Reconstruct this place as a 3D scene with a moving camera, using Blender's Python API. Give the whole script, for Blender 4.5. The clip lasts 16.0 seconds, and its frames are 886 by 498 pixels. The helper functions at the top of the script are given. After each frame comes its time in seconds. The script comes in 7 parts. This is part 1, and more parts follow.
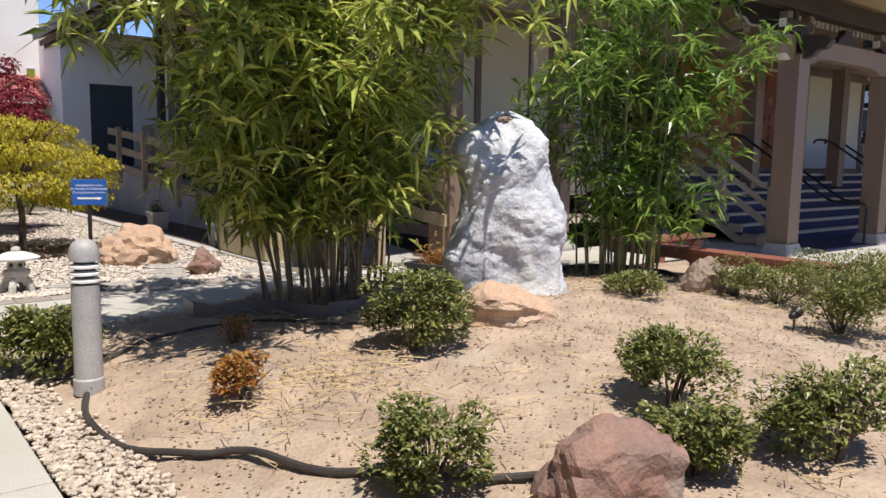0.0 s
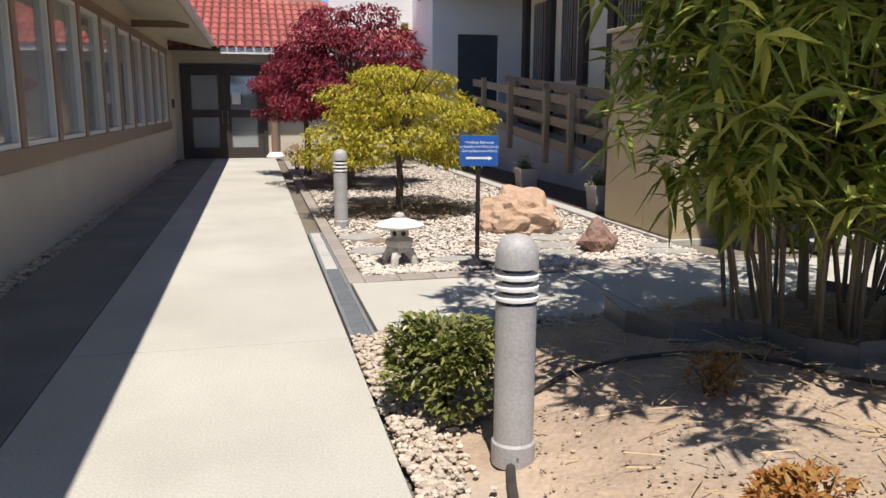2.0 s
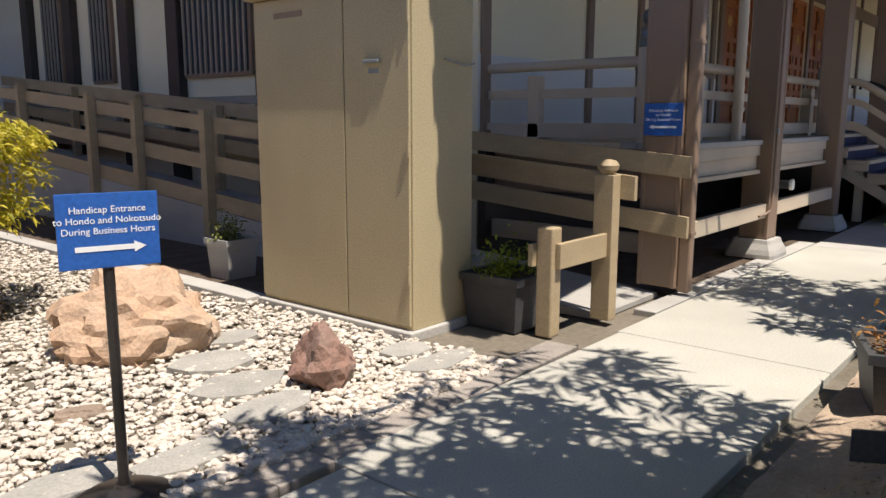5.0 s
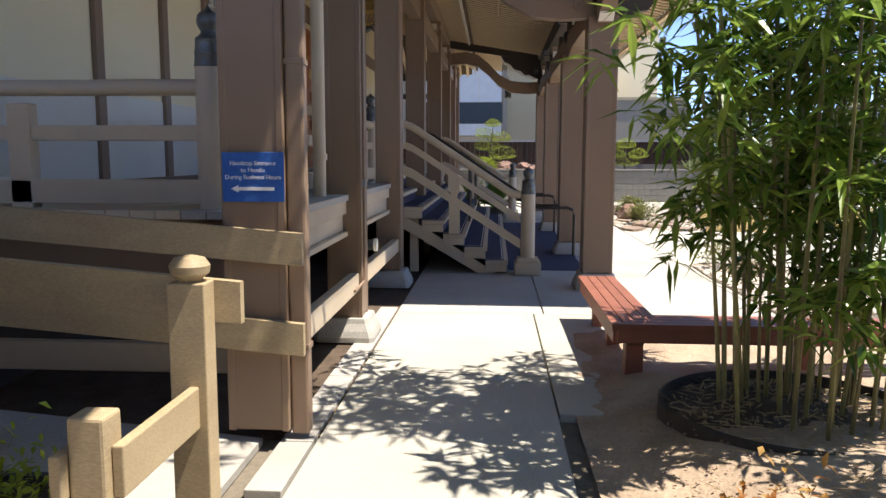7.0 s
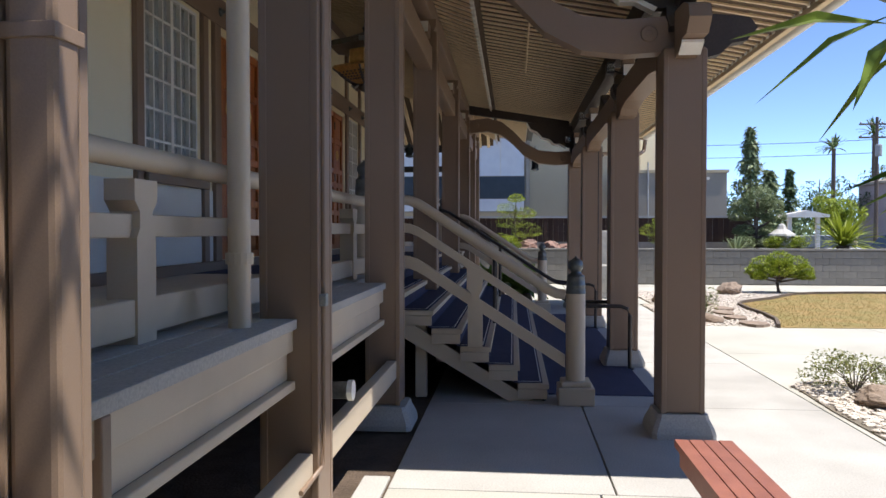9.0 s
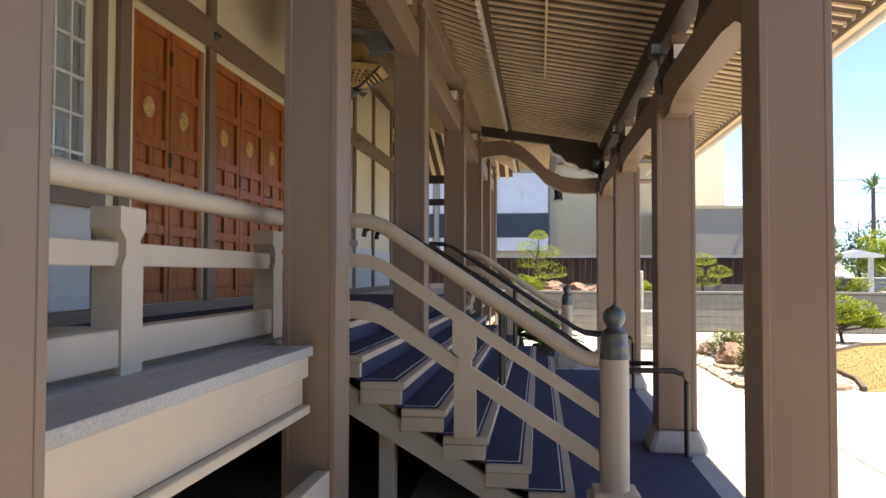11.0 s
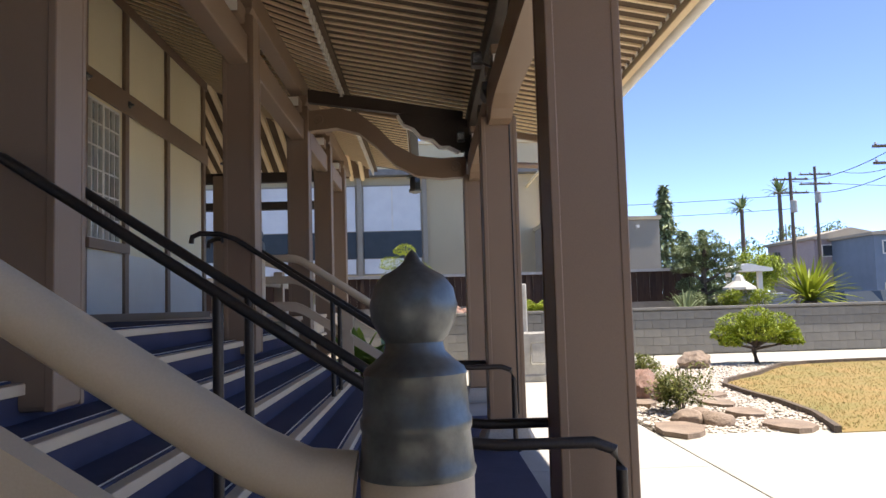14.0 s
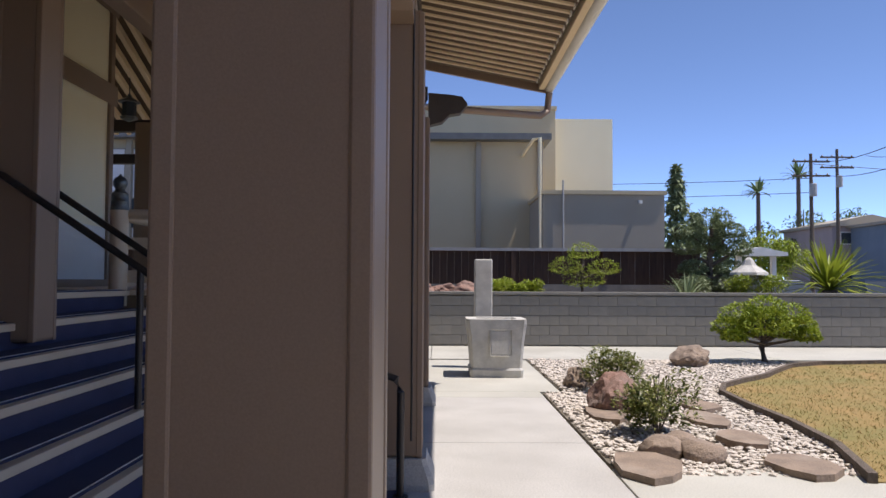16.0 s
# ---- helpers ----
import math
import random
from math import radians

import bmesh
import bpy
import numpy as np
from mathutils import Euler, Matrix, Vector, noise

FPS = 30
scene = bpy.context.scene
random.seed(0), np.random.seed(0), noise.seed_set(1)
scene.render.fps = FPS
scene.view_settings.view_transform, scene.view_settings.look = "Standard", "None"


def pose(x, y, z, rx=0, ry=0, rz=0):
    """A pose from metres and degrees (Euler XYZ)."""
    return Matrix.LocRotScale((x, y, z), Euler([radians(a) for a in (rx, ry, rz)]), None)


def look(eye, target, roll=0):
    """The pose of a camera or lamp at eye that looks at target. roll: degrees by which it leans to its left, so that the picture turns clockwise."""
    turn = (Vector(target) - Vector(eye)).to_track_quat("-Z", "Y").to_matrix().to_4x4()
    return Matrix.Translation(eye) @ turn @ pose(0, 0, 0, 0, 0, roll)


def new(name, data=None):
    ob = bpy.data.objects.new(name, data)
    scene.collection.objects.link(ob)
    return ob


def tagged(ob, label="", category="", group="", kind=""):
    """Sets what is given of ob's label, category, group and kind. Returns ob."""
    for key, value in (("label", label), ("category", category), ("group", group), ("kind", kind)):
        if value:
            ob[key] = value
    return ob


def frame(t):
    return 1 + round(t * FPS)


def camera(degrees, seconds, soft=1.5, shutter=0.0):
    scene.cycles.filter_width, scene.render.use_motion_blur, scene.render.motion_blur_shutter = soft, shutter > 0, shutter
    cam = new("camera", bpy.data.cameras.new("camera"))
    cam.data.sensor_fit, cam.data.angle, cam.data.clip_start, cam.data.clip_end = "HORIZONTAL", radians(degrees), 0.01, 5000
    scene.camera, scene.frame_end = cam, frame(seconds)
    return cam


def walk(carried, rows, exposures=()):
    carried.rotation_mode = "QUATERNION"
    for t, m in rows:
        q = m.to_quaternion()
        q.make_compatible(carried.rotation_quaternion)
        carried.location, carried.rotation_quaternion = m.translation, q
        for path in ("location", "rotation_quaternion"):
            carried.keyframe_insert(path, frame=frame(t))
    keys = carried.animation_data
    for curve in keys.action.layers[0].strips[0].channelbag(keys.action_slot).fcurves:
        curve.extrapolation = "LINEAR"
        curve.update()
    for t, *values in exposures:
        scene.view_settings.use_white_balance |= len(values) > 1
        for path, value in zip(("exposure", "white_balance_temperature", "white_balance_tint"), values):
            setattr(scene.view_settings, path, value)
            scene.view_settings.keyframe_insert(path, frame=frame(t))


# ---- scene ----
cam = camera(60.4, 16.0)
PATH = [
    (0, (-0.067, 0.094, 1.435), (1.168, 1.649, 1.199), 0.9),
    (0.5, (-0.087, 0.564, 1.398), (0.847, 2.313, 1.131), -0.4),
    (1, (-0.021, 1.079, 1.415), (0.672, 2.928, 1.101), -0.5),
    (1.5, (0.002, 1.644, 1.424), (0.544, 3.535, 1.066), -0.0),
    (2, (0.088, 2.174, 1.408), (0.554, 4.084, 1.04), 0.2),
    (2.5, (0.095, 2.805, 1.426), (0.54, 4.721, 1.065), 0.3),
    (3, (0.133, 3.457, 1.424), (0.63, 5.363, 1.08), 0.1),
    (3.5, (0.164, 4.164, 1.425), (0.793, 6.034, 1.098), -0.1),
    (4, (0.275, 4.835, 1.405), (1.165, 6.596, 1.081), -0.0),
    (4.5, (0.43, 5.462, 1.406), (1.64, 7.019, 1.075), -0.0),
    (5, (0.699, 5.974, 1.412), (2.208, 7.243, 1.079), 0.1),
    (7.5, (3.312, 7.481, 1.555), (5.302, 7.513, 1.35), 0.1),
    (8, (3.979, 7.51, 1.573), (5.972, 7.561, 1.414), 0.1),
    (8.5, (4.607, 7.509, 1.608), (6.601, 7.625, 1.505), -0.1),
    (9, (5.262, 7.499, 1.645), (7.253, 7.682, 1.598), 0.0),
    (11.5, (8.193, 7.358, 1.572), (10.176, 7.605, 1.666), -0.3),
    (12, (8.797, 7.332, 1.536), (10.778, 7.57, 1.674), -1.0),
    (12.5, (9.411, 7.246, 1.472), (11.393, 7.459, 1.64), -1.4),
    (13, (10.072, 7.162, 1.402), (12.059, 7.31, 1.574), -1.5),
    (13.5, (10.724, 7.017, 1.342), (12.717, 7.074, 1.506), -1.7),
    (14, (11.368, 6.879, 1.319), (13.362, 6.831, 1.465), -1.6),
    (14.5, (11.932, 6.663, 1.331), (13.924, 6.539, 1.456), -1.1),
    (15, (12.463, 6.46, 1.337), (14.455, 6.314, 1.442), -0.5),
    (15.5, (13.03, 6.152, 1.322), (15.025, 6.051, 1.414), 0.1),
    (16, (13.541, 5.886, 1.323), (15.54, 5.873, 1.407), 0.3),
]
walk(cam, [(t, look(eye, target, roll)) for t, eye, target, roll in PATH],
     exposures=[(0.0, 1.36, 6500, 14), (2.0, 1.4, 6500, 14), (5.0, 1.55, 6700, 13), (7.5, 2.1, 6900, 12), (9.0, 1.72, 6300, 12), (11.5, 2.8, 7600, 11), (13.0, 2.55, 7300, 12), (14.5, 1.8, 6600, 14), (16.0, 1.3, 6400, 16)])

# ---- world, sun, exposure ----
world = bpy.data.worlds.new("sky")
scene.world = world
world.use_nodes = True
wn = world.node_tree.nodes
sky = wn.new("ShaderNodeTexSky")
sky.sky_type = "NISHITA"
sky.sun_disc = False
SUN_TO = Vector((-0.06, -0.37, 0.93)).normalized()
sky.sun_elevation = math.asin(SUN_TO.z)
sky.sun_rotation = math.atan2(SUN_TO.x, SUN_TO.y)
world.node_tree.links.new(sky.outputs[0], wn["Background"].inputs[0])
sky.altitude, sky.air_density, sky.dust_density, sky.ozone_density = 3000.0, 0.45, 0.0, 2.2
wn["Background"].inputs[1].default_value = 0.115
sun = new("sun", bpy.data.lights.new("sun", "SUN"))
sun.data.energy, sun.data.angle, sun.data.color = 2.35, radians(0.5), (1.0, 0.95, 0.87)
sun.matrix_world = look(SUN_TO * 50, (0, 0, 0))


# ---- materials ----
def material(name, a, b=None, rough=0.7, scale=6.0, fine=60.0, bump=0.15, metal=0.0, vary=0.0, coords="Object", stretch=(1, 1, 1), stain=None, spec=0.4, grainy=0.35):
    """A surface of two mixed colours, coarse and fine grain, bump, and an optional stain colour."""
    m = bpy.data.materials.new(name)
    m.use_nodes = True
    nt = m.node_tree
    n, l = nt.nodes, nt.links
    bsdf = n["Principled BSDF"]
    b = b or tuple(c * 0.8 for c in a)
    tc = n.new("ShaderNodeTexCoord")
    mp = n.new("ShaderNodeMapping")
    mp.inputs["Scale"].default_value = stretch
    l.new(tc.outputs[coords], mp.inputs[0])
    big, small = n.new("ShaderNodeTexNoise"), n.new("ShaderNodeTexNoise")
    big.inputs["Scale"].default_value, big.inputs["Detail"].default_value = scale, 5
    small.inputs["Scale"].default_value, small.inputs["Detail"].default_value = fine, 4
    l.new(mp.outputs[0], big.inputs["Vector"])
    l.new(mp.outputs[0], small.inputs["Vector"])
    ramp = n.new("ShaderNodeMapRange")
    ramp.inputs["From Min"].default_value, ramp.inputs["From Max"].default_value = 0.32, 0.68
    l.new(big.outputs["Fac"], ramp.inputs["Value"])
    mix = n.new("ShaderNodeMix")
    mix.data_type = "RGBA"
    mix.inputs["A"].default_value, mix.inputs["B"].default_value = (*a, 1), (*b, 1)
    l.new(ramp.outputs[0], mix.inputs["Factor"])
    grain = n.new("ShaderNodeMix")
    grain.data_type, grain.blend_type = "RGBA", "OVERLAY"
    grain.inputs["Factor"].default_value = grainy
    l.new(mix.outputs["Result"], grain.inputs["A"])
    l.new(small.outputs["Fac"], grain.inputs["B"])
    out = grain.outputs["Result"]
    if stain:
        st = n.new("ShaderNodeTexNoise")
        st.inputs["Scale"].default_value, st.inputs["Detail"].default_value = scale * 0.37, 7
        l.new(mp.outputs[0], st.inputs["Vector"])
        sr = n.new("ShaderNodeMapRange")
        sr.inputs["From Min"].default_value, sr.inputs["From Max"].default_value = 0.55, 0.72
        sr.inputs["To Max"].default_value = 0.75
        l.new(st.outputs["Fac"], sr.inputs["Value"])
        sm = n.new("ShaderNodeMix")
        sm.data_type = "RGBA"
        sm.inputs["B"].default_value = (*stain, 1)
        l.new(sr.outputs[0], sm.inputs["Factor"])
        l.new(out, sm.inputs["A"])
        out = sm.outputs["Result"]
    if vary:
        info = n.new("ShaderNodeObjectInfo")
        geo = n.new("ShaderNodeNewGeometry")
        add = n.new("ShaderNodeMath")
        add.operation = "ADD"
        l.new(info.outputs["Random"], add.inputs[0])
        l.new(geo.outputs["Random Per Island"], add.inputs[1])
        vr = n.new("ShaderNodeMapRange")
        vr.inputs["From Max"].default_value = 2.0
        vr.inputs["To Min"].default_value, vr.inputs["To Max"].default_value = 1 - vary, 1 + vary
        l.new(add.outputs[0], vr.inputs["Value"])
        hsv = n.new("ShaderNodeHueSaturation")
        l.new(vr.outputs[0], hsv.inputs["Value"])
        l.new(out, hsv.inputs["Color"])
        out = hsv.outputs[0]
    l.new(out, bsdf.inputs["Base Color"])
    bsdf.inputs["Roughness"].default_value = rough
    bsdf.inputs["Metallic"].default_value = metal
    bsdf.inputs["Specular IOR Level"].default_value = spec
    if bump:
        bp = n.new("ShaderNodeBump")
        bp.inputs["Strength"].default_value, bp.inputs["Distance"].default_value = bump, 0.01
        l.new(small.outputs["Fac"], bp.inputs["Height"])
        l.new(bp.outputs[0], bsdf.inputs["Normal"])
    return m


def leafy(name, a, b, rough=0.45, through_light=0.35):
    """Leaves: a colour per leaf, some light passing through."""
    m = bpy.data.materials.new(name)
    m.use_nodes = True
    n, l = m.node_tree.nodes, m.node_tree.links
    bsdf = n["Principled BSDF"]
    geo = n.new("ShaderNodeNewGeometry")
    mix = n.new("ShaderNodeMix")
    mix.data_type = "RGBA"
    mix.inputs["A"].default_value, mix.inputs["B"].default_value = (*a, 1), (*b, 1)
    l.new(geo.outputs["Random Per Island"], mix.inputs["Factor"])
    l.new(mix.outputs["Result"], bsdf.inputs["Base Color"])
    bsdf.inputs["Roughness"].default_value = rough
    bsdf.inputs["Specular IOR Level"].default_value = 0.35
    tr = n.new("ShaderNodeBsdfTranslucent")
    l.new(mix.outputs["Result"], tr.inputs["Color"])
    ms = n.new("ShaderNodeMixShader")
    ms.inputs[0].default_value = through_light
    l.new(bsdf.outputs[0], ms.inputs[1])
    l.new(tr.outputs[0], ms.inputs[2])
    l.new(ms.outputs[0], n["Material Output"].inputs["Surface"])
    return m


def glassy(name, tint=(0.8, 0.85, 0.85), clear=0.6):
    m = bpy.data.materials.new(name)
    m.use_nodes = True
    n, l = m.node_tree.nodes, m.node_tree.links
    bsdf = n["Principled BSDF"]
    bsdf.inputs["Base Color"].default_value = (*tint, 1)
    bsdf.inputs["Roughness"].default_value = 0.03
    bsdf.inputs["Transmission Weight"].default_value = clear
    bsdf.inputs["IOR"].default_value = 1.45
    return m


CONCRETE = material("concrete", (0.48, 0.462, 0.40), (0.40, 0.384, 0.33), 0.85, 0.9, 90, 0.1, stain=(0.34, 0.318, 0.268))
CONCRETE_OLD = material("concrete_grey", (0.47, 0.45, 0.41), (0.39, 0.37, 0.335), 0.9, 1.4, 80, 0.15, stain=(0.31, 0.295, 0.265))
ASPHALT = material("asphalt", (0.11, 0.115, 0.12), (0.08, 0.083, 0.088), 0.92, 1.2, 140, 0.3)
SOIL = material("soil", (0.44, 0.335, 0.24), (0.30, 0.225, 0.16), 0.95, 3.2, 45, 1.0, stain=(0.44, 0.385, 0.30))
EARTH = material("earth", (0.20, 0.17, 0.13), (0.14, 0.12, 0.09), 0.95, 1.0, 30, 0.5)
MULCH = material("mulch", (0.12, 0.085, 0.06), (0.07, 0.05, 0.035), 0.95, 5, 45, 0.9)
PEBBLE = material("pebble", (0.52, 0.45, 0.36), (0.36, 0.29, 0.22), 0.8, 20, 90, 0.2, vary=0.35)
PEBBLE_WHITE = material("white_pebble", (0.68, 0.61, 0.53), (0.50, 0.43, 0.35), 0.8, 20, 90, 0.2, vary=0.25)
PAVER = material("paver", (0.33, 0.29, 0.25), (0.26, 0.23, 0.20), 0.9, 6, 80, 0.25, vary=0.2)
STUCCO = material("stucco", (0.62, 0.56, 0.44), (0.56, 0.505, 0.40), 0.9, 1.5, 120, 0.25)
STUCCO_WHITE = material("white_stucco", (0.78, 0.76, 0.70), (0.72, 0.70, 0.64), 0.9, 1.2, 120, 0.25)
PLASTER = material("cream_plaster", (0.88, 0.79, 0.56), (0.85, 0.76, 0.53), 0.9, 1.0, 100, 0.1)
BROWN = material("brown_paint", (0.265, 0.183, 0.126), (0.24, 0.166, 0.115), 0.45, 1.2, 240, 0.03, grainy=0.15)
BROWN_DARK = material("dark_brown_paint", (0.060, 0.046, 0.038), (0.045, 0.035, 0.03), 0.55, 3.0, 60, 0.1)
TAN = material("taupe_paint", (0.60, 0.495, 0.36), (0.56, 0.46, 0.335), 0.5, 3.0, 220, 0.03, stain=(0.45, 0.37, 0.27), grainy=0.1)
RAFTER = material("rafter_tan", (0.80, 0.64, 0.42), (0.76, 0.60, 0.39), 0.7, 3.0, 70, 0.1)
# Darker than the rafters: the shade between them is put into this colour.
CEILING = material("ceiling_board_shaded", (0.12, 0.078, 0.045), (0.09, 0.058, 0.034), 0.75, 3.0, 50, 0.1)
WHITE_PAINT = material("white_paint", (0.84, 0.81, 0.74), (0.74, 0.72, 0.66), 0.5, 3.0, 80, 0.05)
BLACK_METAL = material("black_metal", (0.035, 0.03, 0.028), (0.05, 0.043, 0.04), 0.35, 5.0, 80, 0.05, metal=0.3)
BRONZE = material("patina_bronze", (0.17, 0.19, 0.195), (0.11, 0.11, 0.10), 0.36, 9.0, 60, 0.08, metal=0.5)
GOLD = material("gilt_metal", (0.85, 0.62, 0.25), (0.60, 0.40, 0.14), 0.42, 14.0, 60, 0.2, metal=0.45)
CARPET = material("navy_carpet", (0.046, 0.047, 0.088), (0.058, 0.059, 0.108), 0.95, 4.0, 260, 0.35)
DOOR_WOOD = material("varnished_door", (0.50, 0.165, 0.045), (0.32, 0.095, 0.026), 0.35, 2.5, 26, 0.08, stretch=(6, 6, 0.7))
BENCH_WOOD = material("redwood_bench", (0.30, 0.115, 0.075), (0.24, 0.09, 0.06), 0.55, 2.0, 40, 0.1, stretch=(4, 4, 4), vary=0.15)
GLASS = glassy("glass", (0.9, 0.95, 0.95), 0.85)
DARK_GLASS = glassy("dark_glass", (0.05, 0.06, 0.07), 0.0)
BLUE_SIGN = material("blue_sign", (0.025, 0.115, 0.42), (0.022, 0.105, 0.39), 0.4, 3.0, 60, 0.02)


# ---- shape helpers ----
def box(bm, x0, x1, y0, y1, z0, z1, bevel=0.0):
    r = bmesh.ops.create_cube(bm, size=1.0, matrix=Matrix.Translation(((x0 + x1) / 2, (y0 + y1) / 2, (z0 + z1) / 2)) @ Matrix.Diagonal((x1 - x0, y1 - y0, z1 - z0, 1)))
    if bevel:
        vs = set(r["verts"])
        es = [e for e in bm.edges if e.verts[0] in vs and e.verts[1] in vs]
        bmesh.ops.bevel(bm, geom=es, offset=bevel, segments=2, affect="EDGES", profile=0.5)
    return bm


def prism(bm, pts, lo, hi, axis="z"):
    """An outline of (a, b) pairs, pushed out along the axis from lo to hi."""
    def at(p, h):
        return {"z": (p[0], p[1], h), "y": (p[0], h, p[1]), "x": (h, p[0], p[1])}[axis]
    a = [bm.verts.new(at(p, lo)) for p in pts]
    b = [bm.verts.new(at(p, hi)) for p in pts]
    n = len(pts)
    bm.faces.new(a[::-1])
    bm.faces.new(b)
    for i in range(n):
        bm.faces.new((a[i], a[(i + 1) % n], b[(i + 1) % n], b[i]))
    bmesh.ops.recalc_face_normals(bm, faces=bm.faces)
    return bm


def lathe(bm, profile, seg=20, x=0.0, y=0.0, turn=0.0):
    rings = []
    for r, z in profile:
        rings.append([bm.verts.new((x + r * math.cos(2 * math.pi * (i + turn) / seg), y + r * math.sin(2 * math.pi * (i + turn) / seg), z)) for i in range(seg)])
    for a, b in zip(rings, rings[1:]):
        for i in range(seg):
            j = (i + 1) % seg
            bm.faces.new((a[i], a[j], b[j], b[i]))
    bm.faces.new(rings[0][::-1])
    bm.faces.new(rings[-1])
    return bm


def tube(bm, pts, r, seg=10, flat=1.0):
    """A round bar along a line of points; r may be one radius or one for each point."""
    pts = [Vector(p) for p in pts]
    rs = r if isinstance(r, (list, tuple)) else [r] * len(pts)
    rings = []
    for i, p in enumerate(pts):
        d = (pts[min(i + 1, len(pts) - 1)] - pts[max(i - 1, 0)]).normalized()
        u = d.cross(Vector((0, 0, 1)))
        u = Vector((1, 0, 0)) if u.length < 0.05 else u.normalized()
        v = u.cross(d).normalized()
        rings.append([bm.verts.new(p + rs[i] * (u * math.cos(2 * math.pi * k / seg) + v * flat * math.sin(2 * math.pi * k / seg))) for k in range(seg)])
    for a, b in zip(rings, rings[1:]):
        for k in range(seg):
            j = (k + 1) % seg
            bm.faces.new((a[k], a[j], b[j], b[k]))
    bm.faces.new(rings[0][::-1])
    bm.faces.new(rings[-1])
    return bm


def mesh_of(name, bm, mat, smooth=False):
    bmesh.ops.recalc_face_normals(bm, faces=bm.faces)
    me = bpy.data.meshes.new(name)
    bm.to_mesh(me)
    bm.free()
    for m in (mat if isinstance(mat, (list, tuple)) else [mat]):
        me.materials.append(m)
    if smooth:
        for p in me.polygons:
            p.use_smooth = True
        me.set_sharp_from_angle(angle=radians(38))
    return me


def part(name, bm, mat, parent, label="", smooth=False):
    ob = new(name, mesh_of(name, bm, mat, smooth))
    ob.parent = parent
    return tagged(ob, label)


def solid(name, bm, mat, label="", category="", group="", kind="", smooth=False):
    """A top-level thing that is one mesh."""
    return tagged(new(name, mesh_of(name, bm, mat, smooth)), label, category, group, kind)


def thing(name, label, category, x=0.0, y=0.0, z=0.0, rz=0.0, group="", kind=""):
    ob = new(name)
    ob.matrix_world = pose(x, y, z, 0, 0, rz)
    ob.empty_display_size = 0.1
    return tagged(ob, label, category, group, kind)


def bx(*a):
    return box(bmesh.new(), *a)


def setting(name, bm, mat, label, category="structure", smooth=False):
    return solid(name, bm, mat, label, category, kind="structure", smooth=smooth)


# ---- more helpers ----
def raw_mesh(name, verts, faces, mat, smooth=False):
    me = bpy.data.meshes.new(name)
    me.from_pydata([tuple(v) for v in verts], [], faces)
    me.materials.append(mat)
    if smooth:
        for p in me.polygons:
            p.use_smooth = True
    me.update()
    return me


def ico():
    b = bmesh.new()
    bmesh.ops.create_icosphere(b, subdivisions=1, radius=1.0)
    v = np.array([x.co[:] for x in b.verts])
    f = [[w.index for w in x.verts] for x in b.faces]
    b.free()
    return v, f


ICO_V, ICO_F = ico()


def scatter_stones(name, places, size, flat, mat, label, category, seed=1):
    """Many small stones, joined into one mesh; places are (x, y, z)."""
    rng = np.random.default_rng(seed)
    verts, faces, base = [], [], 0
    for p in places:
        s = size * rng.uniform(0.55, 1.3)
        v = ICO_V * rng.uniform(0.7, 1.25, (1, 3)) * (1 + rng.uniform(-0.16, 0.16, (len(ICO_V), 1)))
        v = v * np.array([s, s, s * flat])
        a = rng.uniform(0, 6.28)
        c, d = math.cos(a), math.sin(a)
        v = np.stack([v[:, 0] * c - v[:, 1] * d, v[:, 0] * d + v[:, 1] * c, v[:, 2] + 0.12 * v[:, 0] * rng.uniform(-1, 1)], 1) + np.array(p)
        verts.append(v)
        faces += [[i + base for i in f] for f in ICO_F]
        base += len(v)
    ob = new(name, raw_mesh(name, np.concatenate(verts), faces, mat))
    return tagged(ob, label, category, kind="stuff")


def leaves(name, places, mat, parent, length, width, droop=0.3, seed=1, up=0.0, label="", radial=None):
    """Many folded leaves, each four triangles, at (x, y, z) places."""
    rng = np.random.default_rng(seed)
    n = len(places)
    p = np.array(places)
    a = rng.uniform(0, 2 * np.pi, n)
    if radial is not None:
        a = np.arctan2(p[:, 1] - radial[1], p[:, 0] - radial[0]) + rng.normal(0, 0.9, n)
    dip = rng.normal(-droop, 0.45, n) + up
    ln = length * rng.uniform(0.6, 1.25, n)
    wd = width * rng.uniform(0.7, 1.2, n)
    d = np.stack([np.cos(a) * np.cos(dip), np.sin(a) * np.cos(dip), np.sin(dip)], 1)
    s = np.stack([-np.sin(a), np.cos(a), rng.normal(0, 0.45, n)], 1)
    s /= np.linalg.norm(s, axis=1)[:, None]
    q = np.cross(d, s)
    mid = p + d * (ln * 0.45)[:, None]
    tip = p + d * ln[:, None] - np.array([0, 0, 1]) * (ln * 0.18)[:, None]
    l = mid + s * (wd / 2)[:, None] + q * (wd * 0.18)[:, None]
    r = mid - s * (wd / 2)[:, None] + q * (wd * 0.18)[:, None]
    verts = np.stack([p, l, mid, r, tip], 1).reshape(-1, 3)
    k = np.arange(n) * 5
    faces = np.concatenate([np.stack([k, k + 1, k + 2], 1), np.stack([k, k + 2, k + 3], 1), np.stack([k + 1, k + 4, k + 2], 1), np.stack([k + 2, k + 4, k + 3], 1)]).tolist()
    ob = new(name, raw_mesh(name, verts, faces, mat))
    ob.parent = parent
    return tagged(ob, label)


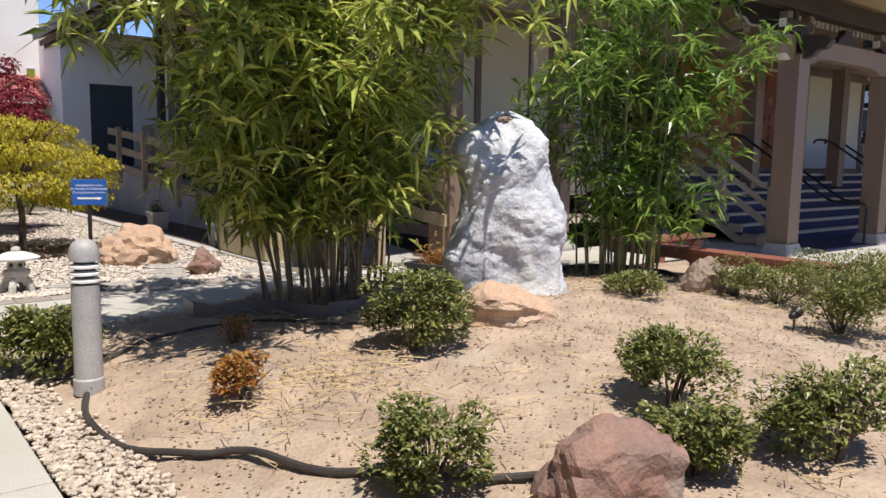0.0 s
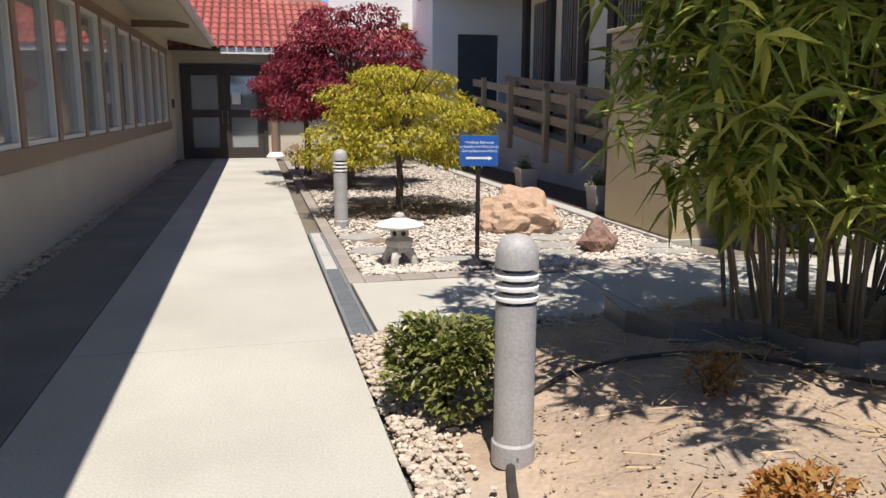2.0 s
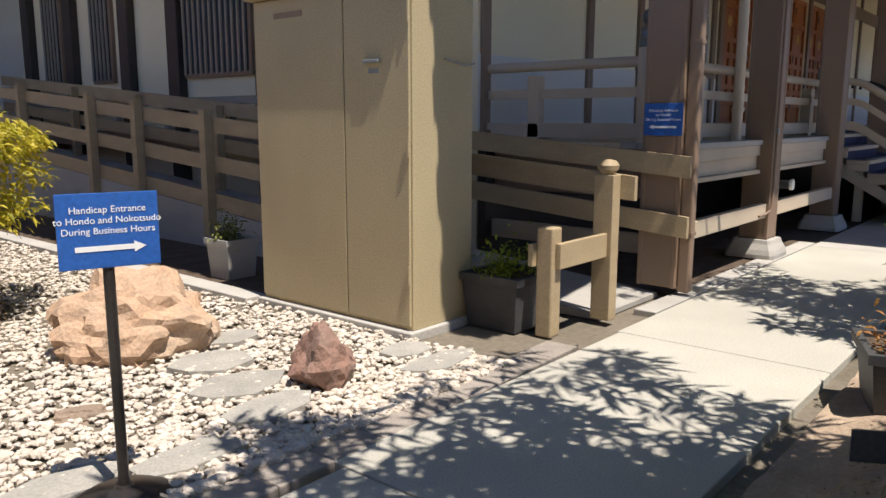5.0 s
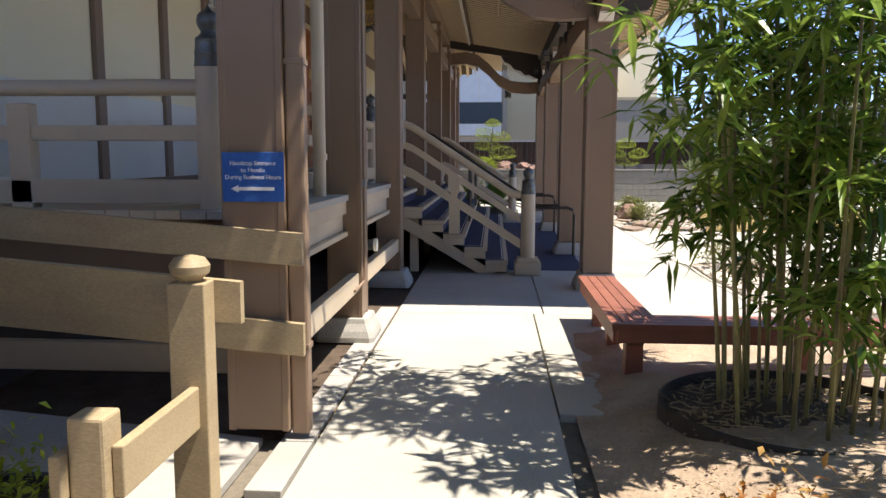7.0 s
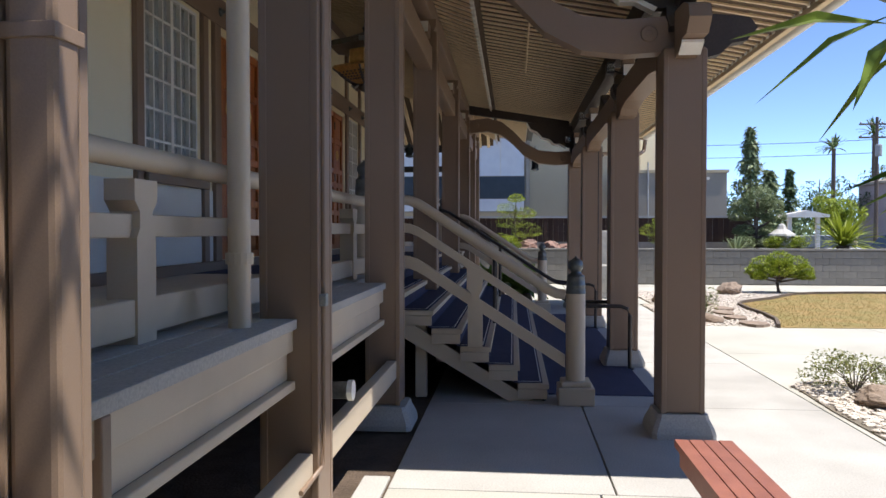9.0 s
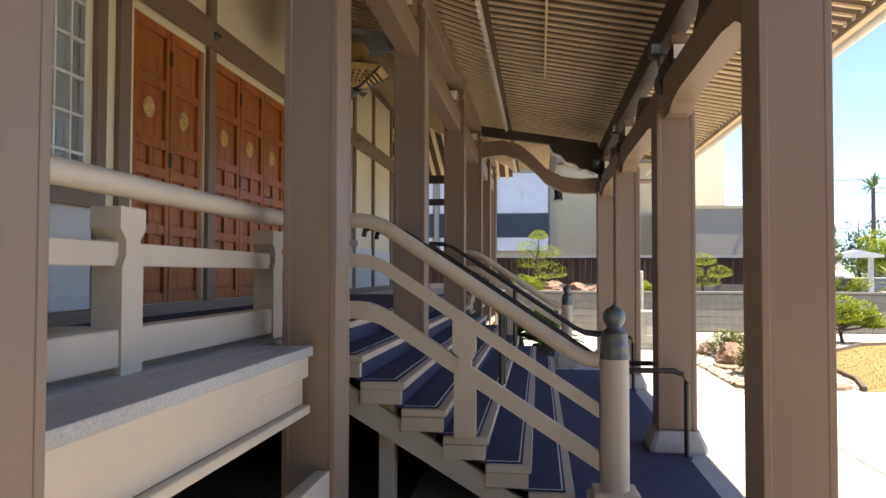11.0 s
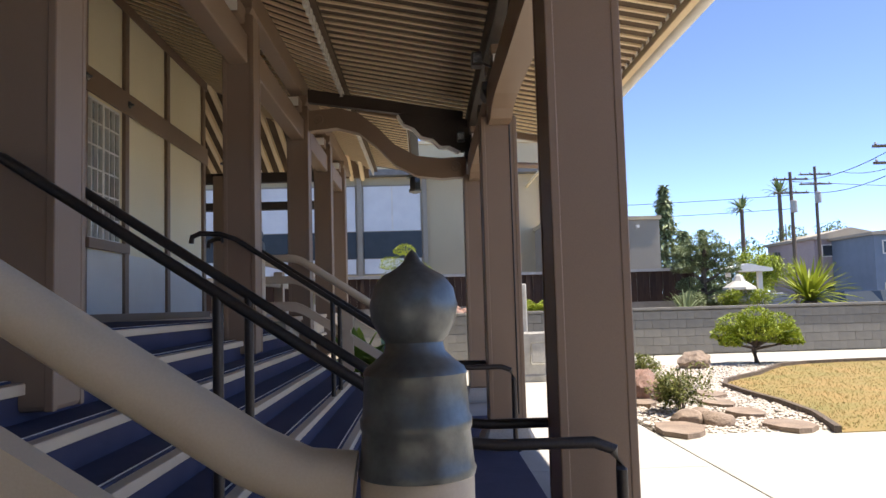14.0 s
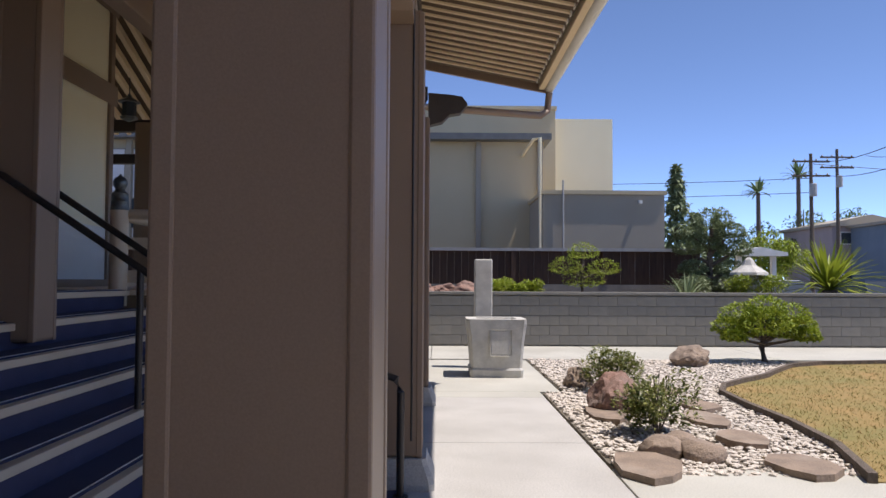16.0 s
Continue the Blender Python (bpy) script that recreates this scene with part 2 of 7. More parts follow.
def rock_mesh(name, mat, size, seed, rough=0.28, sub=4, crag=1.0):
    """A boulder: a ball cut by random planes and roughened; its foot lies at z = 0."""
    rng = random.Random(seed)
    b = bmesh.new()
    bmesh.ops.create_icosphere(b, subdivisions=sub, radius=1.0)
    planes = [(Vector((rng.uniform(-1, 1), rng.uniform(-1, 1), rng.uniform(-0.6, 1))).normalized(), rng.uniform(0.62, 0.9)) for _ in range(int(11 * crag))]
    off = Vector((seed * 3.1, seed * 1.7, 0))
    for v in b.verts:
        for nrm, dist in planes:
            k = v.co.dot(nrm) - dist
            if k > 0:
                v.co -= nrm * k * 0.93
        v.co *= 1 + rough * 0.65 * noise.noise(v.co * 1.6 + off) + rough * 0.38 * noise.noise(v.co * 4 + off) + rough * 0.2 * noise.noise(v.co * 11 + off)
        v.co = Vector((v.co.x * size[0], v.co.y * size[1], max(v.co.z, -0.6) * size[2] * 0.72 + size[2] * 0.43))
    return mesh_of(name, b, mat)


def rock(name, label, x, y, z, size, mat, seed, rz=0.0, rough=0.28, group="", crag=1.0):
    ob = new(name, rock_mesh(name, mat, size, seed, rough, crag=crag))
    ob.matrix_world = pose(x, y, z - 0.03, 0, 0, rz)
    return tagged(ob, label, "rock", group)


def text_mesh(body, size, mat, parent, m, name="lettering"):
    cu = bpy.data.curves.new(name, "FONT")
    cu.body, cu.size, cu.align_x, cu.extrude = body, size, "CENTER", 0.0008
    ob = bpy.data.objects.new(name, cu)
    scene.collection.objects.link(ob)
    dg = bpy.context.evaluated_depsgraph_get()
    me = bpy.data.meshes.new_from_object(ob.evaluated_get(dg))
    bpy.data.objects.remove(ob)
    me.materials.clear()
    me.materials.append(mat)
    t = new(name, me)
    t.parent = parent
    t.matrix_local = m
    return t


def mound(x, y):
    """Height of the garden soil."""
    h = 0.30 * math.exp(-((x - 4.4) ** 2 / (2 * 1.5 ** 2) + (y - 4.3) ** 2 / (2 * 1.25 ** 2)))
    h += 0.12 * math.exp(-((x - 3.0) ** 2 + (y - 6.0) ** 2) / (2 * 0.6 ** 2)) + 0.05 * math.exp(-((x - 2.6) ** 2 + (y - 2.6) ** 2) / 2.0)
    edge = min(1.0, max(0.0, (x - 0.95) / 0.6)) * min(1.0, max(0.0, (6.75 - y) / 0.5))
    return (h + 0.085) * edge


# ---- further materials ----
BLOCK = material("concrete_block", (0.25, 0.235, 0.205), (0.21, 0.198, 0.175), 0.9, 4, 90, 0.35, vary=0.12)
GRANITE = material("pale_granite", (0.55, 0.53, 0.48), (0.43, 0.41, 0.37), 0.85, 7, 90, 0.4)
WHITE_ROCK = material("white_marble_boulder", (0.66, 0.66, 0.65), (0.38, 0.40, 0.43), 0.8, 5.5, 38, 1.0, stain=(0.66, 0.63, 0.52))
RED_ROCK = material("reddish_lava_rock", (0.30, 0.17, 0.125), (0.22, 0.15, 0.12), 0.9, 6, 60, 0.8, stain=(0.42, 0.38, 0.32))
PINK_ROCK = material("pink_sandstone", (0.52, 0.34, 0.22), (0.42, 0.30, 0.21), 0.9, 7, 50, 0.9, stain=(0.55, 0.47, 0.36))
BROWN_ROCK = material("brown_fieldstone", (0.30, 0.225, 0.165), (0.21, 0.16, 0.12), 0.9, 6, 60, 0.6, stain=(0.36, 0.30, 0.24))
FLAGSTONE = material("flagstone", (0.36, 0.34, 0.30), (0.28, 0.27, 0.24), 0.9, 5, 70, 0.4, vary=0.15)
BARK = material("bark", (0.17, 0.13, 0.10), (0.10, 0.08, 0.06), 0.9, 9, 60, 0.8, stretch=(3, 3, 1))
CANE = material("bamboo_cane", (0.26, 0.25, 0.09), (0.17, 0.14, 0.07), 0.45, 5, 40, 0.1, vary=0.35)
CANE_DARK = material("dark_bamboo_cane", (0.15, 0.11, 0.085), (0.24, 0.21, 0.12), 0.5, 4, 40, 0.1, vary=0.3)
BAMBOO_LEAF = leafy("bamboo_leaf", (0.08, 0.14, 0.02), (0.62, 0.66, 0.15), 0.3, 0.45)
BAMBOO_LEAF_DARK = leafy("dark_bamboo_leaf", (0.05, 0.12, 0.018), (0.30, 0.42, 0.08), 0.25, 0.4)
RED_LEAF = leafy("red_maple_leaf", (0.13, 0.014, 0.026), (0.34, 0.04, 0.06), 0.5, 0.4)
YELLOW_LEAF = leafy("yellow_maple_leaf", (0.24, 0.24, 0.015), (0.66, 0.54, 0.06), 0.5, 0.45)
SHRUB_LEAF = leafy("shrub_leaf", (0.07, 0.095, 0.02), (0.27, 0.27, 0.08), 0.35, 0.2)
DRY_LEAF = leafy("dry_leaf", (0.30, 0.10, 0.02), (0.36, 0.22, 0.06), 0.6, 0.25)
PINE_LEAF = leafy("clipped_pine_needles", (0.13, 0.20, 0.015), (0.38, 0.43, 0.04), 0.5, 0.2)
DARK_PINE = leafy("dark_pine_needles", (0.11, 0.15, 0.075), (0.30, 0.35, 0.17), 0.5, 0.15)
LIME_LEAF = leafy("lime_shrub_leaf", (0.20, 0.27, 0.02), (0.36, 0.40, 0.05), 0.5, 0.3)
FAR_LEAF = leafy("far_tree_leaf", (0.07, 0.11, 0.05), (0.15, 0.21, 0.09), 0.6, 0.2)
GRASS_DRY = leafy("dry_lawn_blade", (0.33, 0.215, 0.08), (0.20, 0.20, 0.06), 0.6, 0.25)
LAWN_SOIL = material("lawn_thatch", (0.31, 0.20, 0.075), (0.21, 0.18, 0.06), 0.95, 1.5, 60, 0.6)
STRAW = material("straw", (0.50, 0.38, 0.20), (0.40, 0.29, 0.15), 0.8, 5, 60, 0.1, vary=0.3)
RUBBER = material("black_rubber_hose", (0.03, 0.027, 0.025), (0.06, 0.05, 0.042), 0.55, 8, 60, 0.1)
PLASTIC_EDGE = material("grey_plastic_edging", (0.10, 0.105, 0.11), (0.15, 0.15, 0.15), 0.4, 3, 50, 0.05)
GREY_METAL = material("grey_painted_metal", (0.42, 0.41, 0.39), (0.36, 0.35, 0.335), 0.5, 5, 80, 0.06)
STEEL = material("galvanised_steel", (0.36, 0.38, 0.38), (0.28, 0.30, 0.30), 0.45, 7, 80, 0.05, metal=0.5)
CABINET_PAINT = material("tan_steel_paint", (0.47, 0.385, 0.23), (0.43, 0.35, 0.21), 0.55, 1.6, 90, 0.05, stain=(0.40, 0.32, 0.2))
RAIL_PAINT = material("tan_rail_paint", (0.44, 0.34, 0.205), (0.38, 0.29, 0.175), 0.6, 3, 60, 0.1, stretch=(1, 1, 3))
PLANTER_DARK = material("charcoal_planter", (0.05, 0.052, 0.055), (0.075, 0.075, 0.075), 0.6, 6, 60, 0.1)
ROOF_TILE = material("red_glazed_tile", (0.36, 0.085, 0.075), (0.44, 0.14, 0.11), 0.35, 5, 60, 0.1, vary=0.3)
ROOF_GREY = material("grey_roof_tile", (0.15, 0.155, 0.16), (0.11, 0.115, 0.12), 0.6, 4, 60, 0.2, vary=0.2)
FENCE_WOOD = material("weathered_fence", (0.085, 0.050, 0.032), (0.05, 0.03, 0.021), 0.85, 3, 40, 0.3, stretch=(4, 4, 0.6), vary=0.4)
BLIND = material("white_blind", (0.80, 0.81, 0.80), (0.74, 0.75, 0.75), 0.8, 2, 60, 0.02)
BAND = material("dark_panel", (0.055, 0.07, 0.08), (0.045, 0.06, 0.07), 0.5, 3, 60, 0.02)
BEIGE = material("beige_facade", (0.56, 0.47, 0.31), (0.52, 0.435, 0.285), 0.9, 0.7, 60, 0.1)
TAUPE = material("taupe_facade", (0.38, 0.34, 0.27), (0.35, 0.31, 0.25), 0.9, 0.7, 60, 0.1)
WHITE_INK = material("white_lettering", (0.85, 0.86, 0.86), (0.82, 0.83, 0.83), 0.5, 5, 60, 0.0)
MUNTIN = WHITE_PAINT
# Gloom of unlit interiors, put into the base colour.
ROOM_DARK = material("room_gloom_tone", (0.10, 0.09, 0.075), (0.07, 0.065, 0.055), 0.9, 1.5, 30, 0.0)


# ---- ground and paving ----
def slab_setting(name, label, rects, mat, z0=-0.06, z1=0.0, gap=0.006, bevel=0.006):
    top = thing(name, label, "path", kind="structure")
    for x0, x1, y0, y1 in rects:
        part("slab", bx(x0 + gap, x1 - gap, y0 + gap, y1 - gap, z0, z1, bevel), mat, top)
    return top


setting("ground", prism(bmesh.new(), [(-500, -500), (500, -500), (500, 500), (-500, 500)], -0.6, -0.05), EARTH, "flat dry ground reaching to the horizon", "ground")
setting("asphalt_strip", bx(-1.80, -1.01, -12, 23.8, -0.06, -0.004), material("worn_asphalt", (0.22, 0.21, 0.195), (0.17, 0.16, 0.15), 0.9, 1.4, 140, 0.3, stain=(0.25, 0.235, 0.215)), "dark worn asphalt strip along the stucco wing", "path")
setting("gutter_gravel_bed", bx(-1.97, -1.80, -12, 23.8, -0.06, -0.02), EARTH, "narrow gravel strip at the wing's foot", "path")
slab_setting("walkway", "pale concrete walkway slabs beside the garden", [(-1.01, 0.60, y, y + 3.05) for y in np.arange(-11.6, 23.7, 3.05)], CONCRETE)
slab_setting("cross_path", "pale concrete path leading to the temple porch", [(0.79, 2.7, 6.83, 8.19), (2.7, 5.3, 6.95, 8.28), (5.3, 7.9, 6.95, 8.3), (7.9, 10.05, 6.95, 8.3)], CONCRETE)
slab_setting("deck_foot_strip", "grey concrete strip along the deck foot", [(x, x + 0.62, 8.31, 8.5) for x in np.arange(5.95, 10.0, 0.62)], CONCRETE_OLD)
slab_setting("side_strip", "pale concrete strip under the bench", [(7.1, 10.05, 6.3, 6.95)], CONCRETE)
slab_setting("porch_floor", "grey concrete slabs under the porch roof", [(x, x + 2.45, y0, y1) for x in (10.05, 12.5, 14.95, 17.4, 19.85) for y0, y1 in ((4.65, 6.85), (6.85, 8.3))], CONCRETE_OLD)
slab_setting("forecourt", "wide pale concrete forecourt slabs", [(x, x + 3.2, y, y + 3.1) for x in (9.4, 12.6, 15.8) for y in (-13.95, -10.85, -7.75, -4.65, -1.55, 1.55)], CONCRETE)
slab_setting("east_path", "pale concrete path toward the stone basin", [(22.3, 22.75, 4.65, 8.3), (22.75, 26.4, 4.4, 9.0)], CONCRETE)
slab_setting("side_walk", "pale concrete sidewalk along the block wall", [(26.6, 29.15, y, y + 3.0) for y in np.arange(-12, 14, 3.0)], CONCRETE)
setting("garden_rim", bx(5.2, 9.4, -12, 6.3, -0.058, -0.03), SOIL, "bare dry soil at the garden's rim", "soil")
setting("pebble_bed_floor", bx(0.9, 4.9, 8.36, 22.8, -0.055, -0.012), EARTH, "earth under the pebbles", "soil")
setting("fence_bed_floor", bx(4.3, 5.5, 9.4, 22.0, -0.05, -0.006), MULCH, "dark earth beside the ramp", "soil")

# soil mound
bm = bmesh.new()
NX, NY = 150, 180
grid = [[None] * (NY + 1) for _ in range(NX + 1)]
for i in range(NX + 1):
    for j in range(NY + 1):
        x, y = 0.62 + 8.6 * i / NX, -4.0 + 10.85 * j / NY
        z = mound(x, y) + 0.02 * noise.noise(Vector((x * 3, y * 3, 0))) + 0.016 * noise.noise(Vector((x * 9, y * 9, 3))) - 0.015
        grid[i][j] = bm.verts.new((x, y, z))
for i in range(NX):
    for j in range(NY):
        bm.faces.new((grid[i][j], grid[i + 1][j], grid[i + 1][j + 1], grid[i][j + 1]))
setting("garden_soil", bm, SOIL, "dry tan garden soil raised in a low mound", "soil", smooth=True)

rng = np.random.default_rng(5)


def spots(n, x0, x1, y0, y1, z=0.0, keep=None, far=0.0):
    out = []
    while len(out) < n:
        x, y = rng.uniform(x0, x1), y0 + (y1 - y0) * rng.uniform() ** (1 + far)
        if keep is None or keep(x, y):
            out.append((x, y, z if not callable(z) else z(x, y)))
    return out


scatter_stones("soil_crumbs", spots(9500, 1.0, 7.2, 0.4, 6.6, mound), 0.008, 0.6, SOIL, "small clods and grit on the soil", "gravel", 2)
scatter_stones("soil_stones", spots(420, 1.1, 7.5, 0.5, 6.5, mound), 0.012, 0.6, PINK_ROCK, "small brown stones lying on the soil", "gravel", 3)
scatter_stones("walk_pebbles", spots(5200, 0.61, 1.0, -1.5, 6.7, lambda x, y: rng.uniform(-0.005, 0.02), keep=lambda x, y: x < 0.9 + 0.09 * math.sin(y * 2.3) + rng.normal(0, 0.05)), 0.019, 0.6, PEBBLE, "pale pebbles along the walkway edge", "gravel", 4)
scatter_stones("path_pebbles", spots(700, 0.85, 3.2, 6.62, 6.85, lambda x, y: rng.uniform(-0.005, 0.02)), 0.022, 0.6, PEBBLE, "pale pebbles along the cross path edge", "gravel", 14)
scatter_stones("bed_pebbles", spots(19000, 0.92, 4.25, 8.44, 20.5, lambda x, y: rng.uniform(-0.012, 0.022), far=0.9,
    keep=lambda x, y: math.hypot(x - 1.95, y - 12.3) > 0.95 and math.hypot(x - 1.6, y - 16.4) > 1.2), 0.024, 0.55, PEBBLE_WHITE, "pale river pebbles covering the bed", "gravel", 6)
scatter_stones("gutter_pebbles", spots(1400, -1.96, -1.82, 4.0, 22, -0.01, far=0.5), 0.03, 0.5, PEBBLE, "grey gravel along the wing's foot", "gravel", 7)
scatter_stones("leaf_litter_stones", spots(900, 1.1, 2.9, 11.5, 13.3, 0.01, keep=lambda x, y: math.hypot(x - 1.95, y - 12.3) < 0.95), 0.03, 0.35, BROWN_ROCK, "brown stones and litter beneath the maple", "gravel", 8)

# straw on the soil
verts, faces = [], []
for k in range(1500):
    near = k % 3 == 0
    x, y = (rng.normal(2.0, 0.35), rng.normal(3.75, 0.3)) if near and k % 2 else ((rng.normal(2.9, 0.6), rng.normal(5.2, 0.25)) if near else (rng.uniform(1.2, 7), rng.uniform(0.4, 6.4)))
    z = mound(x, y) + rng.uniform(0.0, 0.03)
    a, ln, w = rng.uniform(0, 6.3), rng.uniform(0.04, 0.2), 0.0025
    d = np.array([math.cos(a), math.sin(a), rng.normal(0, 0.12)]) * ln
    s = np.array([-math.sin(a), math.cos(a), 0.0]) * w
    p = np.array([x, y, z])
    b = len(verts)
    verts += [p - s, p + s, p + d + s, p + d - s, p + np.array([0, 0, 0.004]), p + d + np.array([0, 0, 0.004])]
    faces += [[b, b + 4, b + 5, b + 3], [b + 4, b + 1, b + 2, b + 5]]
tagged(new("straw_litter", raw_mesh("straw_litter", verts, faces, STRAW)), "dry straw and twigs lying on the soil", "straw", kind="stuff")


# ---- garden things ----
def bollard(x, y, group="bollard lamps"):
    t = thing("bollard_lamp", "grey metal bollard lamp with white louvre rings", "lamp", x, y, mound(x, y) - 0.01, group=group)
    part("base_collar", lathe(bmesh.new(), [(0.088, 0), (0.088, 0.09), (0.08, 0.1)], 24), GREY_METAL, t, "", True)
    part("post", lathe(bmesh.new(), [(0.08, 0.1), (0.08, 0.66)], 24), GREY_METAL, t, "grey metal post", True)
    part("lamp_core", lathe(bmesh.new(), [(0.058, 0.66), (0.058, 0.81)], 20), BAND, t, "dark lamp core", True)
    for k in range(3):
        z = 0.675 + 0.042 * k
        part("louvre_ring", lathe(bmesh.new(), [(0.062, z + 0.018), (0.086, z), (0.086, z + 0.012), (0.062, z + 0.024)], 24), WHITE_PAINT, t, "white louvre ring", True)
    part("dome", lathe(bmesh.new(), [(0.084, 0.8), (0.084, 0.84), (0.08, 0.872), (0.066, 0.902), (0.04, 0.922), (0.006, 0.93)], 24), GREY_METAL, t, "grey domed cap", True)
    for a in (0.4, 2.5, 4.6):
        part("bolt", lathe(bmesh.new(), [(0.006, 0.05), (0.006, 0.058)], 6, 0.088 * math.cos(a), 0.088 * math.sin(a)), STEEL, t)
    return t


bollard(1.04, 4.88)
bollard(1.03, 11.1)


def shrub(x, y, r, h, mat=SHRUB_LEAF, n=1500, seed=1, label="low glossy dark-green shrub in dry soil", leaf=0.045, z=None, group="low shrubs", cat="shrub", name="shrub"):
    t = thing(name, label, cat, x, y, mound(x, y) - 0.02 if z is None else z, group=group)
    g = np.random.default_rng(seed)
    b = bmesh.new()
    tips = []
    for k in range(11):
        a, rr = g.uniform(0, 6.3), r * g.uniform(0.3, 0.8)
        tip = (rr * math.cos(a), rr * math.sin(a), h * g.uniform(0.5, 0.92))
        tips.append(tip)
        tube(b, [(0.02 * math.cos(a), 0.02 * math.sin(a), 0.0), (tip[0] * 0.4, tip[1] * 0.4, tip[2] * 0.55), tip], [0.009, 0.006, 0.002], 5)
    part("woody_base", b, BARK, t)
    n = int(n * 1.7)
    lumps = [(g.uniform(0, 6.3), g.uniform(0.25, 0.75), g.uniform(0.3, 0.8), g.uniform(0.28, 0.5)) for _ in range(15)]
    pts = []
    while len(pts) < n:
        a, rr, hz, s = lumps[g.integers(len(lumps))]
        v = g.normal(0, 1, 3)
        v *= s * g.uniform(0.75, 1.0) / np.linalg.norm(v)
        p = (r * (rr * math.cos(a) + v[0]), r * (rr * math.sin(a) + v[1]), h * (hz + v[2] * 0.6))
        if p[2] > 0.03:
            pts.append(p)
    leaves("foliage", pts, mat, t, leaf, leaf * 0.45, -0.1, seed, up=0.35, radial=(0, 0))
    return t


shrub(2.70, 3.86, 0.40, 0.56, n=2600, seed=11, leaf=0.05)
shrub(0.92, 5.55, 0.32, 0.44, n=2000, seed=12, leaf=0.06, label="low bright-green shrub with broad glossy leaves")
shrub(1.72, 2.40, 0.24, 0.36, n=1700, seed=13, leaf=0.04)
shrub(3.2, 2.32, 0.30, 0.44, n=2000, seed=14)
shrub(3.38, 1.58, 0.33, 0.46, n=2000, seed=15)
shrub(2.66, 1.84, 0.24, 0.34, n=1500, seed=16)
shrub(1.58, 3.85, 0.20, 0.26, DRY_LEAF, 620, 17, "dying shrub with orange dry leaves", 0.05, group="dry shrubs")
shrub(2.0, 5.0, 0.14, 0.22, DRY_LEAF, 180, 18, "small withered shrub with orange leaves", 0.04, group="dry shrubs")
shrub(5.9, 2.7, 0.50, 0.62, n=2200, seed=19)
shrub(6.7, 3.6, 0.55, 0.45, n=2300, seed=20)
shrub(7.5, 3.3, 0.60, 0.50, n=2300, seed=21)
shrub(8.2, 3.2, 0.60, 0.50, n=2000, seed=22)
shrub(5.05, 3.95, 0.30, 0.22, n=900, seed=23, label="sparse low shrub with small dull leaves")
# tall standing stone, ring by ring
bm = bmesh.new()
rings = []
for i in range(90):
    f = i / 89
    half = float(np.interp(f, [0, 0.25, 0.5, 0.68, 0.86, 0.95, 1.0], [0.50, 0.455, 0.385, 0.345, 0.30, 0.17, 0.04]))
    off = float(np.interp(f, [0, 0.3, 0.6, 0.85, 1.0], [0.0, 0.0, -0.02, -0.06, -0.05]))
    ring = []
    for k in range(110):
        a = 2 * math.pi * k / 110
        c, s = math.cos(a), math.sin(a)
        r = (abs(c) ** 3.2 + abs(s) ** 3.2) ** (-1 / 3.2)
        p = Vector((c * r * half + off, s * r * half * 0.68, 1.5 * f))
        q = p * 1.0
        d = 0.11 * noise.noise(q * 2.1) + 0.04 * abs(noise.noise(q * 3.3 + Vector((5, 0, 0)))) + 0.03 * abs(noise.noise(q * 8)) + 0.022 * abs(noise.noise(q * 17)) + 0.009 * noise.noise(q * 41)
        ring.append(bm.verts.new((p.x + c * d, p.y + s * d, p.z + 0.05 * noise.noise(q * 3.0))))
    rings.append(ring)
for a, b in zip(rings, rings[1:]):
    for k in range(110):
        bm.faces.new((a[k], a[(k + 1) % 110], b[(k + 1) % 110], b[k]))
bm.faces.new(rings[0][::-1])
bm.faces.new(rings[-1])
stone = solid("standing_stone", bm, WHITE_ROCK, "tall pale white and grey marble standing stone", "rock", smooth=True)
stone.matrix_world = pose(4.22, 4.64, 0.31, 0, 0, -42)
rock("stone", "small brown stone lying on the standing stone", 4.2, 4.66, 1.765, (0.12, 0.09, 0.06), BROWN_ROCK, 36)
rock("boulder", "pink weathered sandstone boulder on the mound", 3.46, 4.0, 0.29, (0.44, 0.28, 0.27), PINK_ROCK, 9, -42, 0.4)
rock("boulder", "large reddish lava boulder with lichen", 2.24, 1.94, 0.07, (0.33, 0.30, 0.36), RED_ROCK, 2, 20, 0.25)
rock("boulder", "upright brown fieldstone beside the bench", 6.35, 4.16, 0.20, (0.27, 0.22, 0.33), BROWN_ROCK, 13, 40)
rock("boulder", "pink craggy sandstone boulder on white pebbles", 2.98, 10.35, 0.0, (0.50, 0.36, 0.44), PINK_ROCK, 22, -15, 0.5, crag=0.6)
rock("boulder", "upright reddish boulder on white pebbles", 3.33, 9.03, 0.0, (0.23, 0.19, 0.31), RED_ROCK, 26, 10, 0.3)
rock("stone", "small brown stone on the pebbles", 1.25, 9.9, 0.0, (0.14, 0.12, 0.08), BROWN_ROCK, 31)
rock("stone", "small brown stone on the pebbles", 2.25, 9.55, 0.0, (0.16, 0.1, 0.08), BROWN_ROCK, 33)
rock("stone", "weathered log-like stone beside a boulder", 6.62, 4.02, 0.20, (0.1, 0.08, 0.08), BROWN_ROCK, 35)

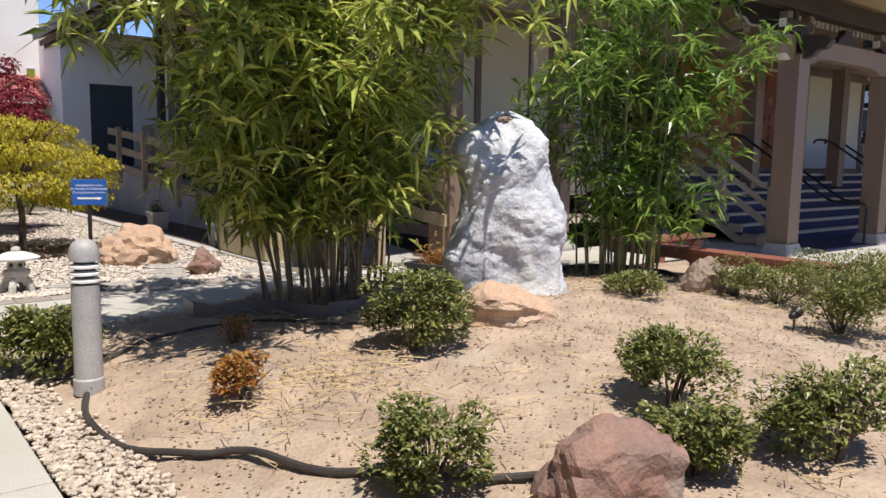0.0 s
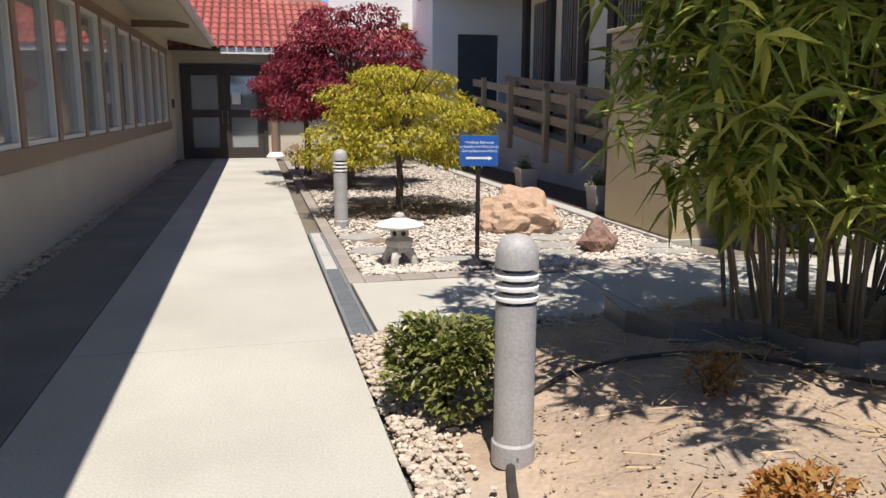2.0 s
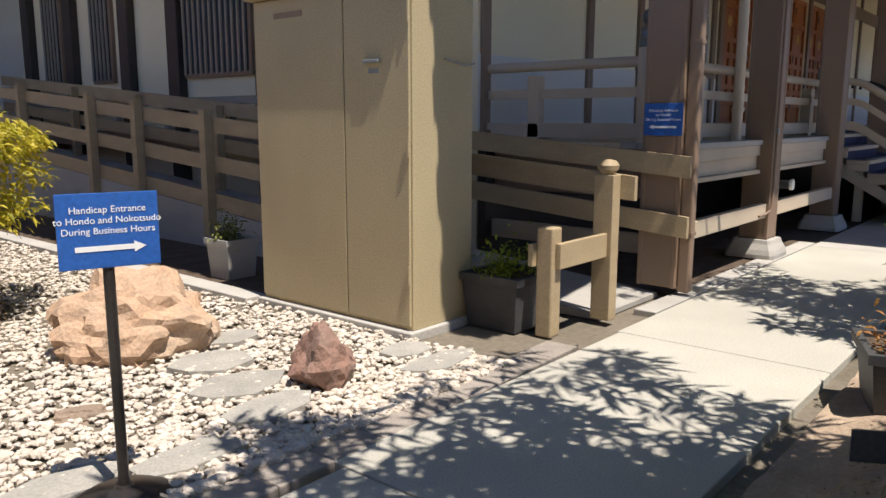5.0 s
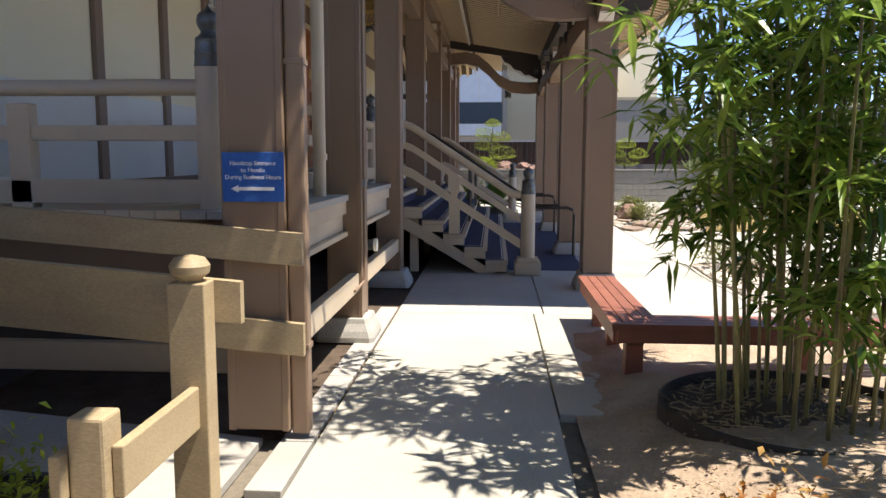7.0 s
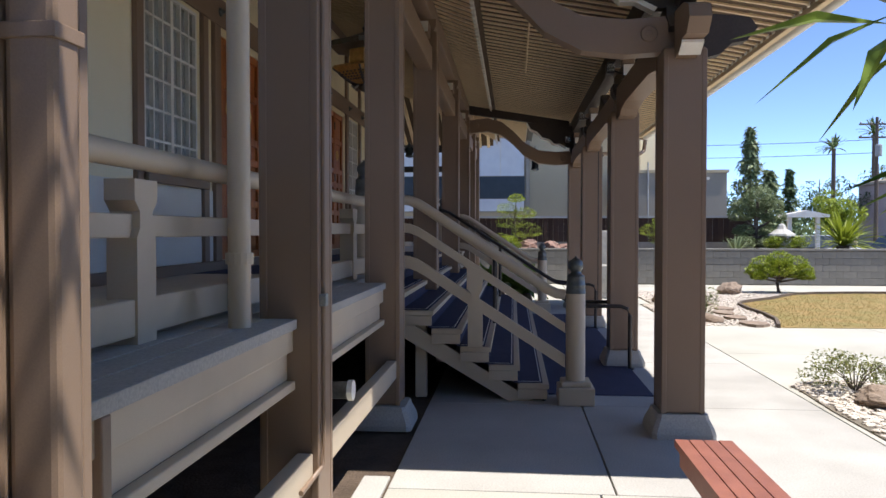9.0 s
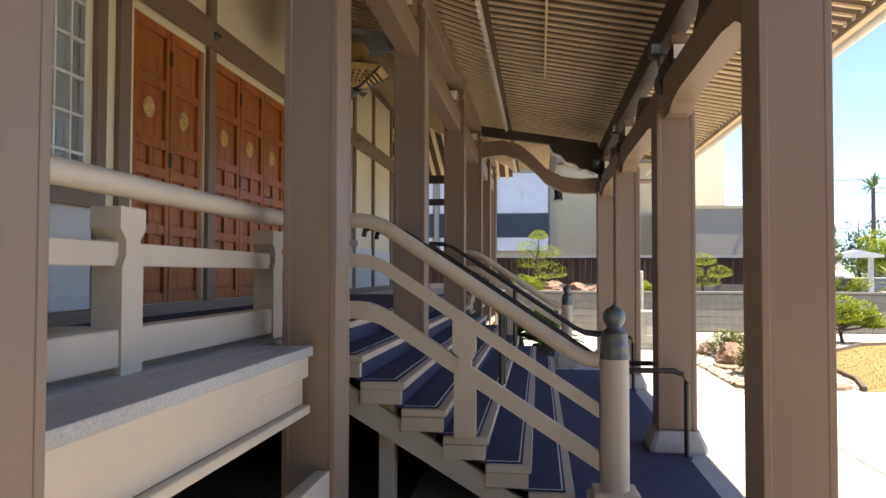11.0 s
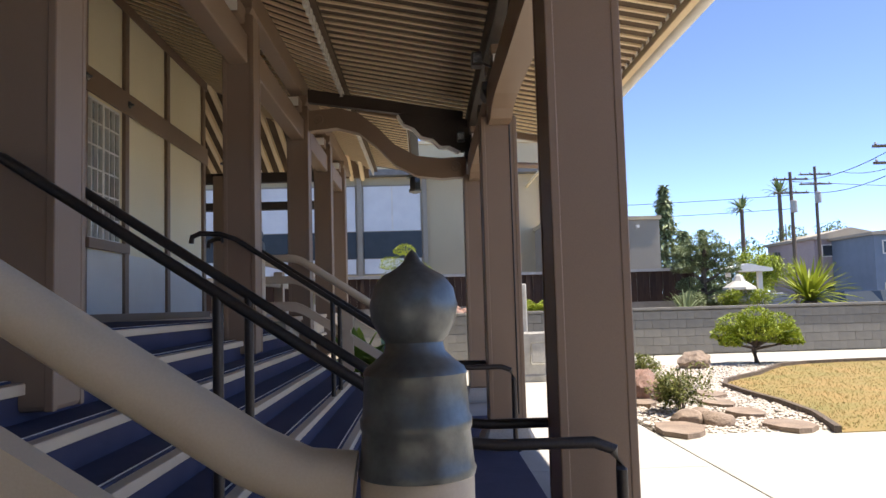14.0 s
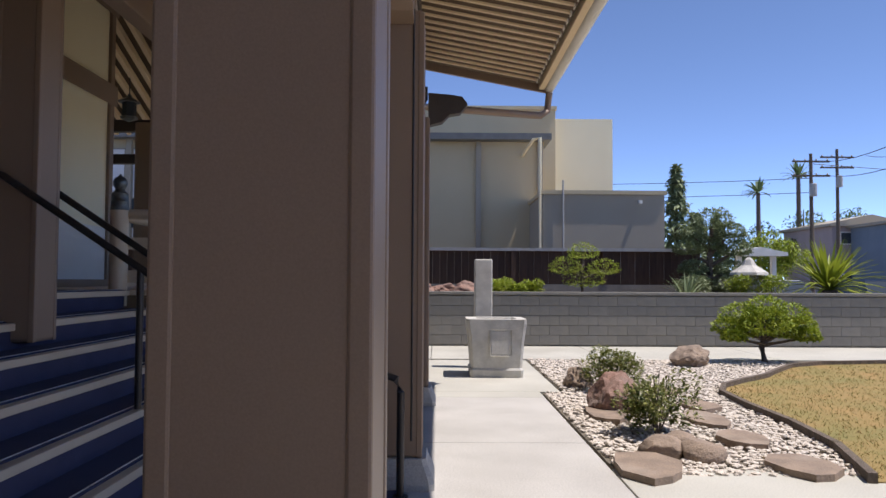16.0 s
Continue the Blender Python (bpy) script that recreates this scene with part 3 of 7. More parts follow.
FLAGS = [(1.15, 9.43, 0.24, 0.2), (1.14, 10.24, 0.24, 0.22), (2.98, 9.29, 0.28, 0.2), (3.1, 9.75, 0.28, 0.2), (2.86, 8.92, 0.3, 0.16), (4.0, 9.06, 0.2, 0.15), (3.95, 8.74, 0.3, 0.12), (3.45, 10.1, 0.24, 0.14), (1.85, 8.86, 0.26, 0.14), (2.3, 8.72, 0.3, 0.13)]
for k, (x, y, a, b) in enumerate(FLAGS):
    g = random.Random(40 + k)
    pts = [(x + a * math.cos(t) * g.uniform(0.8, 1.15), y + b * math.sin(t) * g.uniform(0.8, 1.15)) for t in np.linspace(0, 2 * math.pi, 8)[:-1]]
    f = solid("flagstone", prism(bmesh.new(), pts, -0.02, 0.032), FLAGSTONE, "flat grey flagstone set in pebbles", "stepping stone", "flagstones")

# irrigation hose
def rounded(pts, times=2):
    """A line of points with its corners cut, again and again."""
    for _ in range(times):
        out = [pts[0]]
        for (xa, ya), (xb, yb) in zip(pts, pts[1:]):
            out += [(0.75 * xa + 0.25 * xb, 0.75 * ya + 0.25 * yb), (0.25 * xa + 0.75 * xb, 0.25 * ya + 0.75 * yb)]
        pts = out + [pts[-1]]
    return pts


bm = bmesh.new()
HOSE = [(1.12, 5.1), (0.98, 4.75), (0.88, 4.3), (0.95, 3.75), (1.15, 3.45), (1.32, 3.3), (1.42, 2.85), (1.62, 2.52), (1.94, 2.26), (2.3, 2.02), (2.7, 1.93), (3.18, 1.93), (3.93, 1.99), (4.6, 2.1)]
tube(bm, [(x, y, mound(x, y) + 0.018 + 0.008 * math.sin(0.9 * k)) for k, (x, y) in enumerate(rounded(HOSE))], 0.019, 8)
solid("garden_hose", bm, RUBBER, "black rubber irrigation hose lying on soil", "hose", smooth=True)
bm = bmesh.new()
HOSE2 = [(0.85, 5.2), (1.2, 5.35), (1.7, 5.55), (2.14, 5.5), (2.45, 5.2), (2.6, 4.75), (2.85, 4.5), (3.1, 4.3)]
tube(bm, [(x, y, mound(x, y) + 0.012) for x, y in rounded(HOSE2)], 0.012, 6)
solid("drip_hose", bm, RUBBER, "thin dark drip hose lying on soil", "hose", smooth=True)
t = thing("garden_spotlight", "small black garden spotlight on a stake", "lamp", 5.5, 2.85, mound(5.5, 2.85))
part("stake", lathe(bmesh.new(), [(0.008, -0.03), (0.008, 0.09)], 8), BLACK_METAL, t)
part("head", tube(bmesh.new(), [(-0.05, 0, 0.1), (0.0, 0, 0.11), (0.05, 0, 0.13)], [0.022, 0.035, 0.045], 12), BLACK_METAL, t, "", True)


# bamboo
def bamboo(x, y, z, rad, spread, height, canes, n, leafmat, canemat, label, seed, low=0.45, lean=(0, 0), keep=None):
    t = thing("bamboo_clump", label, "bamboo", x, y, z, group="bamboo clumps")
    g = np.random.default_rng(seed)
    pts, all_canes = [], []
    for k in range(canes):
        a, rr = g.uniform(0, 6.3), rad * math.sqrt(g.uniform(0.02, 1))
        bx0, by0 = rr * math.cos(a), rr * math.sin(a)
        a2 = a + g.normal(0, 0.5)
        out = spread * g.uniform(0.15, 1.0)
        h = height * g.uniform(0.6, 1.05)
        tip = np.array([bx0 + out * math.cos(a2) + lean[0], by0 + out * math.sin(a2) + lean[1], h])
        mid = np.array([bx0 + 0.28 * (tip[0] - bx0), by0 + 0.28 * (tip[1] - by0), h * 0.52])
        curve = [(1 - s) ** 2 * np.array([bx0, by0, 0.0]) + 2 * s * (1 - s) * mid + s * s * tip for s in np.linspace(0, 1, 9)]
        part("cane", tube(bmesh.new(), curve, [0.0135 * (1 - 0.085 * i) * g.uniform(0.8, 1.2) for i in range(9)], 6), canemat, t, "", True)
        all_canes.append(curve)
    for k in range(n // 63):
        c = all_canes[g.integers(canes)]
        s = g.uniform(low / height * 1.2, 1.0) * 8
        i = min(int(s), 7)
        p = c[i] * (1 - s + i) + c[i + 1] * (s - i)
        a = g.uniform(0, 6.3)
        reach = g.uniform(0.1, 0.85) * (0.35 + 0.3 * min(p[2], 2.6))
        q = p + np.array([reach * math.cos(a), reach * math.sin(a), g.uniform(-0.25, 0.18)])
        for _ in range(7):
            w = q + g.normal(0, 0.13, 3)
            for _ in range(9):
                pts.append(w + g.normal(0, 0.022, 3))
    pts = [p for p in pts if p[2] > low * 0.75 and (keep is None or keep(p[0] + x, p[1] + y, p[2]))]
    leaves("foliage", pts, leafmat, t, 0.23, 0.042, 0.12, seed)
    return t


bamboo(3.1, 5.62, mound(3.1, 5.62), 0.6, 1.45, 4.4, 46, 20000, BAMBOO_LEAF, CANE_DARK, "dense leafy bamboo clump with thin dark canes", 7, 0.75, (-0.25, -0.25), keep=lambda a, b, c: c > 2.4 or b < 5.85 + 0.15 * (a - 0.74))
bamboo(6.9, 5.6, 0.03, 0.5, 0.6, 4.6, 34, 9000, BAMBOO_LEAF_DARK, CANE, "tall green bamboo clump inside a black root ring", 8, 0.8)
EDGE = [(2.16, 6.4), (2.1, 6.0), (2.2, 5.66), (2.42, 5.55), (2.55, 5.4), (2.58, 5.12), (2.72, 4.95), (2.98, 4.93), (3.2, 5.08), (3.45, 5.02), (3.7, 5.1), (3.95, 5.3), (4.1, 5.7), (4.05, 6.2), (3.85, 6.55)]
t = thing("root_barrier", "wavy grey plastic root barrier around bamboo", "edging")
for (x0, y0), (x1, y1) in zip(EDGE, EDGE[1:]):
    bm = bmesh.new()
    z = mound((x0 + x1) / 2, (y0 + y1) / 2)
    d = Vector((x1 - x0, y1 - y0, 0))
    m = Matrix.Translation(((x0 + x1) / 2, (y0 + y1) / 2, z + 0.035)) @ Matrix.Rotation(math.atan2(d.y, d.x), 4, "Z") @ Matrix.Diagonal((d.length + 0.012, 0.012, 0.13, 1))
    bmesh.ops.create_cube(bm, size=1.0, matrix=m)
    part("barrier_strip", bm, PLASTIC_EDGE, t)
t = thing("root_ring", "black plastic ring filled with mulch and bamboo litter", "planter", 6.9, 5.68, 0.0)
part("rim", lathe(bmesh.new(), [(0.72, -0.02), (0.72, 0.15), (0.70, 0.16), (0.69, 0.1), (0.69, 0.0)], 40), RUBBER, t, "black plastic rim", True)
part("mulch", lathe(bmesh.new(), [(0.69, 0.0), (0.69, 0.09), (0.3, 0.12), (0.01, 0.13)], 40), MULCH, t, "dry mulch", True)
verts, faces = [], []
for k in range(1300):
    if k % 2:
        a, r = rng.uniform(0, 6.3), 0.66 * math.sqrt(rng.uniform())
        x, y, z = 6.9 + r * math.cos(a), 5.68 + r * math.sin(a), 0.125
    else:
        a, r = rng.uniform(0, 6.3), 0.85 * math.sqrt(rng.uniform())
        x, y = 3.15 + r * math.cos(a), 5.85 + r * math.sin(a)
        z = mound(x, y) + 0.015
    a, ln = rng.uniform(0, 6.3), rng.uniform(0.05, 0.15)
    d = np.array([math.cos(a), math.sin(a), rng.normal(0, 0.15)]) * ln
    s = np.array([-math.sin(a), math.cos(a), 0.3]) * 0.006
    p, b = np.array([x, y, z]), len(verts)
    verts += [p, p + d * 0.5 + s, p + d, p + d * 0.5 - s]
    faces.append([b, b + 1, b + 2, b + 3])
tagged(new("bamboo_litter", raw_mesh("bamboo_litter", verts, faces, STRAW)), "dry fallen bamboo leaves around the canes", "leaf litter", kind="stuff")


# bench, an L of planks
def bench():
    t = thing("bench", "L-shaped red-brown slatted wooden bench", "bench", 7.72, 6.55, 0.0)
    w, n = 0.076, 4
    for k in range(n):
        o = k * 0.084
        pts = [(o, -o - w), (2.1, -o - w), (2.1, -o), (o, -o)]
        pts[0] = (o + w, -o - w)
        part("plank", prism(bmesh.new(), pts, 0.375, 0.42), BENCH_WOOD, t)
        part("plank", prism(bmesh.new(), [(o, -o), (o + w, -o - w), (o + w, -3.0), (o, -3.0)], 0.375, 0.42), BENCH_WOOD, t)
    part("apron", bx(0.02, 2.0, -0.03, -0.008, 0.29, 0.374, 0.004), BENCH_WOOD, t)
    part("apron", bx(0.006, 0.028, -2.95, -0.04, 0.29, 0.374, 0.004), BENCH_WOOD, t)
    for x, y in ((0.16, -0.17), (1.0, -0.17), (1.85, -0.17), (0.16, -1.3), (0.16, -2.6)):
        leg = part("leg", bx(x - 0.06, x + 0.06, y - 0.06, y + 0.06, 0.0, 0.27, 0.006), BENCH_WOOD, t)
        part("bracket", prism(bmesh.new(), [(x - 0.14, 0.29), (x - 0.14, 0.33), (x + 0.14, 0.33), (x + 0.14, 0.29), (x + 0.07, 0.25), (x - 0.07, 0.25)], y - 0.05, y + 0.05, "y"), BENCH_WOOD, leg)
    return t


bench()


def planter(x, y, label, mat, w, h, plant, seed, rz=0, tall=0.2):
    t = thing("planter", label, "planter", x, y, 0.0, rz, group="potted plants")
    a, b = w / 2, w / 2 * 0.82
    bm = bmesh.new()
    rings = []
    for r, z in ((b, 0.0), (a * 0.95, h - 0.05), (a * 1.05, h - 0.05), (a * 1.05, h), (a * 0.9, h), (a * 0.9, h - 0.04)):
        rings.append([bm.verts.new((sx * r, sy * r, z)) for sx, sy in ((-1, -1), (1, -1), (1, 1), (-1, 1))])
    for p, q in zip(rings, rings[1:]):
        for i in range(4):
            bm.faces.new((p[i], p[(i + 1) % 4], q[(i + 1) % 4], q[i]))
    bm.faces.new(rings[0])
    part("pot", bm, mat, t)
    part("soil", bx(-a * 0.88, a * 0.88, -a * 0.88, a * 0.88, h - 0.08, h - 0.035), MULCH, t, "dark potting soil")
    g = np.random.default_rng(seed)
    pts = [(g.normal(-a * 0.2, a * 0.38), g.normal(0, a * 0.38), h - 0.03 + abs(g.normal(0, tall * 0.5))) for _ in range(420)]
    leaves("plant", pts, plant, t, 0.06, 0.022, -0.5, seed)
    return t


planter(4.98, 8.98, "square charcoal planter with yellow-green succulents", PLANTER_DARK, 0.48, 0.38, LIME_LEAF, 51)
planter(4.7, 11.85, "small concrete planter with a low green plant", CONCRETE_OLD, 0.34, 0.36, SHRUB_LEAF, 52)
planter(4.7, 14.9, "small concrete planter with a low green plant", CONCRETE_OLD, 0.34, 0.34, SHRUB_LEAF, 53)
planter(4.95, 6.5, "dark square planter with dry orange plant", PLANTER_DARK, 0.5, 0.33, DRY_LEAF, 54, 20)


# sign on a stand
def notice(t, w, h, arrow, lines, m):
    plate = new("plate", mesh_of("plate", bx(-w / 2, w / 2, -h / 2, h / 2, -0.003, 0.003, 0.002), BLUE_SIGN))
    plate.parent, plate.matrix_local = t, m
    tagged(plate, "blue sign plate with white lettering")
    for body, y in lines:
        text_mesh(body, h * 0.125, WHITE_INK, plate, Matrix.Translation((0, y * h, 0.004)))
    s = arrow
    part("arrow", prism(bmesh.new(), [(s * a * w, b * h) for a, b in ((-0.34, -0.27), (0.24, -0.27), (0.24, -0.31), (0.36, -0.235), (0.24, -0.16), (0.24, -0.20), (-0.34, -0.20))], 0.0035, 0.0048), WHITE_INK, plate, "white arrow")


t = thing("sign_stand", "blue notice sign on a black pole stand", "sign", 1.97, 8.6, 0.0, 0)
part("base", lathe(bmesh.new(), [(0.2, 0), (0.2, 0.012), (0.12, 0.045), (0.035, 0.06), (0.03, 0.07)], 28), BLACK_METAL, t, "round black base", True)
part("pole", lathe(bmesh.new(), [(0.02, 0.06), (0.02, 1.12)], 12), BLACK_METAL, t, "", True)
notice(t, 0.335, 0.265, 1, [("Handicap Entrance", 0.24), ("to Hondo and Nokotsudo", 0.10), ("During Business Hours", -0.04)], pose(0.0, -0.024, 1.03, 90, 0, -18))


# stone lantern
t = thing("stone_lantern", "small pale granite garden lantern on four legs", "lantern", 1.3, 8.78, 0.0, 15)
t.matrix_world = t.matrix_world @ Matrix.Scale(1.13, 4)
for a in (45, 135, 225, 315):
    c, s = math.cos(radians(a)), math.sin(radians(a))
    leg = bmesh.new()
    tube(leg, [(0.125 * c, 0.125 * s, 0.0), (0.115 * c, 0.115 * s, 0.07), (0.07 * c, 0.07 * s, 0.13)], [0.032, 0.032, 0.042], 6)
    part("leg", leg, GRANITE, t)
part("platform", lathe(bmesh.new(), [(0.1, 0.12), (0.1, 0.16), (0.12, 0.18), (0.125, 0.21), (0.09, 0.225)], 6), GRANITE, t)
part("light_box", lathe(bmesh.new(), [(0.075, 0.22), (0.078, 0.31)], 6), GRANITE, t)
for a in (30, 90, 150, 210, 270, 330):
    part("opening", lathe(bmesh.new(), [(0.02, 0.0), (0.02, 0.003)], 12), BLACK_METAL, t, "dark round window").matrix_local = pose(0.0685 * math.cos(radians(a)), 0.0685 * math.sin(radians(a)), 0.267, 0, 90, a)
part("roof", lathe(bmesh.new(), [(0.19, 0.315), (0.195, 0.33), (0.15, 0.352), (0.08, 0.375), (0.03, 0.385)], 24), WHITE_PAINT, t, "pale round stone roof", True)
part("finial", lathe(bmesh.new(), [(0.03, 0.38), (0.04, 0.4), (0.034, 0.42), (0.005, 0.43)], 12), GRANITE, t, "", True)


# maples
def maple(x, y, r, z0, z1, mat, n, label, seed, leaf, tiers, trunk=0.045):
    t = thing("maple_tree", label, "tree", x, y, 0.0, group="maple trees")
    g = np.random.default_rng(seed)
    b = bmesh.new()
    fork = z0 + 0.25 * (z1 - z0)
    tube(b, [(0, 0, -0.02), (0.02, 0.01, fork * 0.5), (-0.03, 0.02, fork)], [trunk * 1.3, trunk, trunk * 0.8], 8)
    for k in range(12):
        a = k * 2.4
        rr, zz = r * g.uniform(0.4, 0.85), fork + (z1 - fork) * g.uniform(0.1, 0.85)
        tube(b, [(-0.03, 0.02, fork * g.uniform(0.8, 1.0)), (0.4 * rr * math.cos(a), 0.4 * rr * math.sin(a), (fork + zz) / 2 + 0.08), (rr * math.cos(a), rr * math.sin(a), zz)], [trunk * 0.55, trunk * 0.35, 0.006], 5)
    part("trunk", b, BARK, t, "", True)
    pads = []
    for k in range(tiers):
        f = (k + 0.5) / tiers
        ring = max(1, int(7 * math.sqrt(1 - f * 0.9)))
        for q in range(ring):
            a = q * 6.28 / ring + g.uniform(-0.4, 0.4)
            rr = r * math.sqrt(max(0.03, 1 - f * f)) * g.uniform(0.5, 0.85) * (0.35 if ring == 1 else 1)
            pads.append((rr * math.cos(a), rr * math.sin(a), z0 + (z1 - z0) * (f * 0.86 + 0.03) + g.normal(0, 0.03), r * g.uniform(0.3, 0.42)))
    pts = []
    for _ in range(n):
        px, py, pz, s = pads[g.integers(len(pads))]
        v = g.normal(0, 1, 3)
        v /= np.linalg.norm(v)
        v *= g.uniform(0.6, 1.0)
        pts.append((px + v[0] * s, py + v[1] * s, pz + v[2] * s * 0.36))
    leaves("crown", pts, mat, t, leaf, leaf * 0.5, 0.35, seed, radial=(0, 0))
    return t


maple(1.95, 12.35, 1.3, 0.62, 2.05, YELLOW_LEAF, 17000, "weeping yellow-green laceleaf maple with a domed crown", 61, 0.065, 5)
maple(1.7, 15.7, 1.45, 1.25, 3.3, RED_LEAF, 17000, "dark red Japanese maple with a dense domed crown", 62, 0.085, 6, 0.06)
maple(1.1, 18.1, 1.2, 1.1, 2.7, RED_LEAF, 9000, "smaller dark red Japanese maple behind another", 63, 0.085, 5, 0.06)
shrub(2.6, 19.2, 0.5, 0.55, n=1100, seed=64, z=0.0, leaf=0.07, label="round green shrub at the courtyard end")
shrub(3.3, 19.6, 0.45, 0.5, n=1000, seed=65, z=0.0, leaf=0.07, label="round green shrub at the courtyard end")
shrub(0.95, 19.4, 0.35, 0.6, DRY_LEAF, 500, 66, "reddish sparse shrub beside the walkway", 0.06, z=0.0)


# ---- drain and pavers ----
t = thing("trench_drain", "grey metal trench drain with a slotted grate", "drain", kind="structure")
part("drain_frame", bx(0.61, 0.635, 6.7, 10.75, -0.05, 0.003), STEEL, t)
part("drain_frame", bx(0.745, 0.77, 6.7, 10.75, -0.05, 0.003), STEEL, t)
part("drain_bed", bx(0.635, 0.745, 6.7, 10.75, -0.05, -0.04), ASPHALT, t)
for k in range(104):
    y = 6.72 + k * 0.0195
    part("slat", bx(0.637, 0.743, y, y + 0.011, -0.02, 0.001), STEEL, t)
for y in (8.77, 9.43, 10.09):
    part("cover_plate", bx(0.637, 0.743, y, y + 0.65, -0.03, 0.001, 0.002), CONCRETE_OLD, t)
t = thing("paver_border", "grey-brown concrete paver border round the pebble bed", "paving", kind="structure")
PAVE_A = mesh_of("paver", bx(0, 0.13, 0, 0.295, -0.05, 0.004, 0.006), PAVER)
PAVE_B = mesh_of("paver", bx(0, 0.295, 0, 0.22, -0.05, 0.004, 0.006), PAVER)
for k in range(48):
    o = new("paver", PAVE_A)
    o.parent, o.matrix_local = t, pose(0.775, 8.19 + 0.3 * k, 0, 0, 0, 0)
for k in range(13):
    o = new("paver", PAVE_B)
    o.parent, o.matrix_local = t, pose(0.91 + 0.3 * k, 8.196 + 0.009 * k, 0, 0, 0, 1.7)
t = thing("bed_kerb", "narrow pale stone kerb beside the ramp bed", "paving", kind="structure")
for k in range(12):
    part("kerb_stone", bx(4.12, 4.32, 10.85 + k, 11.83 + k, -0.05, 0.05, 0.008), CONCRETE_OLD, t)
# ---- stucco wing ----
bm = bmesh.new()
WIN = [(3.1 + 1.36 * k, 3.1 + 1.36 * k + 1.2) for k in range(14)]
box(bm, -2.25, -1.97, -12, 24.0, -0.05, 1.02)
box(bm, -2.25, -1.97, -12, 24.0, 2.62, 3.1)
box(bm, -2.25, -1.97, -12, WIN[0][0], 1.02, 2.62)
for (a, b), (c, d) in zip(WIN, WIN[1:]):
    box(bm, -2.25, -1.97, b, c, 1.02, 2.62)
box(bm, -2.25, -1.97, WIN[-1][1], 24.0, 1.02, 2.62)
setting("wall_west", bm, STUCCO, "cream stucco wing wall with a window band", "wall")
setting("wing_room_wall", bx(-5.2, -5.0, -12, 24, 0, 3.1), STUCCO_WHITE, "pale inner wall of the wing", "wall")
setting("wing_room_floor", bx(-5.0, -2.25, -12, 24, 0.0, 0.02), ROOM_DARK, "wing floor coloured dark for the unlit room", "floor")
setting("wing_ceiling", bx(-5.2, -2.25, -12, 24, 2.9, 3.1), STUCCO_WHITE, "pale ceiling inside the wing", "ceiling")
setting("sill_trim", bx(-1.97, -1.93, 2.6, 22.5, 0.84, 1.03, 0.008), BROWN, "brown sill board under the windows", "trim")
setting("head_trim", bx(-1.97, -1.94, 2.6, 22.5, 2.62, 2.76, 0.008), BROWN, "brown head board over the windows", "trim")
for k, (a, b) in enumerate(WIN):
    t = thing("window_%d" % (k + 1), "tall wing window with pale frame", "window", kind="structure")
    part("post_trim", bx(-1.975, -1.935, b, b + 0.16, 1.03, 2.62, 0.006), BROWN, t, "brown post")
    for y0, y1, z0, z1 in ((a, a + 0.05, 1.03, 2.62), (b - 0.05, b, 1.03, 2.62), (a + 0.05, b - 0.05, 1.03, 1.08), (a + 0.05, b - 0.05, 2.57, 2.62)):
        part("window_frame", bx(-2.05, -1.955, y0, y1, z0, z1, 0.004), STUCCO_WHITE, t, "pale frame")
    p = part("pane", bx(-2.022, -2.014, a + 0.05, b - 0.05, 1.08, 2.57), GLASS, t)
    p.visible_shadow = False
    part("blind", bx(-2.17, -2.165, a + 0.03, b - 0.03, 1.75 + 0.25 * ((k * 7) % 3) / 2, 2.6), ROOM_DARK if k % 3 else TAUPE, t, "drawn blind, mostly coloured as the unlit room")
# eave of the wing
bm = bmesh.new()
prism(bm, [(-2.3, 3.1), (-0.98, 2.84), (-0.92, 2.84), (-0.92, 3.04), (-2.3, 3.55)], -12, 23.2, "y")
setting("wing_eave", bm, STUCCO, "cream boxed eave along the stucco wing", "roof")
setting("wing_gutter", bx(-0.92, -0.83, -12, 23.3, 2.90, 3.02, 0.02), WHITE_PAINT, "pale gutter along the eave", "gutter")
for y in (6.0, 11.5, 17.0):
    solid("eave_brace", bx(-1.97, -1.0, y, y + 0.12, 2.78, 2.9, 0.01), BROWN, "brown timber brace under the eave", "beam", "eave braces")
# end wall with double door
bm = bmesh.new()
box(bm, -2.25, -1.80, 23.8, 24.0, -0.05, 3.1)
box(bm, 0.42, 4.6, 23.8, 24.0, -0.05, 3.1)
box(bm, -1.80, 0.42, 23.8, 24.0, 2.5, 3.1)
setting("wall_end", bm, STUCCO, "cream end wall of the courtyard", "wall")
setting("lobby_wall", bx(-2.25, 4.6, 26.5, 26.7, 0, 3.1), ROOM_DARK, "inner lobby wall behind glass doors, coloured dark for the unlit lobby", "wall")
t = thing("door_1", "dark double door with glass panes", "door", -0.69, 23.78, 0.0, kind="structure")
for x0, x1, z0, z1 in ((-1.11, -1.0, 0, 2.5), (1.0, 1.11, 0, 2.5), (-1.0, 1.0, 2.38, 2.5)):
    part("door_frame", bx(x0, x1, -0.03, 0.1, z0, z1, 0.006), BROWN_DARK, t)
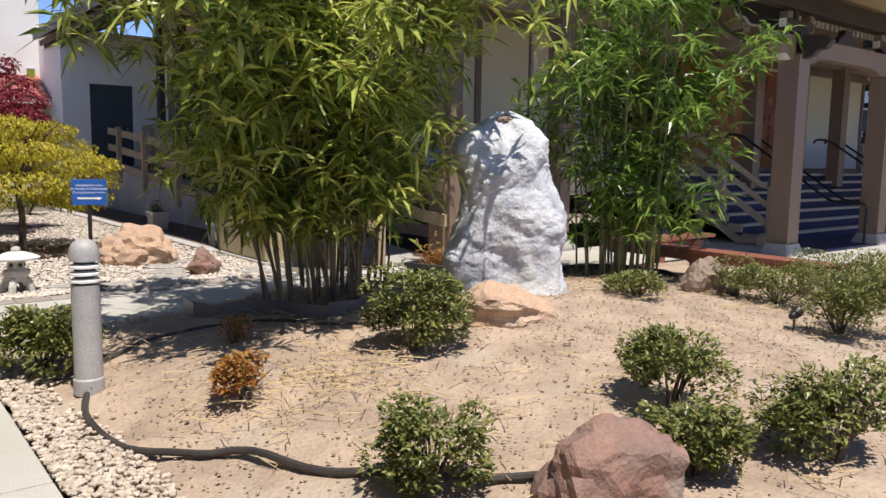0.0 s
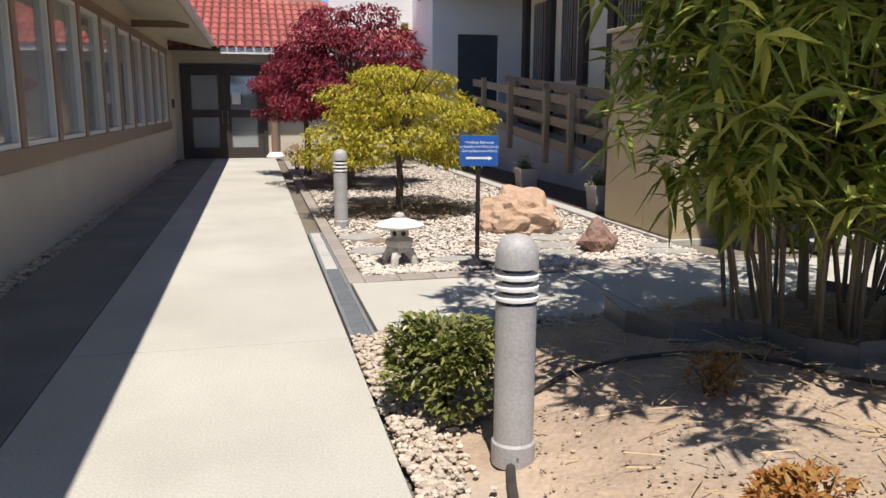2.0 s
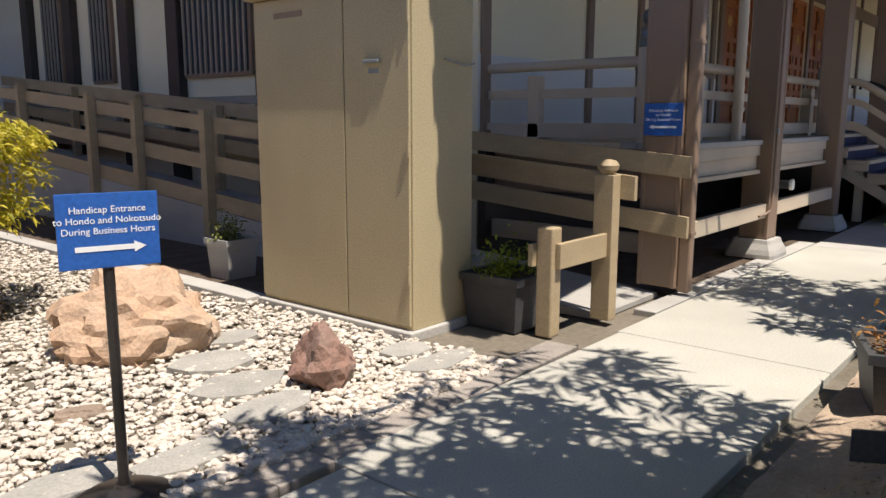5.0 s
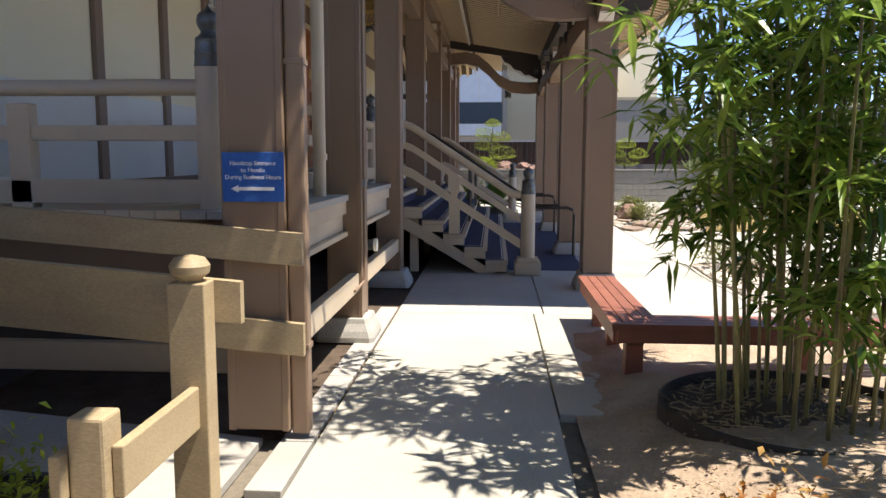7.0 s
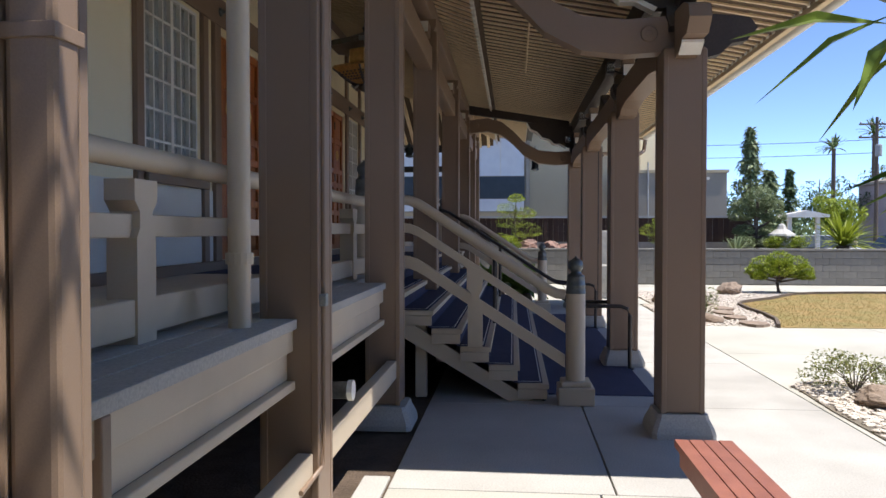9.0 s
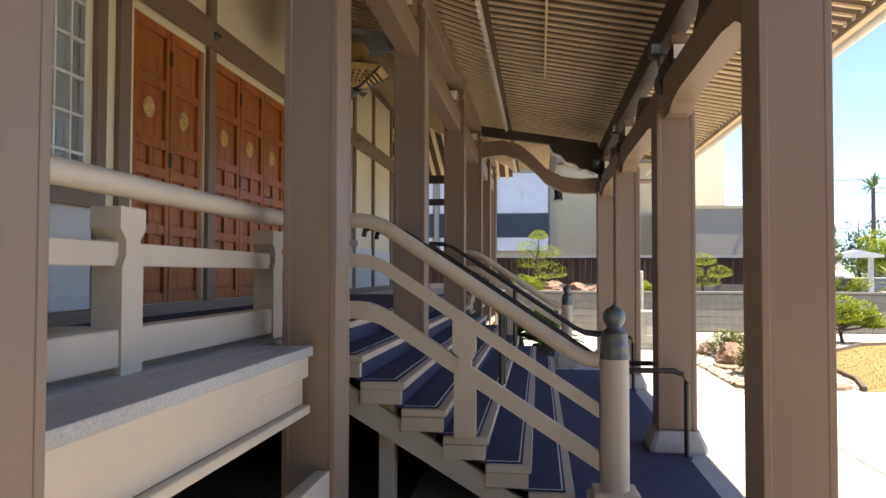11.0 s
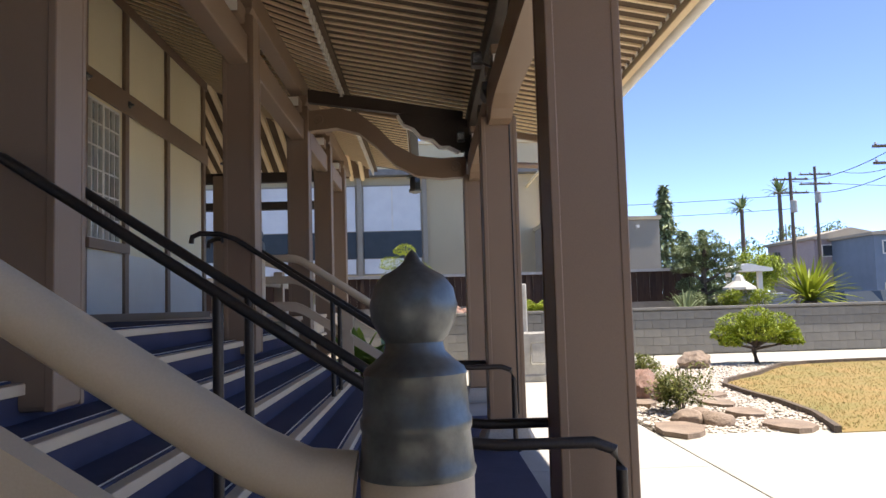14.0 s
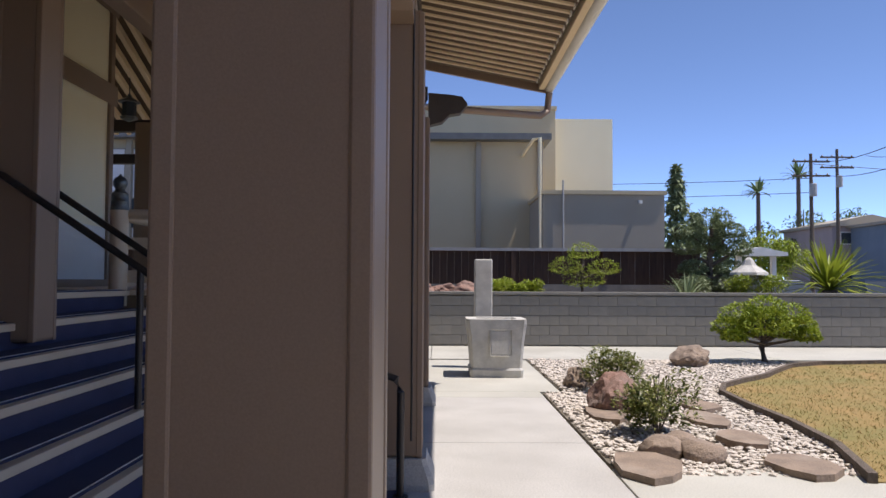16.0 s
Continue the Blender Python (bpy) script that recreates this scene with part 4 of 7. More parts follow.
for s in (-1, 1):
    for x0, x1, z0, z1 in ((0.005, 0.16, 0.01, 2.37), (0.84, 0.995, 0.01, 2.37), (0.16, 0.84, 2.2, 2.37), (0.16, 0.84, 1.1, 1.3), (0.16, 0.84, 0.01, 0.3)):
        part("door_rail", bx(min(s * x0, s * x1), max(s * x0, s * x1), 0.0, 0.05, z0, z1, 0.004), BROWN_DARK, t)
    for z0, z1 in ((0.3, 1.1), (1.3, 2.2)):
        part("pane", bx(min(s * 0.16, s * 0.84), max(s * 0.16, s * 0.84), 0.02, 0.028, z0, z1), GLASS, t).visible_shadow = False
    part("door_handle", tube(bmesh.new(), [(s * 0.07, -0.01, 0.95), (s * 0.07, -0.05, 0.97), (s * 0.07, -0.05, 1.25), (s * 0.07, -0.01, 1.27)], 0.01, 8), STEEL, t)
part("paper_notice", bx(0.2, 0.42, -0.004, -0.001, 1.45, 1.75), WHITE_PAINT, t, "white paper notice")
t = thing("wall_sconce", "small dark wall box beside the door", "box", -1.95, 22.9, 1.35)
part("box", bx(0, 0.06, 0, 0.12, 0, 0.22, 0.008), BAND, t)
t = thing("porch_column", "round brown wooden column on a white stone base", "column", 0.60, 23.55, 0.0)
part("base", lathe(bmesh.new(), [(0.24, 0), (0.25, 0.06), (0.2, 0.12), (0.15, 0.17)], 20), WHITE_PAINT, t, "white stone base", True)
part("shaft", lathe(bmesh.new(), [(0.105, 0.17), (0.1, 2.75)], 16), BROWN, t, "", True)

# red tile roof over the end wall
t = thing("tile_roof", "roof of red glazed barrel tiles", "roof", kind="structure")
part("roof_deck", prism(bmesh.new(), [(23.0, 2.86), (26.6, 4.5), (26.6, 4.42), (23.0, 2.78)], -2.4, 4.55, "x"), BROWN_DARK, t)
part("eave_fascia", bx(-0.7, 4.55, 22.96, 23.0, 2.72, 2.88), STUCCO_WHITE, t)
bm = bmesh.new()
arc = [(0.1 * math.cos(a), 0.085 * math.sin(a)) for a in np.linspace(0, math.pi, 8)]
prism(bm, arc + [(0.085 * math.cos(a), 0.07 * math.sin(a)) for a in np.linspace(math.pi, 0, 8)], 0.0, 0.48, "y")
TILE = mesh_of("roof_tile", bm, ROOF_TILE, True)
slope = math.degrees(math.atan2(1.64, 3.6))
for r in range(9):
    for c in range(31):
        o = new("roof_tile", TILE)
        y = 22.93 + 0.40 * r
        o.parent, o.matrix_local = t, pose(-2.2 + 0.222 * c, y, 2.86 + (y - 23.0) * 0.4556 + 0.012, slope - 2.0, 0, 0)
# upper storey with blue windows
setting("upper_wall", bx(-6.0, 2.2, 26.6, 26.9, 3.1, 8.0), TAUPE, "grey-tan upper storey wall", "wall")
for k in range(3):
    x = -3.6 + 1.35 * k
    t = thing("window_%d" % (20 + k), "upper window with blue reflections and dark frame", "window", kind="structure")
    part("window_frame", bx(x, x + 1.3, 26.56, 26.6, 4.55, 6.1, 0.01), BAND, t)
    for i in range(3):
        part("pane", bx(x + 0.06 + 0.4 * i, x + 0.42 + 0.4 * i, 26.54, 26.55, 4.62, 6.03), DARK_GLASS, t)
setting("white_wing_wall", bx(2.2, 4.62, 24.4, 24.7, 3.1, 7.0), STUCCO_WHITE, "sunlit white upper wall", "wall")
t = thing("wall_lamp", "small yellow-green wall lantern on white wall", "lamp", 4.35, 24.38, 3.3)
part("body", bx(-0.09, 0.09, -0.12, 0.0, 0, 0.42, 0.01), LIME_LEAF, t)
part("cap", bx(-0.1, 0.1, -0.13, 0.0, 0.42, 0.46, 0.006), GREY_METAL, t)

# white south-facing wall with dark door, and the hall's west wall
bm = bmesh.new()
box(bm, 4.58, 5.25, 21.8, 22.0, -0.05, 4.6)
box(bm, 6.35, 7.2, 21.8, 22.0, -0.05, 4.6)
box(bm, 5.25, 6.35, 21.8, 22.0, 3.25, 4.6)
box(bm, 5.25, 6.35, 21.8, 22.0, -0.05, 1.1)
box(bm, 4.58, 4.78, 22.0, 24.4, -0.05, 4.6)
setting("wall_north_wing", bm, STUCCO_WHITE, "white wall with a dark doorway in shade", "wall")
t = thing("door_2", "dark blue-grey door at the ramp's end", "door", kind="structure")
part("door_panel", bx(5.25, 6.35, 21.88, 21.93, 1.1, 3.25), BAND, t)
part("door_handle", lathe(bmesh.new(), [(0.02, 0), (0.02, 0.05)], 10), STEEL, t).matrix_local = pose(6.2, 21.87, 2.1, 90)
bm = bmesh.new()
box(bm, 7.0, 7.2, 10.98, 22.0, 0.0, 5.4)
setting("wall_hall_west", bm, PLASTER, "cream hall wall under the deep west eave", "wall")
for y in (11.2, 12.9, 14.2, 16.3, 17.7, 19.6, 21.3):
    solid("timber_post", bx(6.86, 7.0, y - 0.15, y + 0.15, 0.0, 4.9, 0.012), BROWN_DARK, "dark brown timber post on the hall wall", "post", "hall wall posts")
for k, (y0, y1) in enumerate(((14.5, 16.1), (18.2, 18.9), (20.0, 20.7))):
    t = thing("window_%d" % (30 + k), "dark barred window in the hall wall", "window", kind="structure")
    part("window_frame", bx(6.93, 7.0, y0, y1, 2.0, 3.9, 0.01), BROWN, t)
    part("pane", bx(6.915, 6.927, y0 + 0.06, y1 - 0.06, 2.06, 3.84), DARK_GLASS, t)
    for i in range(int((y1 - y0) / 0.13)):
        part("bar", bx(6.885, 6.91, y0 + 0.08 + 0.13 * i, y0 + 0.11 + 0.13 * i, 2.04, 3.86), TAUPE, t)
setting("veranda_west", bx(6.62, 7.0, 10.95, 22.0, 1.0, 1.24), BROWN, "brown veranda edge along the hall wall", "deck")
solid("veranda_rail", bx(6.64, 6.72, 11.0, 21.5, 1.62, 1.72, 0.008), TAUPE, "weathered rail along the west veranda", "rail")
for k in range(7):
    solid("veranda_rail_post", bx(6.63, 6.73, 11.6 + 1.5 * k, 11.72 + 1.5 * k, 1.24, 1.62, 0.006), TAUPE, "weathered short post of the veranda rail", "post", "veranda rail posts")

# west roof
bm = bmesh.new()
prism(bm, [(4.42, 4.27), (7.2, 5.45), (7.2, 5.75), (4.42, 4.42)], 7.15, 23.4, "y")
for k in range(80):
    y = 7.2 + 0.2 * k
    prism(bm, [(4.46, 4.19), (7.1, 5.31), (7.1, 5.42), (4.46, 4.30)], y, y + 0.07, "y")
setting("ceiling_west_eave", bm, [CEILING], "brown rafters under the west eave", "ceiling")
setting("roof_west", prism(bmesh.new(), [(4.3, 4.43), (7.3, 5.8), (12, 8.2), (12, 8.4), (7.3, 6.0), (4.3, 4.6)], 7.1, 23.6, "y"), ROOF_GREY, "grey tile roof over the west eave", "roof")
bm = bmesh.new()
for k in range(66):
    y = 7.2 + 0.25 * k
    prism(bm, [(4.26, 4.57), (4.26, 4.66), (6.0, 5.46), (6.0, 5.37)], y, y + 0.11, "y")
setting("roof_tile_rolls", bm, ROOF_GREY, "rows of grey round roof tiles at the eave", "roof")


# ---- ramp and its fences ----
def rise(y):
    return max(0.0, (y - 8.6) / 12.0)


setting("ramp", prism(bmesh.new(), [(8.6, -0.04), (8.6, 0.0), (21.8, rise(21.8)), (21.8, -0.04)], 5.6, 6.6, "x"), CONCRETE_OLD, "grey concrete access ramp rising along the hall", "ramp")


def fence(x, ys, rails, y0, y1, label, low=None):
    t = thing("ramp_fence", label, "fence", x, 0.0, 0.0)
    for y, h in ys:
        z = rise(y)
        p = part("post", bx(-0.055, 0.055, y - (0.075 if y < 9 else 0.055), y + (0.075 if y < 9 else 0.055), 0.0 if z < 0.3 else z - 0.3, z + h, 0.006), RAIL_PAINT, t)
    for k, r in enumerate(rails):
        y0 = low if k and low else y0
        a, b = rise(y0) + r, rise(y1) + r
        part("rail", prism(bmesh.new(), [(y0, a), (y1, b), (y1, b + 0.17), (y0, a + 0.17)], 0.056, 0.10, "x"), RAIL_PAINT, t)
    return t


f1 = fence(5.55, [(8.54, 1.04), (10.5, 1.12), (12.3, 1.12), (13.5, 1.12), (15.0, 1.12), (16.2, 1.12), (18.4, 1.12), (20.4, 1.12)], (0.86, 0.44), 8.36, 21.6, "tan painted timber fence along the ramp", 10.45)
part("rail", prism(bmesh.new(), [(11.6, 0.26), (21.6, 1.09), (21.6, 1.27), (11.6, 0.44)], 0.056, 0.10, "x"), RAIL_PAINT, f1)
part("post_cap", lathe(bmesh.new(), [(0.04, 1.04), (0.045, 1.05), (0.075, 1.075), (0.08, 1.105), (0.06, 1.135), (0.02, 1.145)], 14, 0.0, 8.54), RAIL_PAINT, f1, "rounded post cap", True)
f2 = fence(6.44, [(10.6, 1.1), (12.6, 1.1), (14.6, 1.1), (16.6, 1.1), (18.6, 1.1), (20.6, 1.1)], (0.965, 0.49), 8.335, 21.6, "tan painted timber rails along the hall side")
t = thing("barrier", "short tan timber barrier at the ramp foot", "fence", 4.9, 8.6, 0.0)
part("post", bx(-0.06, 0.06, -0.06, 0.06, 0.0, 0.73, 0.012), RAIL_PAINT, t)
part("rail", bx(-0.02, 0.70, -0.10, -0.061, 0.46, 0.63, 0.006), RAIL_PAINT, t)
part("cleat", bx(-0.10, 0.10, 0.061, 0.10, 0.47, 0.62, 0.006), RAIL_PAINT, t)

# steel cabinet
t = thing("utility_cabinet", "tall tan steel utility cabinet with two doors", "cabinet", 4.24, 9.22, 0.0)
t.matrix_world = t.matrix_world @ Matrix.Diagonal((1.05, 1.03, 1.03, 1))
part("plinth", bx(-0.03, 0.63, -0.03, 1.55, -0.02, 0.05, 0.01), CONCRETE_OLD, t, "concrete plinth")
part("body", bx(0.02, 0.6, 0.0, 1.52, 0.05, 2.2, 0.006), CABINET_PAINT, t)
part("lid", bx(-0.05, 0.64, -0.04, 1.56, 2.2, 2.245, 0.008), CABINET_PAINT, t)
for y0, y1, lab in ((0.012, 0.575, "near door"), (0.585, 1.508, "far door")):
    d = part("door", bx(0.0, 0.02, y0, y1, 0.08, 2.19, 0.004), CABINET_PAINT, t)
    if y0 < 0.5:
        part("handle", bx(-0.025, 0.0, 0.24, 0.38, 1.72, 1.745, 0.006), STEEL, d)
        part("label_plate", bx(-0.003, 0.0, 0.26, 0.35, 1.66, 1.69), STEEL, d)
        for z in (0.35, 1.15, 1.95):
            part("hinge", tube(bmesh.new(), [(-0.008, 0.006, z), (-0.008, 0.006, z + 0.12)], 0.01, 8), CABINET_PAINT, d)
    else:
        part("vent_plate", bx(-0.004, 0.0, 0.98, 1.28, 2.06, 2.1), BROWN, d)
part("conduit", tube(bmesh.new(), [(0.3, -0.012, 1.75), (0.52, -0.012, 1.72), (0.6, -0.012, 1.74)], 0.006, 6), STEEL, t)
# ---- temple ----
CX = 16.73
RX = [6.71, 9.0, 11.65, 14.74, 18.52, 21.81, 24.31, 26.56]
FX = [11.6, 14.84, 18.62, 21.86]
RY, FY = 8.58, 6.15
DECK = 1.22
WALL_Y = 10.78
STAIR0, STAIR1 = 12.62, 2 * CX - 12.62


def pillar(x, y, h, z0, z1, group, label):
    t = thing("pillar", label, "pillar", x, y, 0.0, group=group)
    if z0 < 0.05:
        bm = bmesh.new()
        rings = []
        for r, z in ((0.25, 0.0), (0.25, 0.04), (0.235, 0.09), (0.205, 0.15), (0.195, 0.19)):
            rings.append([bm.verts.new((sx * r, sy * r, z)) for sx, sy in ((-1, -0.86), (-0.86, -1), (0.86, -1), (1, -0.86), (1, 0.86), (0.86, 1), (-0.86, 1), (-1, 0.86))])
        for a, b in zip(rings, rings[1:]):
            for i in range(8):
                bm.faces.new((a[i], a[(i + 1) % 8], b[(i + 1) % 8], b[i]))
        bm.faces.new(rings[0])
        bm.faces.new(rings[-1])
        part("base", bm, CONCRETE_OLD, t, "grey flared stone base")
        z0 = 0.19
    part("shaft", bx(-h, h, -h, h, z0, z1, 0.022), BROWN, t)
    for sx, sy in ((-1, 1), (-1, -1), (1, 1), (1, -1)):
        part("corner_bead", bx(sx * (h - 0.016) - 0.02, sx * (h - 0.016) + 0.02, sy * (h - 0.016) - 0.02, sy * (h - 0.016) + 0.02, z0, z1 - 0.02, 0.006), BROWN, t)
    return t


for k, x in enumerate(RX):
    inside = k in (3, 4)
    pillar(x, 8.60 if k == 0 else RY, 0.162 if k == 0 else 0.142, 0.92 if inside else (0.06 if k == 0 else 0.0), 4.1, "rear porch pillars", "tall square brown-painted timber pillar")
for x in FX:
    pillar(x, FY, 0.165, 0.0, 3.1, "front porch pillars", "square brown-painted porch pillar on stone base")

# stairs
t = thing("stairs", "wide porch stairs with navy carpet and taupe risers", "stairs", kind="structure")
for k in range(1, 8):
    y0 = 7.15 + 0.28 * (k - 1)
    z = 0.1743 * k
    y1 = 8.84 if k < 7 else 9.2
    part("step", bx(STAIR0, STAIR1, y0, min(y0 + 0.30, 9.2), z - 0.052, z - 0.004, 0.006), TAN, t)
    for xa in (STAIR0, STAIR1 - 0.05):
        part("step_end", bx(xa, xa + 0.05, y0 + 0.02, min(y0 + 0.30, 9.2), max(0.0, z - 0.15), z - 0.054, 0.004), TAN, t)
    part("riser", bx(STAIR0 + 0.052, STAIR1 - 0.052, y0 + 0.03, y0 + 0.06, max(0.0, z - 0.177), z - 0.054), CARPET, t, "navy carpeted riser")
    part("carpet", bx(STAIR0 + 0.05, STAIR1 - 0.05, y0 + 0.06, y0 + 0.31, z - 0.005, z + 0.006, 0.002), CARPET, t, "navy carpet")
    part("carpet_trim", bx(STAIR0 + 0.07, STAIR1 - 0.07, y0 + 0.075, y0 + 0.085, z + 0.006, z + 0.008), WHITE_PAINT, t, "thin white trim")
    part("carpet_trim", bx(STAIR0 + 0.07, STAIR0 + 0.08, y0 + 0.085, y0 + 0.3, z + 0.006, z + 0.008), WHITE_PAINT, t, "thin white trim")
for x in (STAIR0 + 0.03, STAIR1 - 0.09):
    part("stringer", prism(bmesh.new(), [(7.3, 0.0), (7.55, 0.0), (9.3, 1.03), (9.3, 1.23), (8.9, 0.99)], x, x + 0.06, "x"), TAN, t)
for x in (STAIR0 + 0.1, STAIR0 + 2.1, STAIR1 - 2.2, STAIR1 - 0.2):
    part("stair_post", bx(x, x + 0.11, 8.35, 8.46, 0.0, 0.72, 0.006), TAN, t)
part("floor_mat", bx(12.95, STAIR1 - 0.45, 6.1, 7.14, 0.0, 0.012, 0.003), CARPET, t, "navy floor mat")

# deck
t = thing("porch_deck", "weathered taupe timber deck around the hall", "deck", kind="structure")
for k in range(16):
    y0 = 8.54 + 0.15 * k
    part("deck_board", bx(6.9, STAIR0 - 0.02 if y0 > 8.8 else 11.45, y0, y0 + 0.144, DECK - 0.05, DECK, 0.004), CONCRETE_OLD if k < 4 else TAN, t)
    part("deck_board", bx(STAIR1 + 0.02, 27.0, y0, y0 + 0.144, DECK - 0.05, DECK, 0.004), TAN, t)
part("entry_carpet", bx(STAIR0 - 0.02, STAIR1 + 0.02, 8.87, WALL_Y, DECK - 0.05, DECK + 0.002), CARPET, t, "navy carpet on the landing")
for a, b in ((6.9, 11.44), (STAIR1 + 0.02, 27.0)):
    part("fascia", bx(a, b, 8.56, 8.62, DECK - 0.16, DECK - 0.052, 0.006), TAN, t)
    part("fascia", bx(a, b, 8.59, 8.65, DECK - 0.30, DECK - 0.162, 0.006), TAN, t)
    part("edge_beam", bx(a, b, 8.55, 8.60, DECK - 0.345, DECK - 0.302, 0.006), TAN, t)
for a, b in zip(RX, RX[1:]):
    if a not in (11.65, 14.74, 18.52):
        part("tie_beam", bx(a + 0.15, b - 0.15, 8.46, 8.54, 0.42, 0.57, 0.008), TAN, t)
part("tie_beam", bx(7.06, 7.14, 8.56, 10.78, 0.22, 0.40, 0.008), TAN, t)
part("fascia", bx(7.10, 7.15, 8.54, 10.78, DECK - 0.50, DECK - 0.05, 0.006), BROWN, t)
# The mulch tone puts the deck's shade into the ground colour.
setting("under_deck_floor", bx(6.7, 27.0, 8.3, 10.95, -0.06, -0.02), MULCH, "ground under the deck, toned dark for the shade there", "soil")
# Added near-black sheet before the plaster, standing in for shade below the deck.
setting("under_deck_shade", bx(6.95, 26.9, 10.66, 10.76, -0.05, DECK - 0.06), BROWN_DARK, "near-black sheet standing in for shade under the deck", "wall")
t = thing("plumbing_pipe", "short white pipe end on the tie beam", "pipe", 9.6, 8.45, 0.72)
part("pipe", tube(bmesh.new(), [(0, 0.25, 0), (0, 0.05, 0), (0, 0.0, 0)], 0.05, 14), BRONZE, t, "", True)
part("pipe_cap", tube(bmesh.new(), [(0, 0.0, 0), (0, -0.03, 0)], 0.06, 14), WHITE_PAINT, t, "white cap", True)

# deck railing and newels

def newel(x, y, z0, top, label, r=0.092, pedestal=False):
    """A round post with a bronze onion finial."""
    t = thing("newel_post", label, "post", x, y, z0, group="onion newel posts")
    h = top - z0
    if pedestal:
        part("pedestal", bx(-0.17, 0.17, -0.17, 0.17, 0.0, 0.17, 0.012), TAN, t)
        part("pedestal", bx(-0.14, 0.14, -0.14, 0.14, 0.17, 0.22, 0.012), TAN, t)
    part("shaft", lathe(bmesh.new(), [(r, 0.2 if pedestal else 0.0), (r, h - 0.36), (r * 0.95, h - 0.345)], 28), TAN, t, "", True)
    s = r / 0.092
    prof = [(0.094, 0.36), (0.096, 0.352), (0.093, 0.345), (0.088, 0.29), (0.091, 0.285), (0.091, 0.272), (0.087, 0.266), (0.083, 0.205), (0.085, 0.2), (0.08, 0.19), (0.066, 0.18), (0.05, 0.165), (0.047, 0.15), (0.056, 0.14), (0.069, 0.115), (0.072, 0.09), (0.066, 0.062), (0.05, 0.042), (0.028, 0.03), (0.014, 0.018), (0.008, 0.006), (0.002, 0.0)]
    part("finial", lathe(bmesh.new(), [(a * s, h - b * (0.8 + 0.2 * s)) for a, b in prof], 32), BRONZE, t, "bronze onion finial with patina", True)
    return t


newel(12.62, 6.90, 0.0, 1.41, "round taupe newel post with bronze onion finial", pedestal=True)
newel(2 * CX - 12.45, 6.90, 0.0, 1.41, "round taupe newel post with bronze onion finial", pedestal=True)
newel(12.6, 8.95, DECK, 2.34, "deck newel post with bronze onion finial", 0.085)
newel(2 * CX - 12.6, 8.95, DECK, 2.34, "deck newel post with bronze onion finial", 0.085)
newel(7.12, 9.02, DECK, 2.40, "deck corner post with dark onion finial", 0.085)


def stair_rail(x, xn):
    t = thing("stair_railing", "taupe stair railing with a round handrail", "railing", 0, 0, 0)
    def line(z0, z1, zt):
        pts = []
        for s in np.linspace(0, 1, 24):
            y = 7.0 + 1.92 * s
            run = (y - 7.02) / 1.45
            z = z0 + (z1 - z0) * run
            if zt and run < 0.1:
                z = z0 + (z1 - z0) * (0.1 * (run / 0.1) ** 2 * 0.5 + 0.05) if run > 0 else z0 + (z1 - z0) * 0.05
            if run > 0.93:
                k = min(1.0, (run - 0.93) / 0.14)
                z = z0 + (z1 - z0) * (0.93 + 0.07 * (2 * k - k * k))
            pts.append((xn + (x - xn) * min(1, s * 1.3), y, z))
        return pts
    part("handrail", tube(bmesh.new(), line(0.99, 1.95, 1), 0.05, 14), TAN, t, "round handrail", True)
    for z0, z1, hh in ((0.73, 1.68, 0.045), (0.41, 1.35, 0.06)):
        pts = line(z0, z1, 0)
        bm = bmesh.new()
        prev = None
        for px, py, pz in pts:
            ring = [bm.verts.new((px + a, py, pz + b)) for a, b in ((-0.035, -hh), (0.035, -hh), (0.035, hh), (-0.035, hh))]
            if prev:
                for i in range(4):
                    bm.faces.new((prev[i], prev[(i + 1) % 4], ring[(i + 1) % 4], ring[i]))
            else:
                bm.faces.new(ring)
            prev = ring
        bm.faces.new(prev)
        part("rail", bm, TAN, t)
    z = 0.177 * 3
    bm = bmesh.new()
    prism(bm, [(7.79, z), (7.93, z), (7.93, z + 0.42), (7.90, z + 0.45), (7.90, z + 0.52), (7.94, z + 0.56), (7.94, z + 0.80), (7.79, z + 0.72), (7.79, z + 0.55), (7.82, z + 0.50), (7.82, z + 0.45), (7.79, z + 0.42)], x - 0.05, x + 0.05, "x")
    part("baluster", bm, TAN, t)
    return t


stair_rail(12.60, 12.62)
stair_rail(2 * CX - 12.56, 2 * CX - 12.45)


def deck_rail(a, b, posts):
    t = thing("deck_railing", "taupe deck railing with a round top rail", "railing", 0, 0, 0, group="deck railings")
    part("top_rail", tube(bmesh.new(), [(a, 8.95, DECK + 0.71), (b, 8.95, DECK + 0.71)], 0.048, 14), TAN, t, "", True)
    part("rail", bx(a, b, 8.92, 8.98, DECK + 0.40, DECK + 0.49, 0.006), TAN, t)
    part("base_rail", bx(a, b, 8.90, 9.0, DECK + 0.03, DECK + 0.17, 0.008), TAN, t)
    for x in posts:
        bm = bmesh.new()
        prism(bm, [(-0.075, 0.0), (0.075, 0.0), (0.075, 0.40), (0.05, 0.44), (0.05, 0.50), (0.09, 0.54), (0.09, 0.62), (-0.09, 0.62), (-0.09, 0.54), (-0.05, 0.50), (-0.05, 0.44), (-0.075, 0.40)], -0.06, 0.06, "y")
        bmesh.ops.translate(bm, vec=(x, 8.95, DECK), verts=bm.verts)
        part("baluster", bm, TAN, t)
    return t


